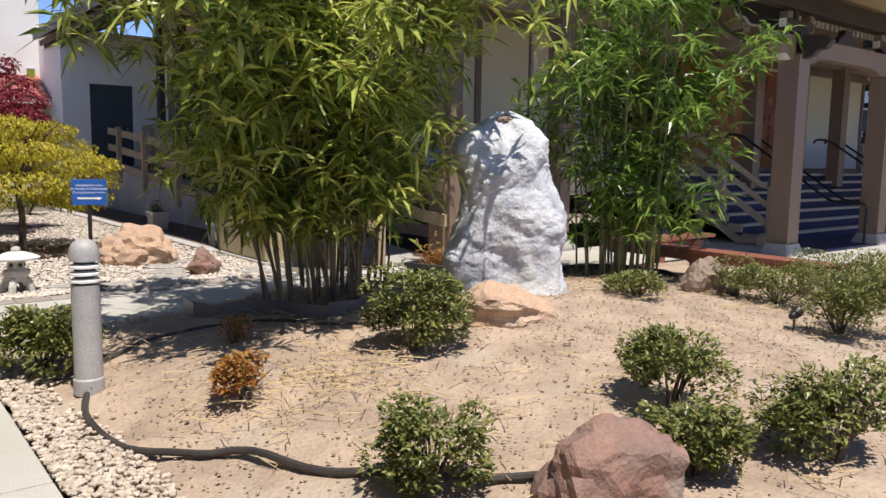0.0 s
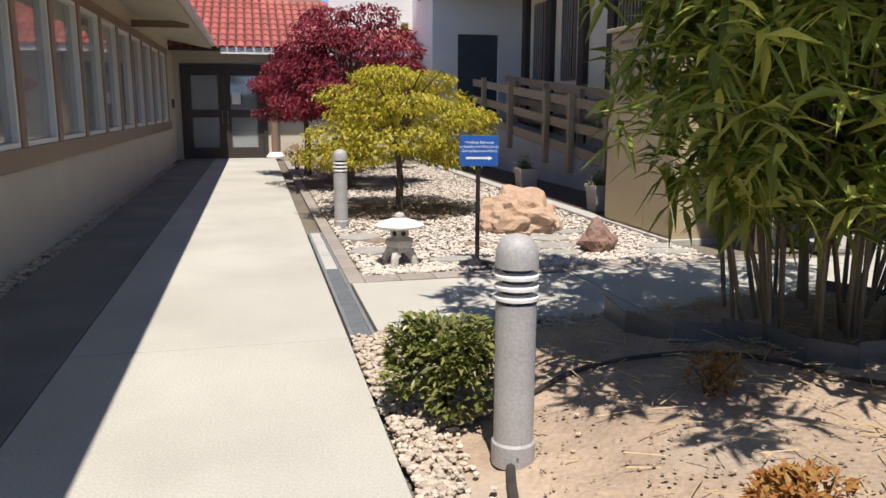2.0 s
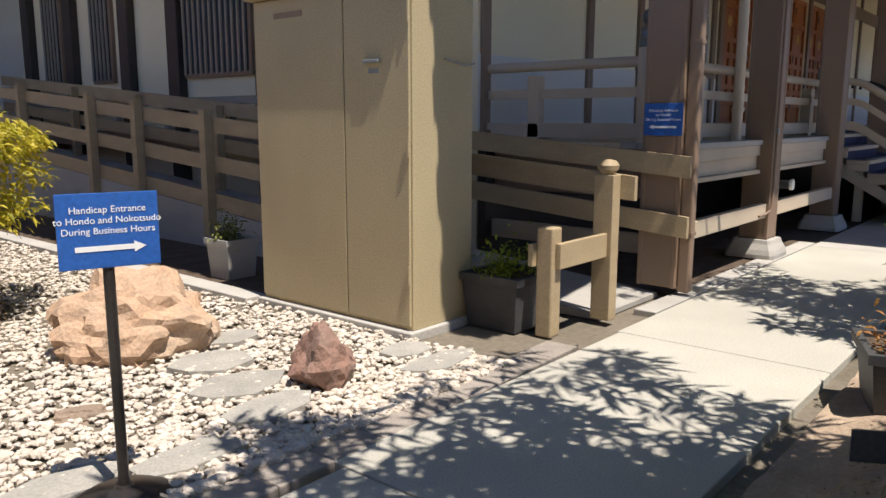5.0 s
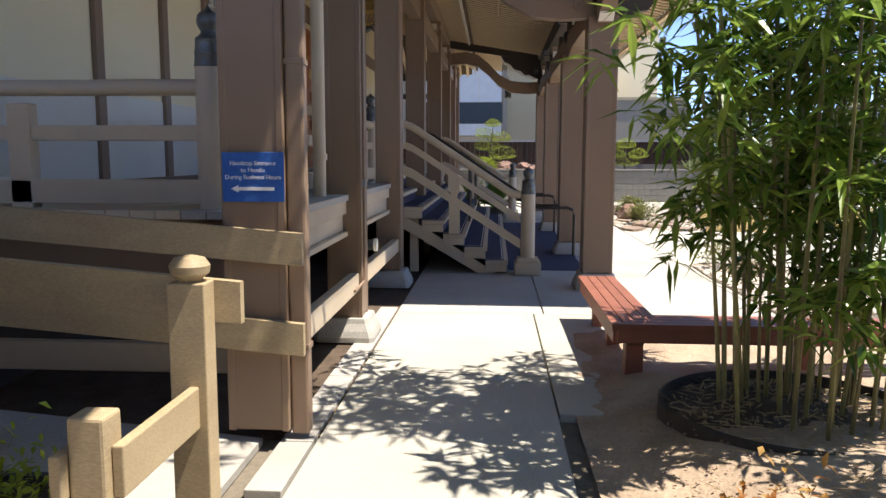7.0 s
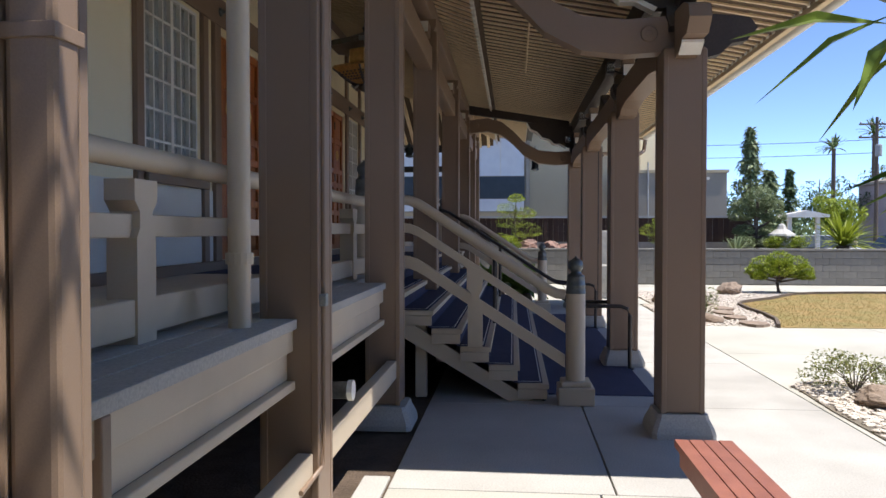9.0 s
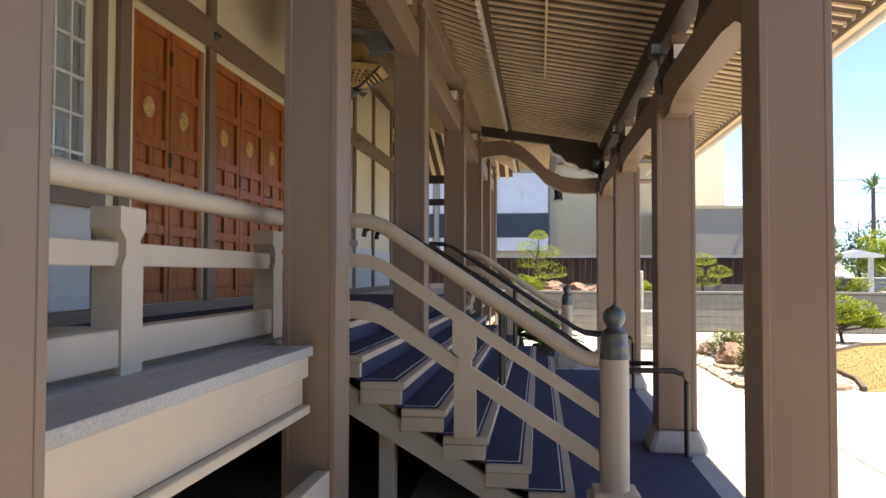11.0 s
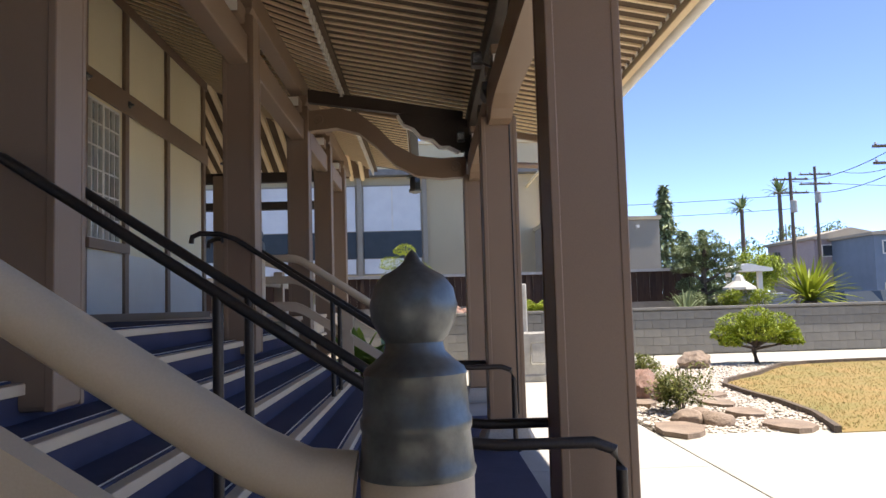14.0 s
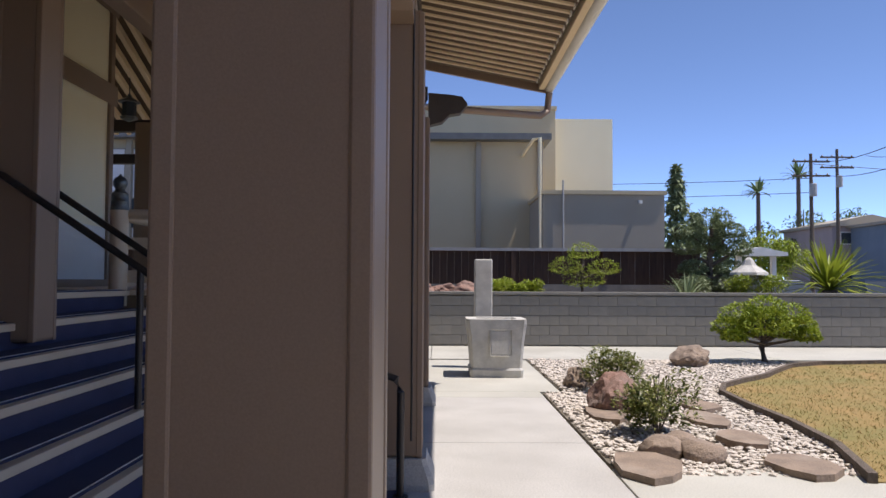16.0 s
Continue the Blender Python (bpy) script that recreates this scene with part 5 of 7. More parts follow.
deck_rail(7.12, 12.6, (8.05, 10.3, 11.9))
deck_rail(2 * CX - 12.6, 26.5, (22.2, 24.3, 26.0))
t = thing("side_railing", "taupe side railing of the deck", "railing", 0, 0, 0, group="deck railings")
part("top_rail", tube(bmesh.new(), [(7.10, 9.05, DECK + 0.71), (7.10, 10.74, DECK + 0.71)], 0.048, 12), TAN, t, "", True)
part("rail", bx(7.07, 7.13, 9.05, 10.74, DECK + 0.40, DECK + 0.49, 0.006), TAN, t)
part("base_rail", bx(7.05, 7.15, 9.05, 10.74, DECK + 0.03, DECK + 0.17, 0.006), TAN, t)
part("baluster", bx(7.05, 7.15, 10.1, 10.24, DECK, DECK + 0.62, 0.01), TAN, t)


# black centre handrails
def black_rail(x, xp):
    t = thing("black_handrail", "black steel pipe handrail on the stairs", "railing", 0, 0, 0, group="black handrails")
    part("pipe", tube(bmesh.new(), [(x, 8.98, 1.93), (x, 8.97, 1.99), (x, 8.9, 2.02), (x, 8.72, 2.01), (x, 8.58, 1.96), (x, 6.86, 0.82), (x, 6.74, 0.765), (x, 6.6, 0.75), (x, 6.22, 0.75), (x, 6.14, 0.72), (x, 6.11, 0.64), (x, 6.11, 0.0)], 0.024, 12), BLACK_METAL, t, "", True)
    for y in (7.72,):
        part("post", tube(bmesh.new(), [(x, y, 0.177 * 3), (x, y, 1.40)], 0.022, 10), BLACK_METAL, t, "", True)
    part("bracket", tube(bmesh.new(), [(x, 8.7, 1.93), (x, 8.7, 2.0)], 0.012, 8), BLACK_METAL, t, "", True)
    part("floor_flange", lathe(bmesh.new(), [(0.05, 0.0), (0.05, 0.012)], 16, x, 6.11), BLACK_METAL, t)
    return t


for xp in (14.74, 18.52):
    black_rail(xp - 0.27, xp)
    black_rail(xp + 0.27, xp)

# front wall
bm = bmesh.new()
holes = [(11.8, 12.95, 2.2, 3.9), (13.62, 14.98, DECK + 0.1, 3.85), (15.2, 18.26, DECK + 0.1, 3.85), (18.48, 19.84, DECK + 0.1, 3.85), (20.16, 21.16, 2.2, 3.9)]
xs = 6.95
for x0, x1, z0, z1 in holes:
    box(bm, xs, x0, WALL_Y, WALL_Y + 0.2, 0.0, 5.6)
    box(bm, x0, x1, WALL_Y, WALL_Y + 0.2, 0.0, z0)
    box(bm, x0, x1, WALL_Y, WALL_Y + 0.2, z1, 5.6)
    xs = x1
box(bm, xs, 24.9, WALL_Y, WALL_Y + 0.2, 0.0, 5.6)
setting("wall_front", bm, PLASTER, "cream plaster front wall of the hall", "wall")
setting("wall_hall_east", bx(24.7, 24.9, WALL_Y + 0.2, 22.0, 0.0, 5.6), PLASTER, "cream plaster east wall of the hall", "wall")
setting("hall_back_wall", bx(7.2, 24.7, 12.6, 12.7, 0, 5.6), ROOM_DARK, "hall interior wall coloured dark for the unlit hall", "wall")
for x in (7.05, 9.15, 10.5, 11.66, 13.09, 13.42, 15.09, 18.37, 20.04, 21.29, 22.9, 24.78):
    w = 0.13 if x in (13.42, 20.04, 15.09, 18.37) else 0.09
    solid("timber_stud", bx(x - w / 2 - 0.02, x + w / 2 + 0.02, WALL_Y - 0.05, WALL_Y - 0.001, DECK, 5.45, 0.006), BROWN, "brown half-timber stud on the cream wall", "post", "half-timber studs")
t = thing("wall_beams", "brown horizontal half-timber beams on the wall", "beam", kind="structure")
part("beam", bx(6.95, 24.9, WALL_Y - 0.075, WALL_Y - 0.052, 3.9, 4.2, 0.006), BROWN, t)
part("beam", bx(6.95, 24.9, WALL_Y - 0.07, WALL_Y - 0.052, 5.25, 5.4, 0.006), BROWN, t)
part("sill_beam", bx(6.95, 24.9, WALL_Y - 0.10, WALL_Y - 0.052, DECK, DECK + 0.10, 0.006), BROWN, t)
part("lower_panel", bx(6.95, 13.35, WALL_Y - 0.012, WALL_Y - 0.002, DECK + 0.1, 2.08), STUCCO_WHITE, t, "white lower wall panel")
part("lower_panel", bx(20.11, 24.9, WALL_Y - 0.012, WALL_Y - 0.002, DECK + 0.1, 2.08), STUCCO_WHITE, t, "white lower wall panel")
for x in (9.15, 13.42, 15.09, 18.37, 20.04, 21.29):
    b = part("boss", lathe(bmesh.new(), [(0.05, 0.0), (0.045, 0.015), (0.02, 0.03), (0.012, 0.06), (0.002, 0.065)], 14), BRONZE, t, "small bronze boss")
    b.matrix_local = pose(x, WALL_Y - 0.075, 4.05, 90)
for i, (x0, x1) in enumerate(((11.8, 12.95), (20.16, 21.16))):
    t = thing("window_%d" % (40 + i), "tall white multi-pane window in brown frame", "window", kind="structure")
    part("window_sill", bx(x0 - 0.1, x1 + 0.1, WALL_Y - 0.10, WALL_Y - 0.055, 2.08, 2.2, 0.006), BROWN, t)
    part("curtain", bx(x0, x1, WALL_Y + 0.12, WALL_Y + 0.13, 2.2, 3.9), BLIND, t, "pale curtain behind glass")
    part("pane", bx(x0, x1, WALL_Y + 0.04, WALL_Y + 0.046, 2.2, 3.9), GLASS, t).visible_shadow = False
    for k in range(7):
        x = x0 + (x1 - x0) * k / 6
        w = 0.03 if k in (0, 3, 6) else 0.011
        part("muntin", bx(max(x0, x - w), min(x1, x + w), WALL_Y - 0.005, WALL_Y + 0.035, 2.2, 3.9), MUNTIN, t)
    for k in range(7):
        z = 2.2 + 1.7 * k / 6
        w = 0.03 if k in (0, 6) else 0.011
        part("muntin", bx(x0, x1, WALL_Y - 0.002, WALL_Y + 0.03, max(2.2, z - w), min(3.9, z + w)), MUNTIN, t)


# panelled doors
def door_leaf(x0, x1, num):
    t = thing("door_%d" % num, "varnished red-brown panelled door with gilt crest", "door", x0, WALL_Y, DECK + 0.1, kind="structure")
    w, h = x1 - x0, 3.85 - DECK - 0.1
    part("back_panel", bx(0.004, w - 0.004, 0.05, 0.07, 0.0, h), DOOR_WOOD, t)
    st = 0.075
    for a, b in ((0.004, st), (w - st, w - 0.004)):
        part("stile", bx(a, b, 0.012, 0.05, 0.0, h, 0.006), DOOR_WOOD, t)
    rails = [0.0, 0.36, 0.62, 0.88, 1.14, 1.40, 1.95, h - 0.09]
    for z in rails:
        part("rail", bx(st, w - st, 0.014, 0.05, z, z + 0.09, 0.006), DOOR_WOOD, t)
    for z0, z1 in zip(rails[1:5], rails[2:6]):
        part("mid_stile", bx(w / 2 - 0.035, w / 2 + 0.035, 0.016, 0.05, z0 + 0.09, z1, 0.005), DOOR_WOOD, t)
        for c in (w * 0.25 + 0.01, w * 0.75 - 0.01):
            part("raised_panel", bx(c - (w - 4 * st) / 4.6, c + (w - 4 * st) / 4.6, 0.034, 0.05, z0 + 0.11, z1 - 0.02, 0.008), DOOR_WOOD, t)
    part("raised_panel", bx(st + 0.03, w - st - 0.03, 0.034, 0.05, 0.12, 0.33, 0.01), DOOR_WOOD, t)
    part("raised_panel", bx(st + 0.03, w - st - 0.03, 0.034, 0.05, 2.07, h - 0.11, 0.01), DOOR_WOOD, t)
    crest = part("crest", lathe(bmesh.new(), [(0.095, 0), (0.095, 0.006), (0.088, 0.012), (0.08, 0.006), (0.07, 0.006)], 28), GOLD, t, "round gilt crest")
    crest.matrix_local = pose(w / 2, 0.048, 1.755, 90)
    bm = bmesh.new()
    for k in range(8):
        a = k * math.pi / 4
        bmesh.ops.create_icosphere(bm, subdivisions=1, radius=0.022, matrix=Matrix.Translation((0.048 * math.cos(a), 0.048 * math.sin(a), 0.01)) @ Matrix.Diagonal((1, 1, 0.5, 1)))
    bmesh.ops.create_icosphere(bm, subdivisions=1, radius=0.026, matrix=Matrix.Translation((0, 0, 0.01)) @ Matrix.Diagonal((1, 1, 0.5, 1)))
    part("flower", bm, GOLD, crest)
    for z in (0.35, 1.25, 2.2):
        part("hinge", bx(-0.012 if num % 2 else w - 0.02, 0.02 if num % 2 else w + 0.012, 0.0, 0.012, z, z + 0.14, 0.003), BLACK_METAL, t)
    return t


door_leaf(13.64, 14.295, 10)
door_leaf(14.305, 14.96, 11)
for k in range(4):
    door_leaf(15.22 + 0.755 * k, 15.22 + 0.755 * k + 0.745, 12 + k)
door_leaf(18.50, 19.155, 16)
door_leaf(19.165, 19.82, 17)
t = thing("door_pull", "steel door pull on the centre doors", "handle", 16.80, WALL_Y - 0.01, 2.25)
part("pull", tube(bmesh.new(), [(0, 0.02, 0), (0, -0.05, 0.02), (0, -0.05, 0.28), (0, 0.02, 0.3)], 0.012, 8), STEEL, t, "", True)

# ceiling: main eave and porch, rafters in one mesh
bm = bmesh.new()
def zmain(y):
    return 4.28 + 0.385 * (y - 8.0)
def zfly(y):
    return 4.42 - 0.19 * (8.0 - y)
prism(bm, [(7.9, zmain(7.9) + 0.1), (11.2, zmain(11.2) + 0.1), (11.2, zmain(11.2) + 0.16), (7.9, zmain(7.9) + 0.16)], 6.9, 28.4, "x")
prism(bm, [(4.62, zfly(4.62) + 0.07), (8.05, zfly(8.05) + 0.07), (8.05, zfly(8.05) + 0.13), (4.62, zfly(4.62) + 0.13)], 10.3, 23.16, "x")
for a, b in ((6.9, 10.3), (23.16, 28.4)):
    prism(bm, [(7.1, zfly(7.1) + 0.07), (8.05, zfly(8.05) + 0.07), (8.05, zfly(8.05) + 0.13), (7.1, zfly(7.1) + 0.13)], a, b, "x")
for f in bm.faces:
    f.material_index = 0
nb = len(bm.faces)
for k in range(107):
    x = 6.95 + 0.2 * k
    prism(bm, [(8.0, zmain(8.0) + 0.072), (11.1, zmain(11.1) + 0.072), (11.1, zmain(11.1) + 0.1), (8.0, zmain(8.0) + 0.1)], x, x + 0.05, "x")
    y0 = 4.66 if 10.3 < x < 23.1 else 7.14
    prism(bm, [(y0, zfly(y0) + 0.048), (8.02, zfly(8.02) + 0.048), (8.02, zfly(8.02) + 0.07), (y0, zfly(y0) + 0.07)], x, x + 0.04, "x")
bm.faces.ensure_lookup_table()
for f in bm.faces[nb:]:
    f.material_index = 1
nb = len(bm.faces)
for k in range(107):
    x = 6.95 + 0.2 * k
    box(bm, x - 0.01, x + 0.085, 7.965, 7.998, zmain(8.0) - 0.04, zmain(8.0) + 0.09)
    y0 = 4.66 if 10.3 < x < 23.1 else 7.14
    box(bm, x - 0.004, x + 0.06, y0 - 0.012, y0 - 0.001, zfly(y0) + 0.028, zfly(y0) + 0.07)
bm.faces.ensure_lookup_table()
for f in bm.faces[nb:]:
    f.material_index = 2
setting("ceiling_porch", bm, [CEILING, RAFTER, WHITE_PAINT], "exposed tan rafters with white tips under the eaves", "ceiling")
bm = bmesh.new()
prism(bm, [(4.45, zfly(4.45) + 0.135), (8.1, zfly(8.1) + 0.3), (11.3, 5.8), (18, 9.2), (18, 9.4), (11.3, 6.0), (8.1, zfly(8.1) + 0.5), (4.45, zfly(4.45) + 0.32)], 10.2, 23.26, "x")
for a, b in ((6.8, 10.2), (23.26, 28.5)):
    prism(bm, [(6.95, zfly(6.95) + 0.135), (8.1, zfly(8.1) + 0.3), (11.3, 5.8), (18, 9.2), (18, 9.4), (11.3, 6.0), (8.1, zfly(8.1) + 0.5), (6.95, zfly(6.95) + 0.32)], a, b, "x")
setting("roof_main", bm, ROOF_GREY, "grey tile temple roof above the porch", "roof")
bm = bmesh.new()
for k in range(46):
    y = 8.2 + 0.25 * k
    prism(bm, [(25.0, 5.44), (28.5, 4.17), (28.5, 4.28), (25.0, 5.56)], y, y + 0.08, "y")
setting("ceiling_east_eave", bm, RAFTER, "cream rafters under the east eave", "ceiling")
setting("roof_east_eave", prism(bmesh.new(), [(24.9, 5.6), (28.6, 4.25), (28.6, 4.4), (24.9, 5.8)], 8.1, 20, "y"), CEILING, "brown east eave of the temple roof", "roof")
t = thing("eave_fascia", "pale eave board along the porch roof edge", "trim", kind="structure")
part("board", bx(10.2, 23.26, 4.52, 4.60, zfly(4.6) + 0.02, zfly(4.6) + 0.16, 0.01), RAFTER, t)
part("barge_board", prism(bmesh.new(), [(4.5, zfly(4.5)), (8.1, zfly(8.1) + 0.0), (8.1, zfly(8.1) + 0.3), (4.5, zfly(4.5) + 0.2)], 10.16, 10.21, "x"), BROWN, t)
part("barge_board", prism(bmesh.new(), [(4.5, zfly(4.5)), (8.1, zfly(8.1) + 0.0), (8.1, zfly(8.1) + 0.3), (4.5, zfly(4.5) + 0.2)], 23.25, 23.3, "x"), BROWN, t)
part("gutter", tube(bmesh.new(), [(10.1, 4.46, zfly(4.5) + 0.06), (23.35, 4.46, zfly(4.5) + 0.06)], 0.06, 12), WHITE_PAINT, t, "pale gutter", True)
part("downpipe", tube(bmesh.new(), [(23.2, 4.47, 3.74), (23.2, 4.5, 3.5), (23.1, 4.6, 3.42), (22.4, 6.0, 3.36), (22.05, 6.1, 3.3), (22.03, 6.1, 0.1)], 0.045, 10), BROWN, t, "brown downpipe", True)


# beams and brackets
def bracket_block(t, x, y, z, axis):
    """A carved arm with a pale end on each side, and a bearing block above."""
    part("bearing_block", lathe(bmesh.new(), [(0.15, z), (0.2, z + 0.07), (0.2, z + 0.15)], 4, x, y, 0.5), BROWN_DARK, t)
    prof = [(-0.42, 0.13), (-0.40, 0.07), (-0.34, 0.06), (-0.28, 0.02), (-0.2, 0.0), (0.2, 0.0), (0.28, 0.02), (0.34, 0.06), (0.40, 0.07), (0.42, 0.13), (0.42, 0.20), (-0.42, 0.20)]
    bm = bmesh.new()
    if axis == "x":
        prism(bm, [(x + a, z + 0.13 + b) for a, b in prof], y - 0.06, y + 0.06, "y")
    else:
        prism(bm, [(y + a, z + 0.13 + b) for a, b in prof], x - 0.06, x + 0.06, "x")
    part("bracket_arm", bm, BROWN_DARK, t)
    for s in (-1, 1):
        if axis == "x":
            part("arm_end", bx(x + s * 0.424 - 0.004, x + s * 0.424 + 0.004, y - 0.058, y + 0.058, z + 0.2, z + 0.325), WHITE_PAINT, t, "white painted end")
            part("small_block", bx(x + s * 0.33 - 0.07, x + s * 0.33 + 0.07, y - 0.075, y + 0.075, z + 0.335, z + 0.43, 0.012), BROWN, t)
        else:
            part("arm_end", bx(x - 0.058, x + 0.058, y + s * 0.424 - 0.004, y + s * 0.424 + 0.004, z + 0.2, z + 0.325), WHITE_PAINT, t, "white painted end")


t = thing("front_beams", "brown carved beams over the front pillars", "beam", kind="structure")
for a, b in zip(FX, FX[1:]):
    prof = [(a + 0.1, 3.0), (a + 0.42, 3.0), (a + 0.55, 3.06), (a + 0.9, 3.1), (b - 0.9, 3.1), (b - 0.55, 3.06), (b - 0.42, 3.0), (b - 0.1, 3.0), (b - 0.1, 3.38), (a + 0.1, 3.38)]
    part("head_beam", prism(bmesh.new(), prof, FY - 0.10, FY + 0.10, "y"), BROWN, t)
    m = (a + b) / 2
    part("strut_block", prism(bmesh.new(), [(m - 0.4, 3.38), (m - 0.34, 3.46), (m - 0.14, 3.56), (m - 0.12, 3.64), (m + 0.12, 3.64), (m + 0.14, 3.56), (m + 0.34, 3.46), (m + 0.4, 3.38)], FY - 0.06, FY + 0.06, "y"), BROWN_DARK, t)
for x in FX:
    bracket_block(t, x, FY, 3.28, "x")
    if x not in (FX[0], FX[-1]):
        continue
    nose = [(FY - 0.15, 3.02), (FY - 0.30, 3.06), (FY - 0.38, 3.14), (FY - 0.50, 3.16), (FY - 0.58, 3.26), (FY - 0.52, 3.34), (FY - 0.40, 3.36), (FY - 0.15, 3.38)]
    part("beam_nose", prism(bmesh.new(), nose, x - 0.07, x + 0.07, "x"), BROWN_DARK, t)
for s, x in ((-1, FX[0]), (1, FX[-1])):
    nose = [(x + s * 0.14, 3.0), (x + s * 0.3, 3.03), (x + s * 0.42, 3.1), (x + s * 0.56, 3.1), (x + s * 0.66, 3.2), (x + s * 0.62, 3.3), (x + s * 0.45, 3.36), (x + s * 0.14, 3.38)]
    part("beam_nose", prism(bmesh.new(), nose, FY - 0.08, FY + 0.08, "y"), BROWN, t)
    part("nose_edge", prism(bmesh.new(), [(x + s * 0.3, 3.02), (x + s * 0.42, 3.09), (x + s * 0.42, 3.07), (x + s * 0.3, 3.0)], FY - 0.082, FY + 0.082, "y"), WHITE_PAINT, t, "white painted edge")
part("purlin", bx(10.4, 23.06, FY - 0.09, FY + 0.09, 3.76, zfly(FY) - 0.032, 0.01), BROWN_DARK, t)

t = thing("rear_beams", "brown beams over the rear pillars", "beam", kind="structure")
for a, b in zip(RX, RX[1:]):
    part("head_beam", bx(a + 0.1, b - 0.1, RY - 0.09, RY + 0.09, 3.62, 3.9, 0.012), BROWN, t)
for x in RX:
    part("beam_end", bx(x - 0.42, x + 0.42, RY - 0.07, RY + 0.07, 4.0, 4.16, 0.01), BROWN, t)
    for s in (-1, 1):
        part("beam_tip", bx(x + s * 0.43 - 0.006, x + s * 0.43 + 0.006, RY - 0.068, RY + 0.068, 4.02, 4.14), WHITE_PAINT, t, "white painted end")
    part("bearing_block", lathe(bmesh.new(), [(0.14, 4.1), (0.19, 4.16), (0.19, 4.24)], 4, x, RY, 0.5), BROWN, t)
part("purlin", bx(6.9, 28.3, RY - 0.09, RY + 0.09, 4.24, 4.5, 0.012), BROWN, t)
for y in (8.6, 12.2):
    part("side_beam", bx(24.9, 26.6, y - 0.08, y + 0.08, 3.62, 3.82, 0.01), BROWN_DARK, t)
part("side_beam", bx(26.48, 26.64, 8.6, 14.0, 3.3, 3.46, 0.01), BROWN_DARK, t)
part("side_beam", bx(26.48, 26.64, 8.6, 14.0, 3.85, 4.05, 0.01), BROWN_DARK, t)
for y in (10.9, 13.8):
    pillar(26.56, y, 0.14, 0.0, 4.0, "rear porch pillars", "tall square brown-painted timber pillar")


# curved rainbow beams at the two ends
def rainbow(x):
    t = thing("curved_beam", "brown S-curved tie beam joining two pillars", "beam", 0, 0, 0, group="curved tie beams")
    mids = [(6.27, 3.22), (6.6, 3.2), (6.95, 3.24), (7.25, 3.40), (7.5, 3.66), (7.75, 3.86), (8.05, 3.94), (8.46, 3.9)]
    up = [(y, z + 0.14) for y, z in mids]
    dn = [(y, z - 0.14) for y, z in mids]
    prism(bm := bmesh.new(), dn + up[::-1], x - 0.09, x + 0.09, "x")
    part("beam", bm, BROWN, t)
    for y, z in ((6.42, 3.22), (8.3, 3.92)):
        s = part("scroll", lathe(bmesh.new(), [(0.07, 0), (0.06, 0.012), (0.03, 0.012), (0.015, 0.02)], 16), BROWN, t)
        s.matrix_local = pose(x - 0.09, y, z, 0, -90, 0)
    return t


rainbow(FX[0])
rainbow(FX[-1])
for x in (FX[0], FX[-1]):
    t = thing("gable_bracket", "dark carved bracket above the curved beam", "bracket", 0, 0, 0, group="gable brackets")
    part("tie", prism(bmesh.new(), [(6.3, 3.86), (8.45, 4.18), (8.45, 4.36), (6.3, 4.0)], x - 0.06, x + 0.06, "x"), BROWN_DARK, t)
    prof = [(6.15, 3.42), (6.35, 3.44), (6.5, 3.52), (6.62, 3.52), (6.72, 3.62), (6.88, 3.66), (6.98, 3.78), (7.12, 3.84), (7.2, 3.98), (6.3, 3.9), (6.15, 3.88)]
    part("carving", prism(bmesh.new(), prof, x - 0.055, x + 0.055, "x"), BROWN_DARK, t)
    edge = prof[1:9] + [(y + 0.025, z - 0.03) for y, z in prof[8:0:-1]]
    part("carving_edge", prism(bmesh.new(), edge, x - 0.058, x + 0.058, "x"), WHITE_PAINT, t, "white painted edge")

# hanging bronze lantern
t = thing("hanging_lantern", "large hexagonal pierced bronze hanging lantern", "lantern", CX, 9.72, 0.0)
part("chain", tube(bmesh.new(), [(0, 0, 4.75), (0, 0, 5.0)], 0.02, 8), BRONZE, t)
part("crown", lathe(bmesh.new(), [(0.02, 4.78), (0.07, 4.72), (0.05, 4.66), (0.2, 4.6), (0.56, 4.44), (0.6, 4.47), (0.58, 4.40), (0.26, 4.38)], 6), BRONZE, t)
part("lamp_body", lathe(bmesh.new(), [(0.27, 4.38), (0.27, 4.12)], 6), GOLD, t, "pierced gilt lamp body")
part("dish", lathe(bmesh.new(), [(0.27, 4.13), (0.50, 4.12), (0.54, 4.08), (0.50, 4.05), (0.24, 3.90), (0.13, 3.86)], 6), GOLD, t, "pierced gilt dish")
for k in range(6):
    a = k * math.pi / 3
    part("rib", tube(bmesh.new(), [(0.53 * math.cos(a), 0.53 * math.sin(a), 4.07), (0.25 * math.cos(a), 0.25 * math.sin(a), 3.895), (0.13 * math.cos(a), 0.13 * math.sin(a), 3.855)], 0.016, 6), BRONZE, t)
    part("foot", tube(bmesh.new(), [(0.13 * math.cos(a), 0.13 * math.sin(a), 3.86), (0.2 * math.cos(a), 0.2 * math.sin(a), 3.81), (0.24 * math.cos(a), 0.24 * math.sin(a), 3.84)], [0.03, 0.028, 0.012], 8), BRONZE, t)
part("drop", lathe(bmesh.new(), [(0.13, 3.87), (0.14, 3.82), (0.08, 3.77), (0.02, 3.75)], 12), BRONZE, t)
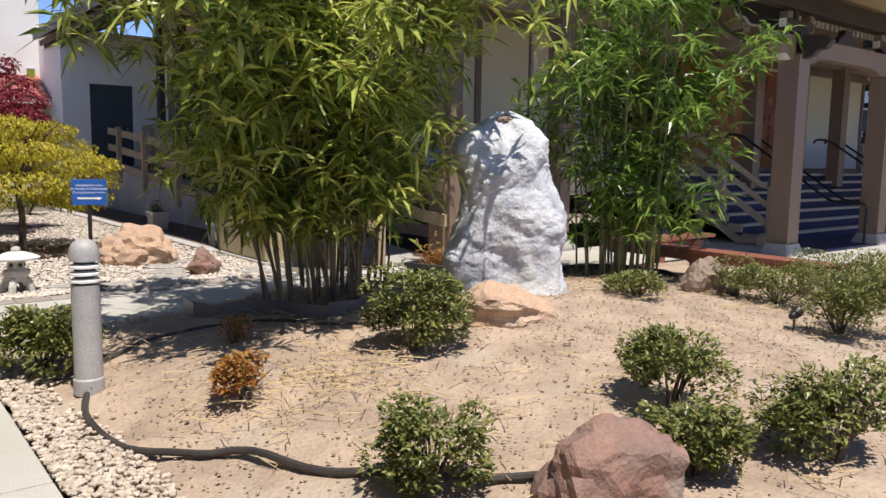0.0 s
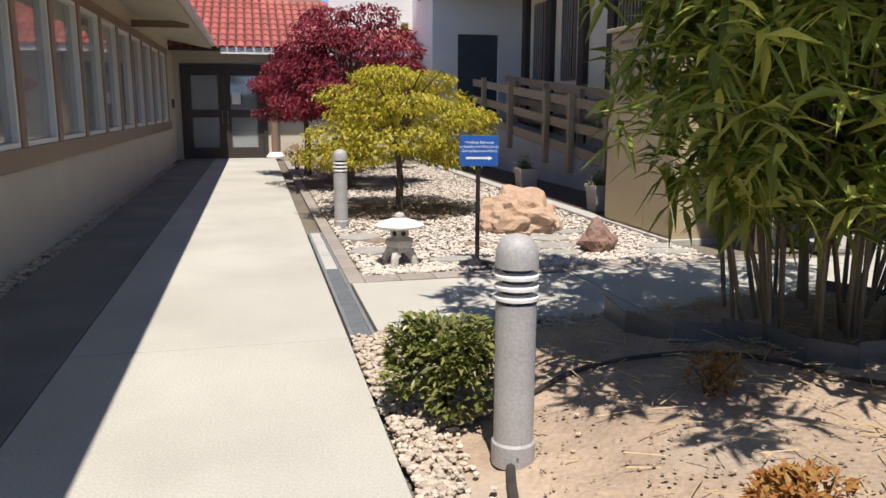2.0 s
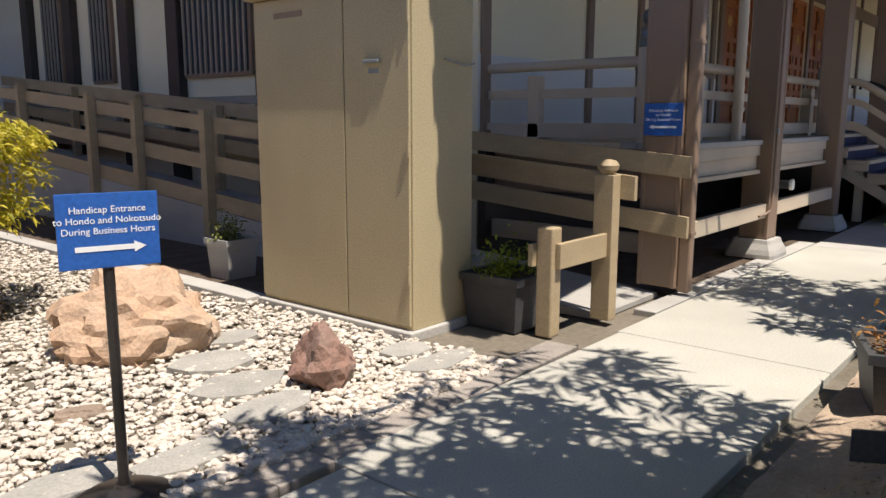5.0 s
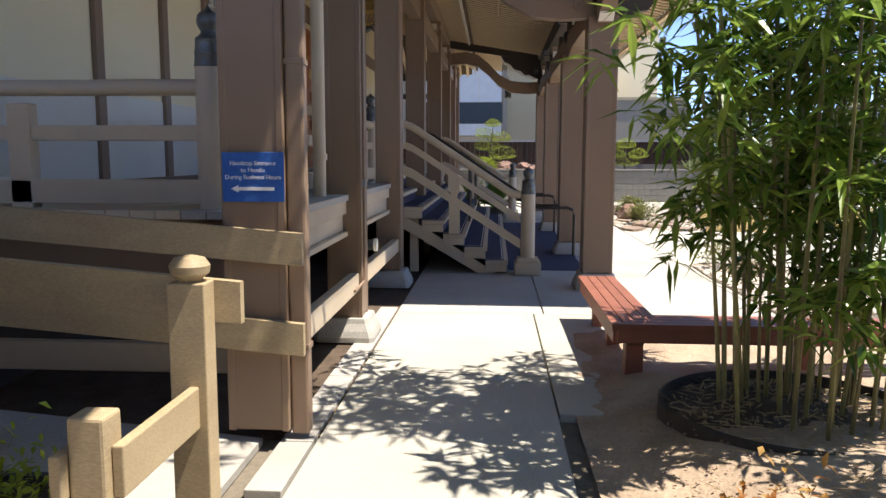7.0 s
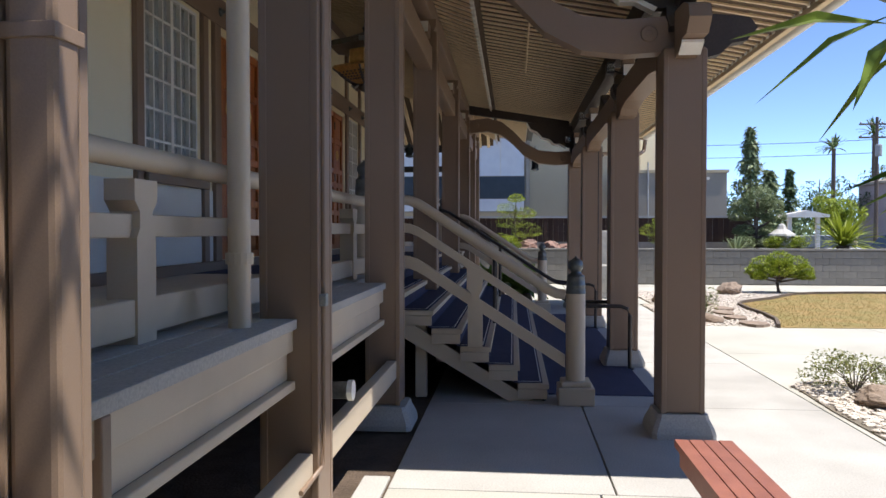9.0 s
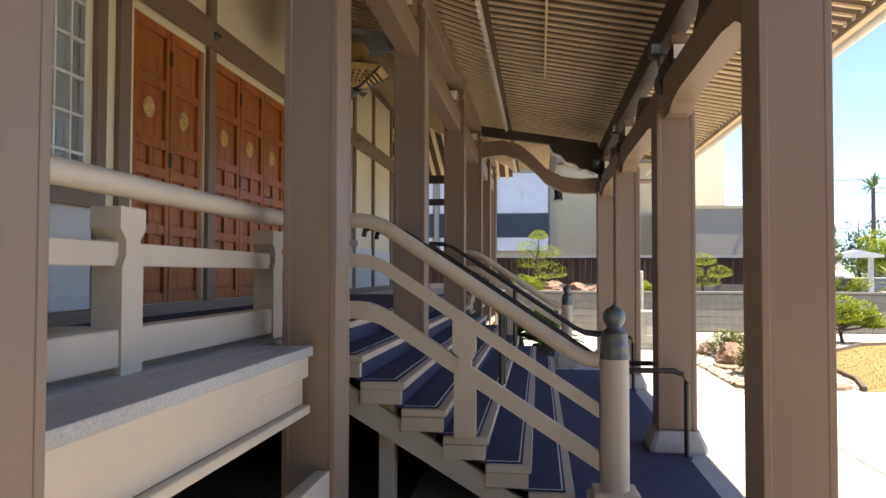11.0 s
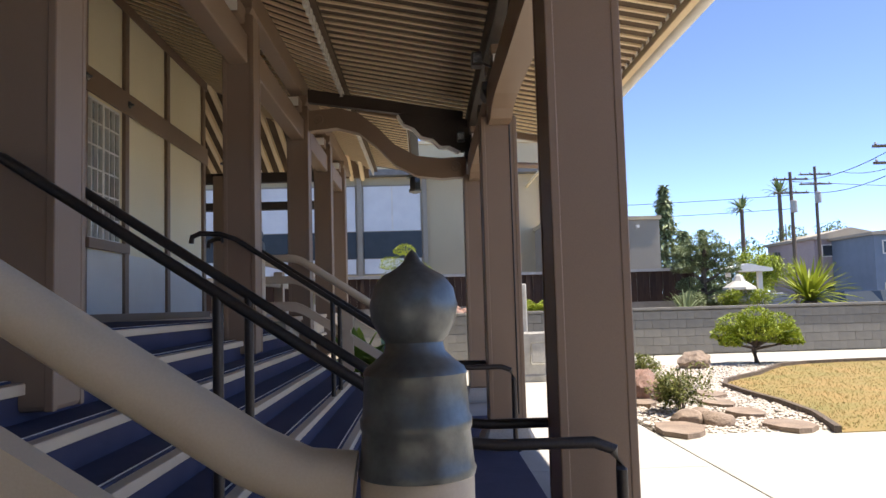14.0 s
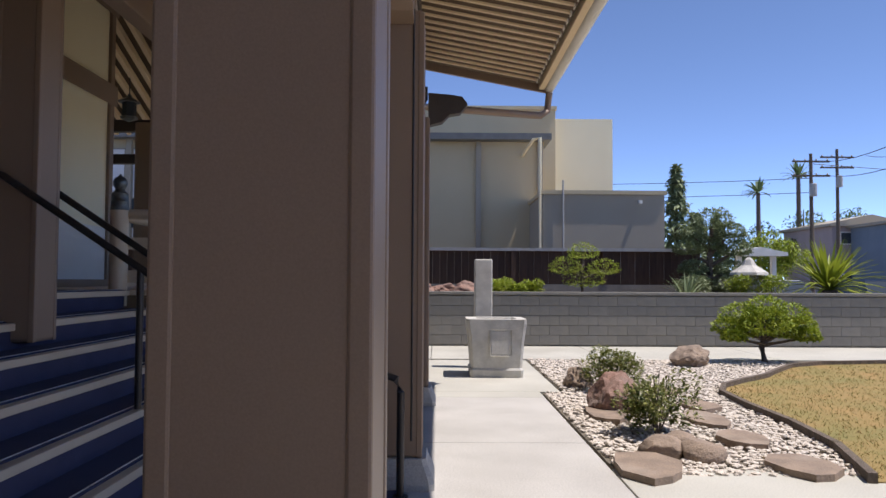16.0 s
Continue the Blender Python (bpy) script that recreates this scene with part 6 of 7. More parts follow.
# pierced pattern on the dish
bm = bmesh.new()
for k in range(6):
    a0 = k * math.pi / 3
    for i in range(4):
        for j in range(6):
            u, v = 0.18 + 0.2 * i, (j + 0.5) / 6
            if v * 6 < 6:
                p0 = Vector((math.cos(a0), math.sin(a0), 0)).lerp(Vector((math.cos(a0 + math.pi / 3), math.sin(a0 + math.pi / 3), 0)), v)
                r = 0.26 + (0.50 - 0.26) * u
                z = 3.90 + (4.05 - 3.90) * u
                bmesh.ops.create_icosphere(bm, subdivisions=1, radius=0.017, matrix=Matrix.Translation((p0.x * r, p0.y * r, z - 0.006)))
part("pierced_holes", bm, BRONZE, t, "dark pierced pattern")


def bell_lantern(x, y, z, label):
    t = thing("small_lantern", label, "lantern", x, y, z)
    part("hook", tube(bmesh.new(), [(0, 0, 0.3), (0, 0, 0.55)], 0.008, 6), BLACK_METAL, t)
    part("cap", lathe(bmesh.new(), [(0.02, 0.33), (0.04, 0.29), (0.14, 0.24), (0.15, 0.22)], 6), BRONZE, t)
    part("body", lathe(bmesh.new(), [(0.09, 0.22), (0.09, 0.03)], 6), DARK_GLASS, t, "dark glass body")
    part("foot", lathe(bmesh.new(), [(0.11, 0.03), (0.11, 0.0), (0.03, -0.03)], 6), BRONZE, t)


bell_lantern(23.6, 10.0, 3.45, "small iron lantern hanging under the veranda")
bell_lantern(22.9, 7.0, 3.05, "small green-bronze lantern hanging at the eave")
for x in FX[1:]:
    t = thing("flood_lamp", "small dark flood lamp on the front beam", "lamp", x - 0.3, FY + 0.2, 3.52, group="flood lamps")
    part("housing", bx(-0.07, 0.07, -0.05, 0.05, 0.0, 0.13, 0.012), BLACK_METAL, t)
    part("lens", bx(-0.072, -0.0705, -0.04, 0.04, 0.02, 0.11), GLASS, t)
    part("arm", tube(bmesh.new(), [(0, -0.02, 0.05), (0, -0.14, 0.0)], 0.012, 6), BLACK_METAL, t)
# conduits, pipes and the wall sign
t = thing("ceiling_conduit", "thin pale conduit across the rafters", "pipe", 0, 0, 0)
part("pipe", tube(bmesh.new(), [(10.4, 7.3, zfly(7.3) - 0.02), (18.0, 7.3, zfly(7.3) - 0.02)], 0.012, 8), RAFTER, t)
t = thing("pillar_conduit", "thin conduit running down a pillar", "pipe", 9.0, 8.42, 0)
part("pipe", tube(bmesh.new(), [(-0.10, 0, 4.0), (-0.10, 0, 0.62), (-0.13, 0, 0.5), (-0.2, 0.03, 0.46), (-0.4, 0.03, 0.46)], 0.012, 8), BROWN, t)
part("junction_box", bx(-0.125, -0.075, -0.02, 0.015, 1.28, 1.34, 0.004), STEEL, t)
t = thing("pillar_wire", "thin cable running down a front pillar", "cable", FX[2] - 0.16, FY - 0.10, 0)
part("cable", tube(bmesh.new(), [(-0.004, 0, 3.1), (-0.004, 0, 0.3)], 0.008, 6), BLACK_METAL, t)
t = thing("downpipe", "round brown downpipe rising from the deck", "pipe", 8.52, 8.7, DECK)
part("pipe", tube(bmesh.new(), [(0, 0, 0), (0, 0, 3.05)], 0.05, 14), TAN, t, "", True)
part("clamp", lathe(bmesh.new(), [(0.062, 0.28), (0.062, 0.33)], 14), TAN, t)
t = thing("corner_downpipe", "square brown downpipe beside the corner pillar", "pipe", 6.63, 8.385, 0)
part("pipe", bx(-0.04, 0.05, -0.05, 0.05, 0.03, 4.2, 0.015), BROWN, t)
for z in (0.5, 2.0, 3.5):
    part("strap", bx(-0.045, 0.055, -0.055, 0.055, z, z + 0.03, 0.002), BROWN, t)
t = thing("wall_sign", "blue notice sign fixed to the corner pillar", "sign", 6.532, 8.59, 1.423)
notice(t, 0.325, 0.255, -1, [("Handicap Entrance", 0.24), ("to Hondo", 0.10), ("During Business Hours", -0.04)], pose(0, 0, 0, 90, 0, -90))
# ---- east garden ----
setting("east_bed_floor", prism(bmesh.new(), [(18.75, 4.62), (22.7, 4.62), (22.7, 4.4), (26.55, 3.5), (26.55, -14), (18.75, -14)], -0.055, -0.012), EARTH, "earth under the white pebbles", "soil")


def lawn_edge():
    pts = [(18.62, 3.0), (19.6, 2.72), (20.6, 2.62), (21.6, 2.62), (22.5, 2.55), (23.1, 2.3), (23.55, 1.9), (24.1, 1.35), (24.8, 0.85), (25.4, 0.4), (25.8, -0.3), (26.0, -1.4), (26.1, -3.0), (26.1, -13.0)]
    return pts


LAWN = lawn_edge()
setting("lawn", prism(bmesh.new(), LAWN + [(18.9, -13.0)], -0.05, 0.01), LAWN_SOIL, "dry yellowed lawn with a curved edge", "lawn")
t = thing("lawn_edging", "weathered curved timber lawn edging", "edging", kind="structure")
for (x0, y0), (x1, y1) in zip(LAWN[:12], LAWN[1:13]):
    d = Vector((x1 - x0, y1 - y0, 0))
    bm = bmesh.new()
    bmesh.ops.create_cube(bm, size=1.0, matrix=Matrix.Translation(((x0 + x1) / 2, (y0 + y1) / 2, 0.02)) @ Matrix.Rotation(math.atan2(d.y, d.x), 4, "Z") @ Matrix.Diagonal((d.length + 0.02, 0.06, 0.1, 1)))
    part("edging_board", bm, BARK, t)


def inside(x, y, poly):
    c = False
    for (xa, ya), (xb, yb) in zip(poly, poly[1:] + poly[:1]):
        if (ya > y) != (yb > y) and x < (xb - xa) * (y - ya) / (yb - ya) + xa:
            c = not c
    return c


POLY = LAWN + [(18.9, -13.0)]
g = np.random.default_rng(77)
verts, faces = [], []
count = 0
while count < 26000:
    x, y = g.uniform(18.7, 26.1), 3.0 - 12.0 * g.uniform() ** 1.5
    if not inside(x, y, POLY):
        continue
    a, h = g.uniform(0, 6.3), g.uniform(0.012, 0.03)
    b = len(verts)
    verts += [(x - 0.006 * math.cos(a), y - 0.006 * math.sin(a), 0.005), (x + 0.006 * math.cos(a), y + 0.006 * math.sin(a), 0.005), (x + g.normal(0, 0.02), y + g.normal(0, 0.02), 0.01 + h)]
    faces.append([b, b + 1, b + 2])
    count += 1
tagged(new("lawn_grass", raw_mesh("lawn_grass", verts, faces, GRASS_DRY)), "dry yellow and green grass blades", "grass", kind="stuff")
rng = np.random.default_rng(9)
scatter_stones("east_pebbles", spots(13000, 18.8, 26.5, 0.2, 4.6, lambda x, y: rng.uniform(-0.01, 0.015), keep=lambda x, y: not inside(x, y, POLY) and not (x > 22.7 and y > 4.35)), 0.027, 0.5, PEBBLE_WHITE, "white pebbles between path and lawn", "gravel", 16)
for k, (x, y, a, b) in enumerate(((18.95, 4.4, 0.42, 0.24), (18.98, 3.3, 0.34, 0.22), (19.9, 3.35, 0.32, 0.18), (20.75, 3.36, 0.42, 0.2), (21.55, 3.14, 0.35, 0.18), (21.0, 4.25, 0.42, 0.2), (22.6, 3.2, 0.3, 0.15))):
    gg = random.Random(90 + k)
    pts = [(x + a * math.cos(q) * gg.uniform(0.8, 1.15), y + b * math.sin(q) * gg.uniform(0.8, 1.15)) for q in np.linspace(0, 2 * math.pi, 10)[:-1]]
    solid("flagstone", prism(bmesh.new(), pts, -0.02, 0.05), BROWN_ROCK, "flat brown stepping stone on white pebbles", "stepping stone", "flagstones")
rock("boulder", "rounded brown boulder by the lawn edge", 25.7, 1.87, 0.0, (0.42, 0.36, 0.34), BROWN_ROCK, 71)
rock("boulder", "angular reddish boulder between shrubs", 21.4, 4.05, 0.0, (0.26, 0.3, 0.42), RED_ROCK, 72, 30)
rock("boulder", "rounded brown stone beside the basin path", 23.15, 4.12, 0.0, (0.2, 0.18, 0.26), BROWN_ROCK, 73)
for k, (x, y, r) in enumerate(((19.42, 4.16, 0.19), (19.3, 3.9, 0.19), (19.68, 3.96, 0.17))):
    rock("stone", "rounded brown stone in a small pile", x, y, 0.0, (r, r * 0.95, r * 0.85), BROWN_ROCK, 80 + k, rough=0.08, group="stone pile", crag=0.3)
shrub(20.2, 3.98, 0.34, 0.6, n=1300, seed=81, z=0.0, leaf=0.06, label="glossy green shrub among white pebbles")
shrub(22.75, 3.8, 0.4, 0.55, n=1300, seed=82, z=0.0, leaf=0.06, label="glossy green shrub among white pebbles")
shrub(13.4, 4.0, 0.5, 0.42, n=800, seed=83, z=0.0, leaf=0.05, label="sparse dry shrub by the forecourt")
rock("boulder", "low brown rock beside a shrub", 12.75, 4.05, 0.0, (0.34, 0.26, 0.18), BROWN_ROCK, 84)

# pebble island beside the forecourt
setting("island_bed", prism(bmesh.new(), [(9.5, 4.56), (12.4, 4.6), (13.4, 4.56), (13.85, 4.3), (13.9, 3.7), (13.5, 3.2), (12.6, 2.9), (9.5, 2.8)], 0.002, 0.012), EARTH, "earth of the pebble island beside the forecourt", "soil")
scatter_stones("island_pebbles", spots(4200, 10.2, 13.85, 3.0, 4.56, lambda x, y: 0.012 + rng.uniform(0, 0.012), keep=lambda x, y: x + 0.6 * abs(y - 4.0) < 13.95), 0.027, 0.5, PEBBLE_WHITE, "white pebbles round a sparse shrub", "gravel", 17)

# stone water basin and stele
t = thing("stone_basin", "rough-hewn pale stone water basin", "basin", 24.4, 5.07, 0.0)
bm = bmesh.new()
rings = []
for r, z in ((0.36, 0.0), (0.37, 0.1), (0.35, 0.13), (0.38, 0.5), (0.41, 0.74), (0.41, 0.8), (0.28, 0.8), (0.24, 0.66)):
    rings.append([bm.verts.new((sx * r * (1 + 0.03 * math.sin(9 * z + i)), sy * r, z)) for i, (sx, sy) in enumerate(((-1, -0.9), (-0.9, -1), (0, -1.02), (0.9, -1), (1, -0.9), (1.02, 0), (1, 0.9), (0.9, 1), (0, 1.02), (-0.9, 1), (-1, 0.9), (-1.02, 0)))])
for a, b in zip(rings, rings[1:]):
    for i in range(12):
        bm.faces.new((a[i], a[(i + 1) % 12], b[(i + 1) % 12], b[i]))
bm.faces.new(rings[-1])
bm.faces.new(rings[0])
part("body", bm, GRANITE, t)
part("carved_panel", bx(-0.405, -0.385, -0.2, 0.1, 0.3, 0.66, 0.03), GRANITE, t, "raised carved panel")
solid("stone_stele", bx(25.2, 25.45, 5.05, 5.32, 0.0, 1.66, 0.02), GRANITE, "slender pale granite stele", "monument")

# block wall, course by course
t = thing("block_wall", "low grey concrete block wall", "wall", kind="structure")
part("core", bx(29.2, 29.36, -4.6, 13.8, -0.05, 1.05), BLOCK, t)
part("cap_course", bx(29.13, 29.42, -4.64, 13.85, 1.05, 1.11, 0.006), BLOCK, t)
BL = mesh_of("block", bx(0, 0.045, 0, 0.396, 0, 0.192, 0.003), BLOCK)
for r in range(5):
    for k in range(45):
        o = new("block", BL)
        o.parent, o.matrix_local = t, pose(29.16, -4.6 + 0.4 * k + (0.2 if r % 2 else 0.0), 0.03 + 0.2 * r)
setting("raised_bed", bx(29.36, 33.4, -4.6, 13.8, -0.05, 0.99), MULCH, "raised planting bed behind the block wall", "soil")

# small pine on the lawn
def cloud_tree(x, y, z, pads, mat, label, seed, trunk=0.05, leaf=0.06, n=500, name="pine_tree"):
    t = thing(name, label, "tree", x, y, z)
    gg = np.random.default_rng(seed)
    b = bmesh.new()
    top = max(p[2] for p in pads)
    tube(b, [(0, 0, -0.02), (0.06, 0.03, top * 0.3), (-0.04, 0.05, top * 0.6), (0.02, 0, top * 0.95)], [trunk * 1.3, trunk, trunk * 0.8, trunk * 0.3], 8)
    for px, py, pz, r in pads:
        tube(b, [(0, 0, pz * 0.7), (px * 0.6, py * 0.6, pz * 0.88), (px, py, pz)], [trunk * 0.6, trunk * 0.4, 0.01], 5)
    part("trunk", b, BARK, t, "", True)
    for px, py, pz, r in pads:
        pts = []
        for _ in range(n):
            v = gg.normal(0, 1, 3)
            v *= gg.uniform(0.75, 1.0) / np.linalg.norm(v)
            pts.append((px + v[0] * r, py + v[1] * r, pz + (v[2] * 0.75 if v[2] > 0 else v[2] * 0.3) * r))
        leaves("foliage_pad", pts, mat, t, leaf, leaf * 0.45, -0.6, seed, radial=(px, py))
    return t


cloud_tree(26.2, 0.45, 0.0, [(0, 0.0, 0.84, 0.36), (0.1, 0.36, 0.72, 0.36), (-0.1, -0.36, 0.72, 0.36), (0.3, -0.1, 0.66, 0.36), (-0.3, 0.1, 0.6, 0.4), (0.1, -0.62, 0.56, 0.28), (0.0, 0.6, 0.54, 0.28), (0.0, 0.3, 0.5, 0.3), (0.0, -0.3, 0.48, 0.32), (-0.2, -0.6, 0.42, 0.22), (-0.2, 0.6, 0.42, 0.2)], PINE_LEAF, "small clipped bright-green pine beside the lawn", 101, n=900, leaf=0.075)
cloud_tree(31.9, -0.72, 0.98, [(0, -0.05, 1.78, 0.5), (0.1, 0.42, 1.48, 0.36), (-0.1, -0.42, 1.5, 0.38), (0, 0.55, 1.1, 0.36), (-0.1, -0.55, 1.08, 0.38), (0.1, 0.0, 1.2, 0.36), (0, 0.45, 0.62, 0.34), (0.1, -0.45, 0.6, 0.4), (-0.3, 0.5, 0.25, 0.38), (-0.3, -0.35, 0.2, 0.42)], DARK_PINE, "dark layered cloud-pruned pine", 102, 0.09, 0.09, 1100)
cloud_tree(30.5, 2.64, 0.98, [(0, 0, 0.95, 0.36), (0, 0.4, 0.62, 0.38), (0, -0.45, 0.6, 0.36), (0, 0.0, 0.35, 0.5)], LIME_LEAF, "lime-green layered clipped shrub", 103, 0.04, 0.06, 600, "cloud_shrub")
cloud_tree(30.8, 7.4, 0.98, [(0, 0, 1.7, 0.28), (0, 0.3, 1.35, 0.36), (0, -0.3, 1.2, 0.38), (0, 0.2, 0.9, 0.5), (0, -0.35, 0.6, 0.52)], LIME_LEAF, "pale yellow-green layered conifer", 104, 0.04, 0.06, 600, "cloud_shrub")
for k, (x, y, r, mat) in enumerate(((30.3, 4.7, 0.3, LIME_LEAF), (30.2, 4.2, 0.28, LIME_LEAF), (30.6, 4.45, 0.34, LIME_LEAF), (30.4, 3.8, 0.3, LIME_LEAF), (30.3, 9.6, 0.6, LIME_LEAF), (30.3, 7.6, 0.5, LIME_LEAF), (30.4, -0.75, 0.42, PINE_LEAF), (30.4, -1.5, 0.42, PINE_LEAF), (31.2, 0.0, 0.4, DARK_PINE))):
    shrub(x, y, r, r * 1.25, mat, 900, 110 + k, "rounded clipped shrub in the raised bed", 0.07, 0.97, "clipped shrubs")
for k, (x, y, r) in enumerate(((30.2, 6.3, 0.4), (30.4, 5.8, 0.34), (30.2, 5.3, 0.36), (30.5, 7.0, 0.4))):
    rock("boulder", "reddish garden boulder in the raised bed", x, y, 0.98, (r, r, r * 0.9), RED_ROCK, 120 + k, group="bed boulders")
# agave-like strap leaves and cycad
def rosette(name, x, y, z, n, length, width, mat, label, seed, trunk=0.0, lift=0.7):
    t = thing(name, label, "plant", x, y, z)
    gg = np.random.default_rng(seed)
    if trunk:
        part("trunk", lathe(bmesh.new(), [(0.2, 0), (0.24, trunk * 0.5), (0.2, trunk)], 12), BARK, t)
    for k in range(n):
        a, e = gg.uniform(0, 6.3), gg.uniform(0.1, 1.35)
        p, q = [], []
        for s in np.linspace(0, 1, 6):
            r = length * s * math.cos(e) + 0.02
            zz = trunk + length * s * math.sin(e) - 0.55 * lift * length * s * s * math.cos(e)
            w = width * (0.35 + 1.3 * s * (1 - s) * 2) * (1 - s ** 4)
            for sg, lst in ((-1, p), (1, q)):
                lst.append((r * math.cos(a) - sg * w * math.sin(a), r * math.sin(a) + sg * w * math.cos(a), zz + 0.3 * w))
        verts = p + q + [((u[0] + v[0]) / 2, (u[1] + v[1]) / 2, (u[2] + v[2]) / 2 - 0.2 * width) for u, v in zip(p, q)]
        faces = []
        for i in range(5):
            faces += [[i, i + 1, 13 + i, 12 + i], [12 + i, 13 + i, 7 + i, 6 + i]]
        o = new("frond", raw_mesh("frond", verts, faces, mat))
        o.parent = t
    return t


rosette("cycad", 31.6, -3.4, 0.4, 110, 1.45, 0.045, LIME_LEAF, "large green cycad with arching fronds", 131, 0.75)
rosette("strap_plant", 30.3, 0.4, 0.9, 40, 0.8, 0.03, DARK_PINE, "dark green strap-leaved clump", 132)
rosette("broadleaf_plant", 22.35, 7.3, 0.0, 46, 0.85, 0.13, BAMBOO_LEAF_DARK, "dark green broad-leaved plant beside the stairs", 133, 0.25)
rosette("broadleaf_plant", 22.6, 7.9, 0.0, 40, 0.8, 0.13, BAMBOO_LEAF_DARK, "dark green broad-leaved plant beside the stairs", 134, 0.35)
# stone lantern far off
t = thing("stone_lantern", "tall weathered granite lantern in the raised bed", "lantern", 30.6, -1.1, 0.97)
part("base", lathe(bmesh.new(), [(0.36, 0.0), (0.36, 0.12), (0.26, 0.18), (0.3, 0.22), (0.3, 0.3)], 6), GRANITE, t)
part("light_box", lathe(bmesh.new(), [(0.17, 0.3), (0.17, 0.52)], 6), GRANITE, t)
part("roof", lathe(bmesh.new(), [(0.42, 0.52), (0.4, 0.58), (0.16, 0.74), (0.1, 0.86), (0.03, 0.92)], 6), GRANITE, t)
t = thing("garden_gate", "white timber garden gateway with small roof", "gate", 40.0, -5.2, 0.0)
for y in (-0.6, 0.6):
    part("post", bx(-0.08, 0.08, y - 0.08, y + 0.08, 0.0, 2.3), WHITE_PAINT, t)
part("roof", prism(bmesh.new(), [(-0.95, 2.25), (0.95, 2.25), (0.95, 2.36), (0.0, 2.55), (-0.95, 2.36)], -0.4, 0.4, "x"), WHITE_PAINT, t)

# dark board fence
t = thing("board_fence", "dark weathered board fence with pale cap", "fence", 33.5, 0.0, 0.0)
BD = mesh_of("board", bx(0, 0.025, 0, 0.185, 0.55, 2.12), FENCE_WOOD)
for k in range(100):
    o = new("board", BD)
    o.parent, o.matrix_local = t, pose(0.02 * (k % 2), -1.0 + 0.19 * k, 0)
part("cap", bx(-0.08, 0.14, -1.1, 18.2, 2.12, 2.2), GREY_METAL, t, "pale cap board")
part("plinth", bx(-0.05, 0.1, -1.0, 18.1, 0.0, 1.25), BLOCK, t, "grey block plinth")
for k in range(8):
    part("post", bx(-0.07, 0.0, -0.95 + 2.4 * k, -0.83 + 2.4 * k, 1.25, 2.12), FENCE_WOOD, t)

# two-storey building with a band of windows
t = thing("office_building", "beige two-storey building with blinds in windows", "building", 40.0, 0.0, 0.0)
part("wall", bx(0.0, 12.0, 2.2, 34.0, 0.0, 6.2), BEIGE, t)
part("roof", bx(-0.5, 12.4, 2.0, 34.4, 6.2, 6.42), ROOF_GREY, t, "flat dark-edged roof")
for y in (2.25, 4.4, 6.75):
    part("pier", bx(-0.12, 0.0, y, y + 0.18, 0.0, 6.2), TAUPE, t)
for k in range(11):
    y = 6.95 + 2.45 * k
    w = part("window", bx(-0.06, -0.01, y, y + 2.25, 2.5, 5.9), TAUPE, t)
    part("pane", bx(-0.075, -0.062, y + 0.06, y + 2.19, 4.15, 5.84), BLIND, w, "white drawn blind")
    part("pane", bx(-0.075, -0.062, y + 0.06, y + 2.19, 2.55, 3.1), BLIND, w, "white drawn blind")
    part("spandrel", bx(-0.085, -0.062, y + 0.03, y + 2.22, 3.12, 4.12), BAND, w, "dark spandrel panel")
    part("mullion", bx(-0.095, -0.076, y + 1.09, y + 1.15, 4.15, 5.84), WHITE_PAINT, w)
    part("pier", bx(-0.16, -0.01, y + 2.25, y + 2.43, 0.0, 6.2), TAUPE, t)
t = thing("office_annex", "taupe single-storey flat-roofed annex", "building", 36.6, 0.35, 0.0)
part("wall", bx(0.0, 8.0, -1.35, 2.35, 0.0, 3.98), TAUPE, t)
part("parapet", bx(-0.06, 8.0, -1.42, 2.4, 3.98, 4.1), BEIGE, t)
part("wall_pipe", tube(bmesh.new(), [(-0.06, 2.45, 0.3), (-0.06, 2.45, 5.7), (0.4, 2.6, 5.72), (3.5, 2.6, 5.72)], 0.05, 8), PLASTER, t, "pale pipe")
part("wall_pipe", tube(bmesh.new(), [(-0.08, 1.75, 0.3), (-0.08, 1.75, 4.4)], 0.03, 8), GREY_METAL, t)
part("lamp", bx(-0.12, 0.0, -0.65, -0.55, 3.7, 3.8), WHITE_PAINT, t)
t = thing("office_tower", "tall windowless beige stair tower", "building", 46.0, 0.62, 0.0)
part("wall", bx(0.0, 10.0, 0.25, 9.0, 0.0, 8.7), BEIGE, t)
part("wall", bx(0.4, 9.0, -2.3, 0.25, 0.0, 8.4), PLASTER, t, "pale cream wall")
part("parapet", bx(-0.1, 10.1, 0.2, 9.1, 8.7, 8.85), BEIGE, t)


# street: houses, cars, poles, trees
setting("street", bx(37.0, 60.0, -80, -3.0, -0.055, -0.03), ASPHALT, "asphalt street and car park", "road")


def house(x, y, w, d, h, wall, label):
    t = thing("house", label, "house", x, y, 0.0)
    part("wall", bx(0, d, -w, 0, 0, h), wall, t)
    part("roof", prism(bmesh.new(), [(0.4, h), (-w - 0.4, h), (-w - 0.4, h + 0.25), (-w / 2, h + 1.1), (0.4, h + 0.25)], -0.4, d + 0.4, "x"), TAUPE, t)
    for z in (1.0, h - 1.7):
        for k in range(int(w / 3)):
            win = part("window", bx(-0.05, 0.0, -k * 3 - 2.3, -k * 3 - 0.7, z, z + 1.2), WHITE_PAINT, t)
            part("pane", bx(-0.06, -0.052, -k * 3 - 2.2, -k * 3 - 0.8, z + 0.1, z + 1.1), DARK_GLASS, win)
    return t


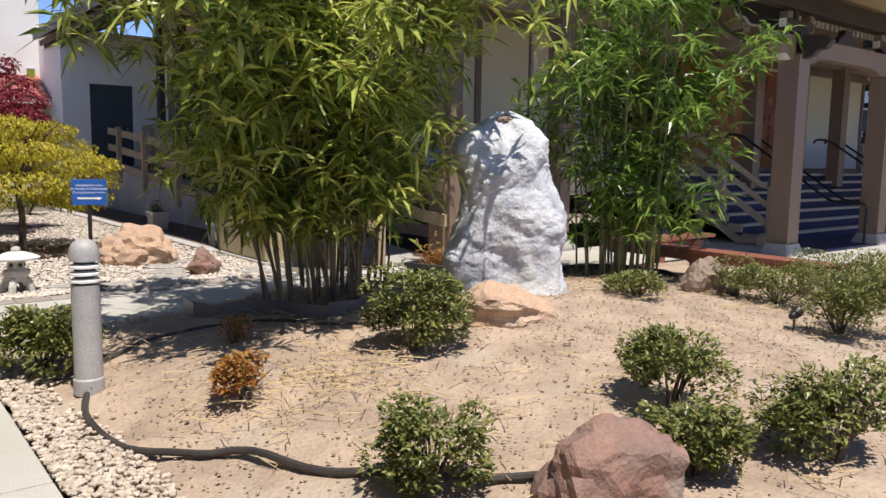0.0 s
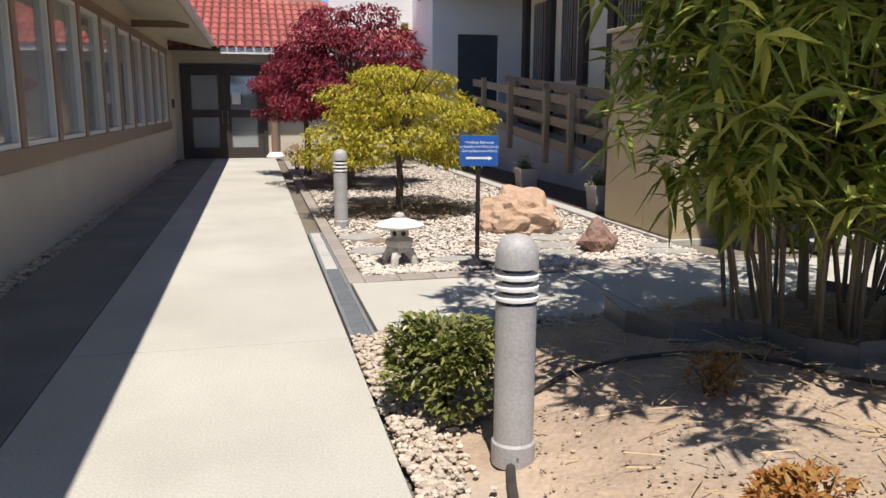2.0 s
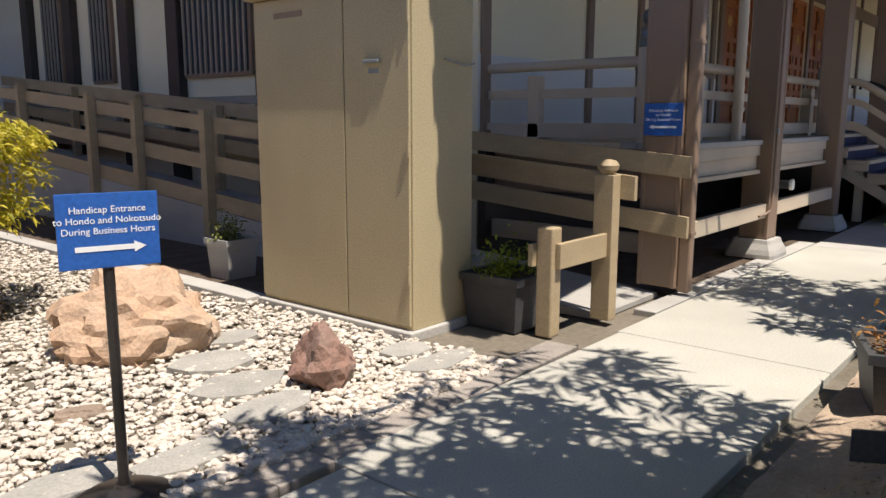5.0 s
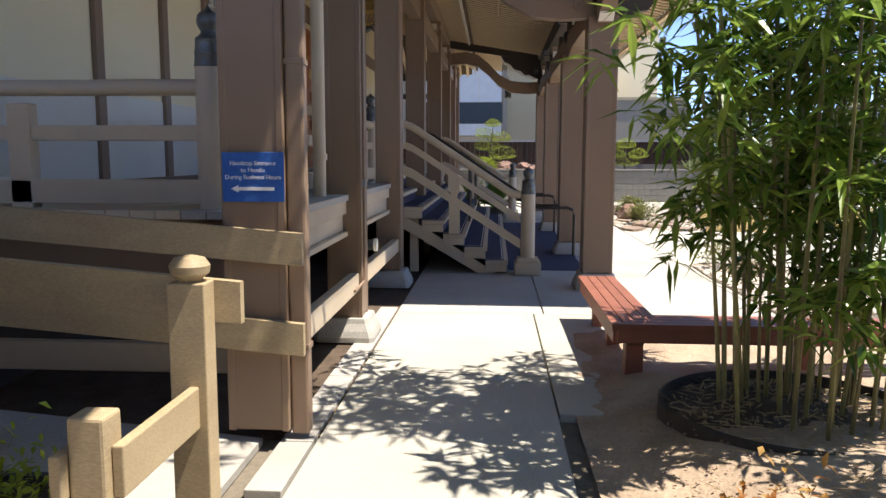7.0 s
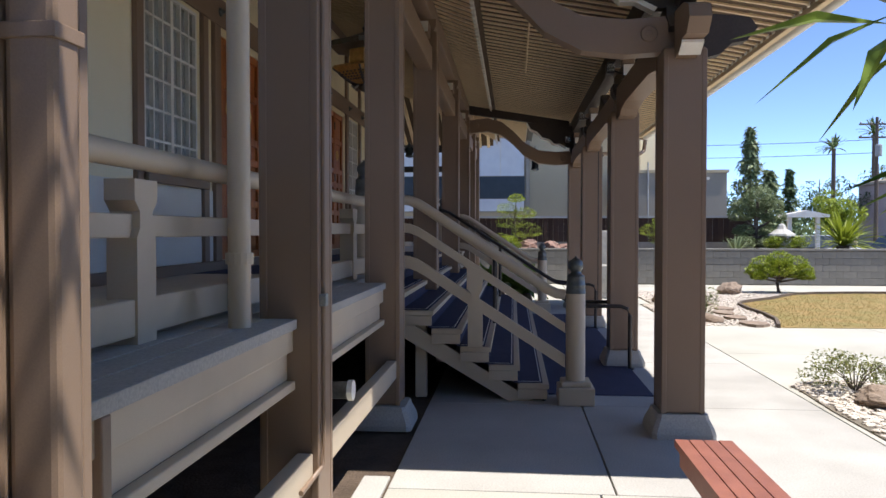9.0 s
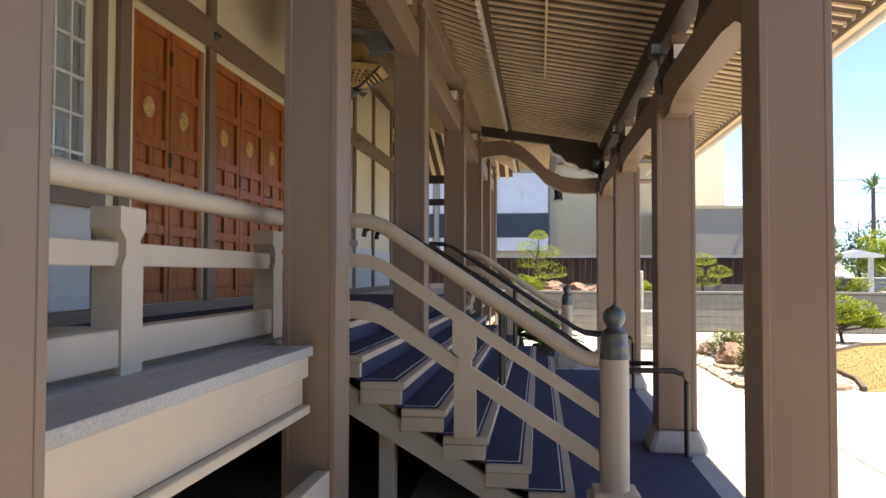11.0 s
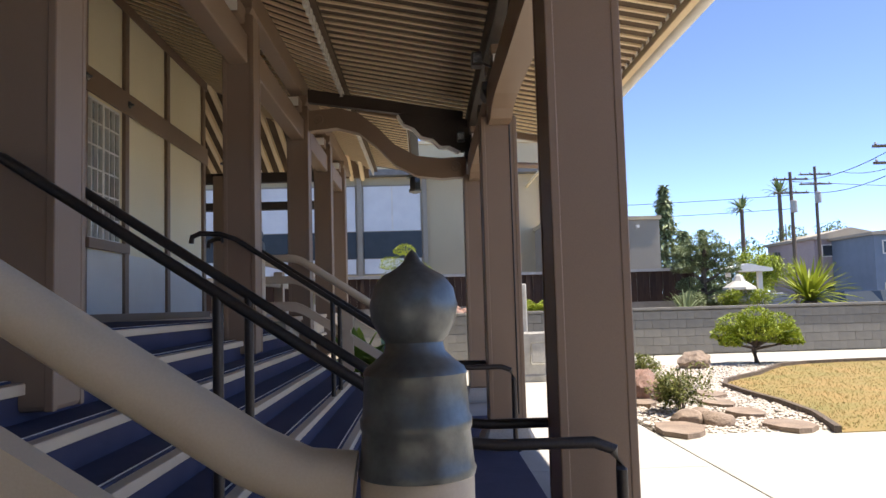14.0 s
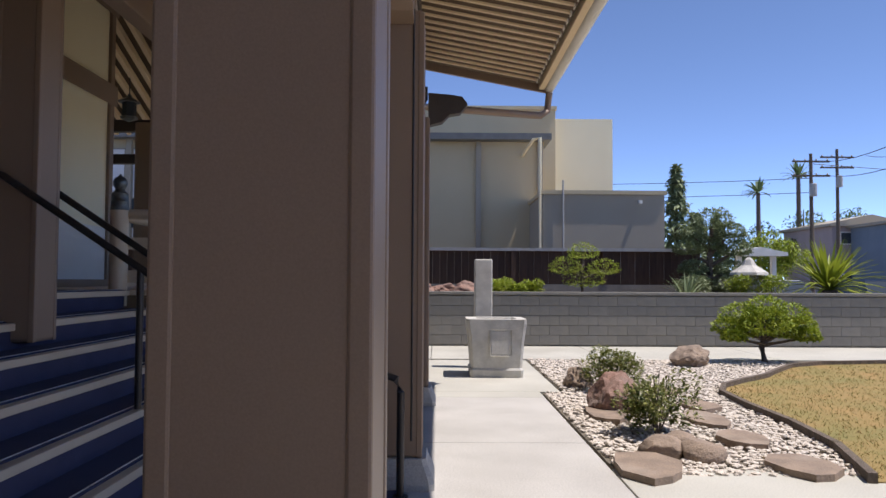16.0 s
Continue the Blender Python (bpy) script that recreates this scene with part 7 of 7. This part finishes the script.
BLUE_WALL = material("grey_blue_siding", (0.20, 0.25, 0.32), (0.17, 0.22, 0.28), 0.8, 1, 40, 0.1)
PINK_WALL = material("dusty_pink_siding", (0.42, 0.34, 0.33), (0.38, 0.31, 0.30), 0.8, 1, 40, 0.1)
house(77, -32.5, 22, 10, 6.4, BLUE_WALL, "grey-blue two-storey house across the street")
house(84, -30.8, 7, 10, 6.6, PINK_WALL, "dusty pink two-storey house across the street")
house(74, -52, 16, 10, 6.0, PINK_WALL, "dusty pink two-storey house down the street")


def car(x, y, rz, paint, label):
    t = thing("car", label, "car", x, y, -0.03, rz, group="parked cars")
    body = [(-2.2, 0.3), (-2.25, 0.62), (-2.1, 0.82), (-1.0, 0.92), (1.1, 0.92), (1.9, 0.85), (2.2, 0.7), (2.25, 0.4), (2.1, 0.25), (-2.0, 0.25)]
    part("body", prism(bmesh.new(), body, -0.88, 0.88, "y"), paint, t)
    bm = bmesh.new()
    low = [(-1.75, -0.8), (1.2, -0.8), (1.2, 0.8), (-1.75, 0.8)]
    high = [(-1.25, -0.62), (0.5, -0.62), (0.5, 0.62), (-1.25, 0.62)]
    a = [bm.verts.new((px, py, 0.9)) for px, py in low]
    b = [bm.verts.new((px, py, 1.43)) for px, py in high]
    bm.faces.new(b)
    for i in range(4):
        bm.faces.new((a[i], a[(i + 1) % 4], b[(i + 1) % 4], b[i]))
    part("cabin_glass", bm, DARK_GLASS, t, "dark car windows")
    part("roof", bx(-1.22, 0.47, -0.6, 0.6, 1.425, 1.46, 0.02), paint, t)
    for wx in (-1.35, 1.4):
        for wy in (-0.82, 0.82):
            wh = part("wheel", lathe(bmesh.new(), [(0.32, -0.1), (0.33, 0.0), (0.32, 0.1)], 18), RUBBER, t)
            wh.matrix_local = pose(wx, wy, 0.32, 90)
            part("rim", lathe(bmesh.new(), [(0.19, -0.11), (0.19, 0.11)], 14), STEEL, wh)
    for wy in (-0.7, 0.7):
        part("tail_light", bx(-2.27, -2.2, wy - 0.14, wy + 0.14, 0.6, 0.74), TAIL, t, "red tail light")
        part("headlight", bx(2.2, 2.26, wy - 0.16, wy + 0.16, 0.55, 0.68), GLASS, t)


TAIL = material("red_lens", (0.5, 0.02, 0.02), (0.45, 0.02, 0.02), 0.25, 5, 60, 0)
PAINTS = [material("car_paint_%s" % n, c, c, 0.2, 5, 80, 0, metal=0.2) for n, c in (("silver", (0.45, 0.47, 0.5)), ("navy", (0.05, 0.07, 0.12)), ("maroon", (0.25, 0.03, 0.05)), ("white", (0.75, 0.75, 0.75)), ("grey", (0.2, 0.22, 0.25)))]
for k, (x, y, rz, p, lab) in enumerate(((44, -6.2, 8, 0, "silver parked car"), (46, -8.4, 5, 3, "white parked car"), (45, -11.6, 4, 1, "navy parked car"), (46.5, -14.2, 0, 4, "grey parked car"), (47.5, -17.0, 80, 2, "maroon parked car"), (46, -20.5, 85, 3, "white parked car"))):
    car(x, y, rz, PAINTS[p], lab + " in the car park")
t = thing("ticket_post", "red and white post at the wall's end", "post", 31.5, -6.5, 0.0)
part("post", bx(-0.06, 0.06, -0.06, 0.06, 0.0, 1.3, 0.01), TAIL, t)


def pole(x, y, h, arms, label):
    t = thing("utility_pole", label, "pole", x, y, 0.0, group="utility poles")
    part("shaft", tube(bmesh.new(), [(0, 0, -0.1), (0, 0, h)], [0.16, 0.11], 10), BARK, t, "", True)
    for z in arms:
        a = part("crossarm", bx(-0.06, 0.06, -1.3, 1.3, z, z + 0.12), BARK, t)
        for k in range(4):
            part("insulator", lathe(bmesh.new(), [(0.05, 0), (0.07, 0.05), (0.03, 0.14)], 8, 0, -1.15 + 0.77 * k), GREY_METAL, a).location = (0, 0, z + 0.12)
    part("transformer", lathe(bmesh.new(), [(0.22, h - 3.0), (0.24, h - 2.9), (0.24, h - 2.2), (0.2, h - 2.1)], 12, -0.3, 0.0), GREY_METAL, t)
    return t


pole(46.1, -15.5, 8.6, (8.1, 7.3), "tall wooden utility pole with crossarms")
pole(66.0, -20.0, 10.3, (9.7, 8.7), "distant wooden utility pole with crossarms")
pole(72.0, -25.0, 11.7, (11.0, 10.2), "distant wooden utility pole with crossarms")
t = thing("overhead_wires", "thin black overhead utility wires", "cable", 0, 0, 0)
for (a, b) in (((46.1, -17.3, 8.0), (72, -27.3, 11.2)), ((46.1, -15.1, 8.0), (66, -20.0, 9.8)), ((46.1, -16.0, 7.3), (66, -21.0, 8.8)), ((66, -20, 8.6), (90, 14.0, 11.5)), ((66, -20, 7.6), (90, 12.0, 10.2)), ((46.1, -17.3, 8.0), (30, -26, 8.5)), ((46.1, -16.5, 7.2), (50, -60, 6.6)), ((66, -20, 9.6), (75, -70, 9.6))):
    a, b = Vector(a), Vector(b)
    part("wire", tube(bmesh.new(), [a.lerp(b, s) - Vector((0, 0, 0.5 * 4 * s * (1 - s))) for s in np.linspace(0, 1, 9)], 0.022, 5), RUBBER, t)


def far_tree(x, y, h, r, label, seed, kind="round", mat=FAR_LEAF, n=1700, leaf=0.5):
    t = thing("tree", label, "tree", x, y, 0.0, group="far trees")
    gg = np.random.default_rng(seed)
    part("trunk", tube(bmesh.new(), [(0, 0, -0.1), (0.1, 0, h * 0.5), (0, 0, h * 0.94)], [0.03 * h, 0.02 * h, 0.004 * h], 7), BARK, t)
    pts = []
    if kind == "cone":
        for _ in range(n):
            f = gg.uniform() ** 0.75
            tier = 0.35 + 0.65 * abs(math.sin(f * 17 + seed))
            rr = r * (1 - f * 0.93) * tier * math.sqrt(gg.uniform(0.1, 1))
            a = gg.uniform(0, 6.3)
            pts.append((rr * math.cos(a), rr * math.sin(a), h * (0.12 + 0.88 * f) - 0.15 * rr))
    else:
        lumps = [(gg.normal(0, r * 0.5), gg.normal(0, r * 0.5), h * gg.uniform(0.4, 0.88), r * gg.uniform(0.3, 0.5)) for _ in range(16)]
        for _ in range(n):
            px, py, pz, s = lumps[gg.integers(len(lumps))]
            v = gg.normal(0, 1, 3)
            v *= s * gg.uniform(0.7, 1) / np.linalg.norm(v)
            pts.append((px + v[0], py + v[1], pz + v[2] * 0.8))
    leaves("crown", pts, mat, t, leaf, leaf * 0.4, 0.3, seed)


far_tree(72, -12.5, 10.3, 2.6, "tall dark conifer beyond the buildings", 141, "cone", DARK_PINE, 2600, 0.55)
far_tree(78, -16.0, 7.2, 2.2, "tall dark conifer beyond the buildings", 142, "cone", DARK_PINE, 1500, 0.7)
far_tree(80, -18.5, 7.5, 2.0, "distant conifer beyond the street", 143, "cone", FAR_LEAF, 1500)
far_tree(56, -12.9, 4.5, 1.5, "rounded bright-green tree by the car park", 144, "round", PINE_LEAF, 3400, 0.24)
far_tree(92, -32, 9.5, 3.6, "distant green tree beyond the street", 145)
far_tree(95, -27, 8.0, 3.6, "distant green tree beyond the street", 146)
far_tree(95, -39, 9.5, 3.6, "distant green tree beyond the street", 147)
far_tree(98, -46, 8.0, 4.0, "distant green tree beyond the street", 148)
far_tree(100, -18, 8.0, 4.0, "distant green tree beyond the street", 149)
far_tree(104, -55, 9.0, 5.0, "distant green tree beyond the street", 150)
far_tree(104, -68, 9.0, 5.0, "distant green tree beyond the street", 151)
rosette("palm_tree", 92, -27.3, 0.0, 34, 2.0, 0.16, FAR_LEAF, "tall slender palm beyond the street", 152, 10.6)
rosette("palm_tree", 92, -31.5, 0.0, 34, 2.2, 0.16, FAR_LEAF, "tall slender palm beyond the street", 153, 12.2)
gg = np.random.default_rng(160)
pts = []
for _ in range(9000):
    a = gg.uniform(-1.2, 0.5)
    d = gg.uniform(150, 185)
    hmax = 4.0 + 2.0 * math.sin(a * 31) + 1.6 * math.sin(a * 83)
    pts.append((d * math.cos(a), d * math.sin(a), gg.uniform(0, max(1.5, hmax))))
woods = leaves("far_woods", pts, FAR_LEAF, None, 1.8, 1.2, 0.1, 161)
tagged(woods, "distant band of trees on the horizon", "woods", kind="stuff")
# the street side and south, closing the place behind the camera
setting("south_hedge_wall", bx(-2.2, 40.0, -16.4, -16.0, -0.05, 2.2), BLOCK, "low grey wall closing the forecourt", "wall")
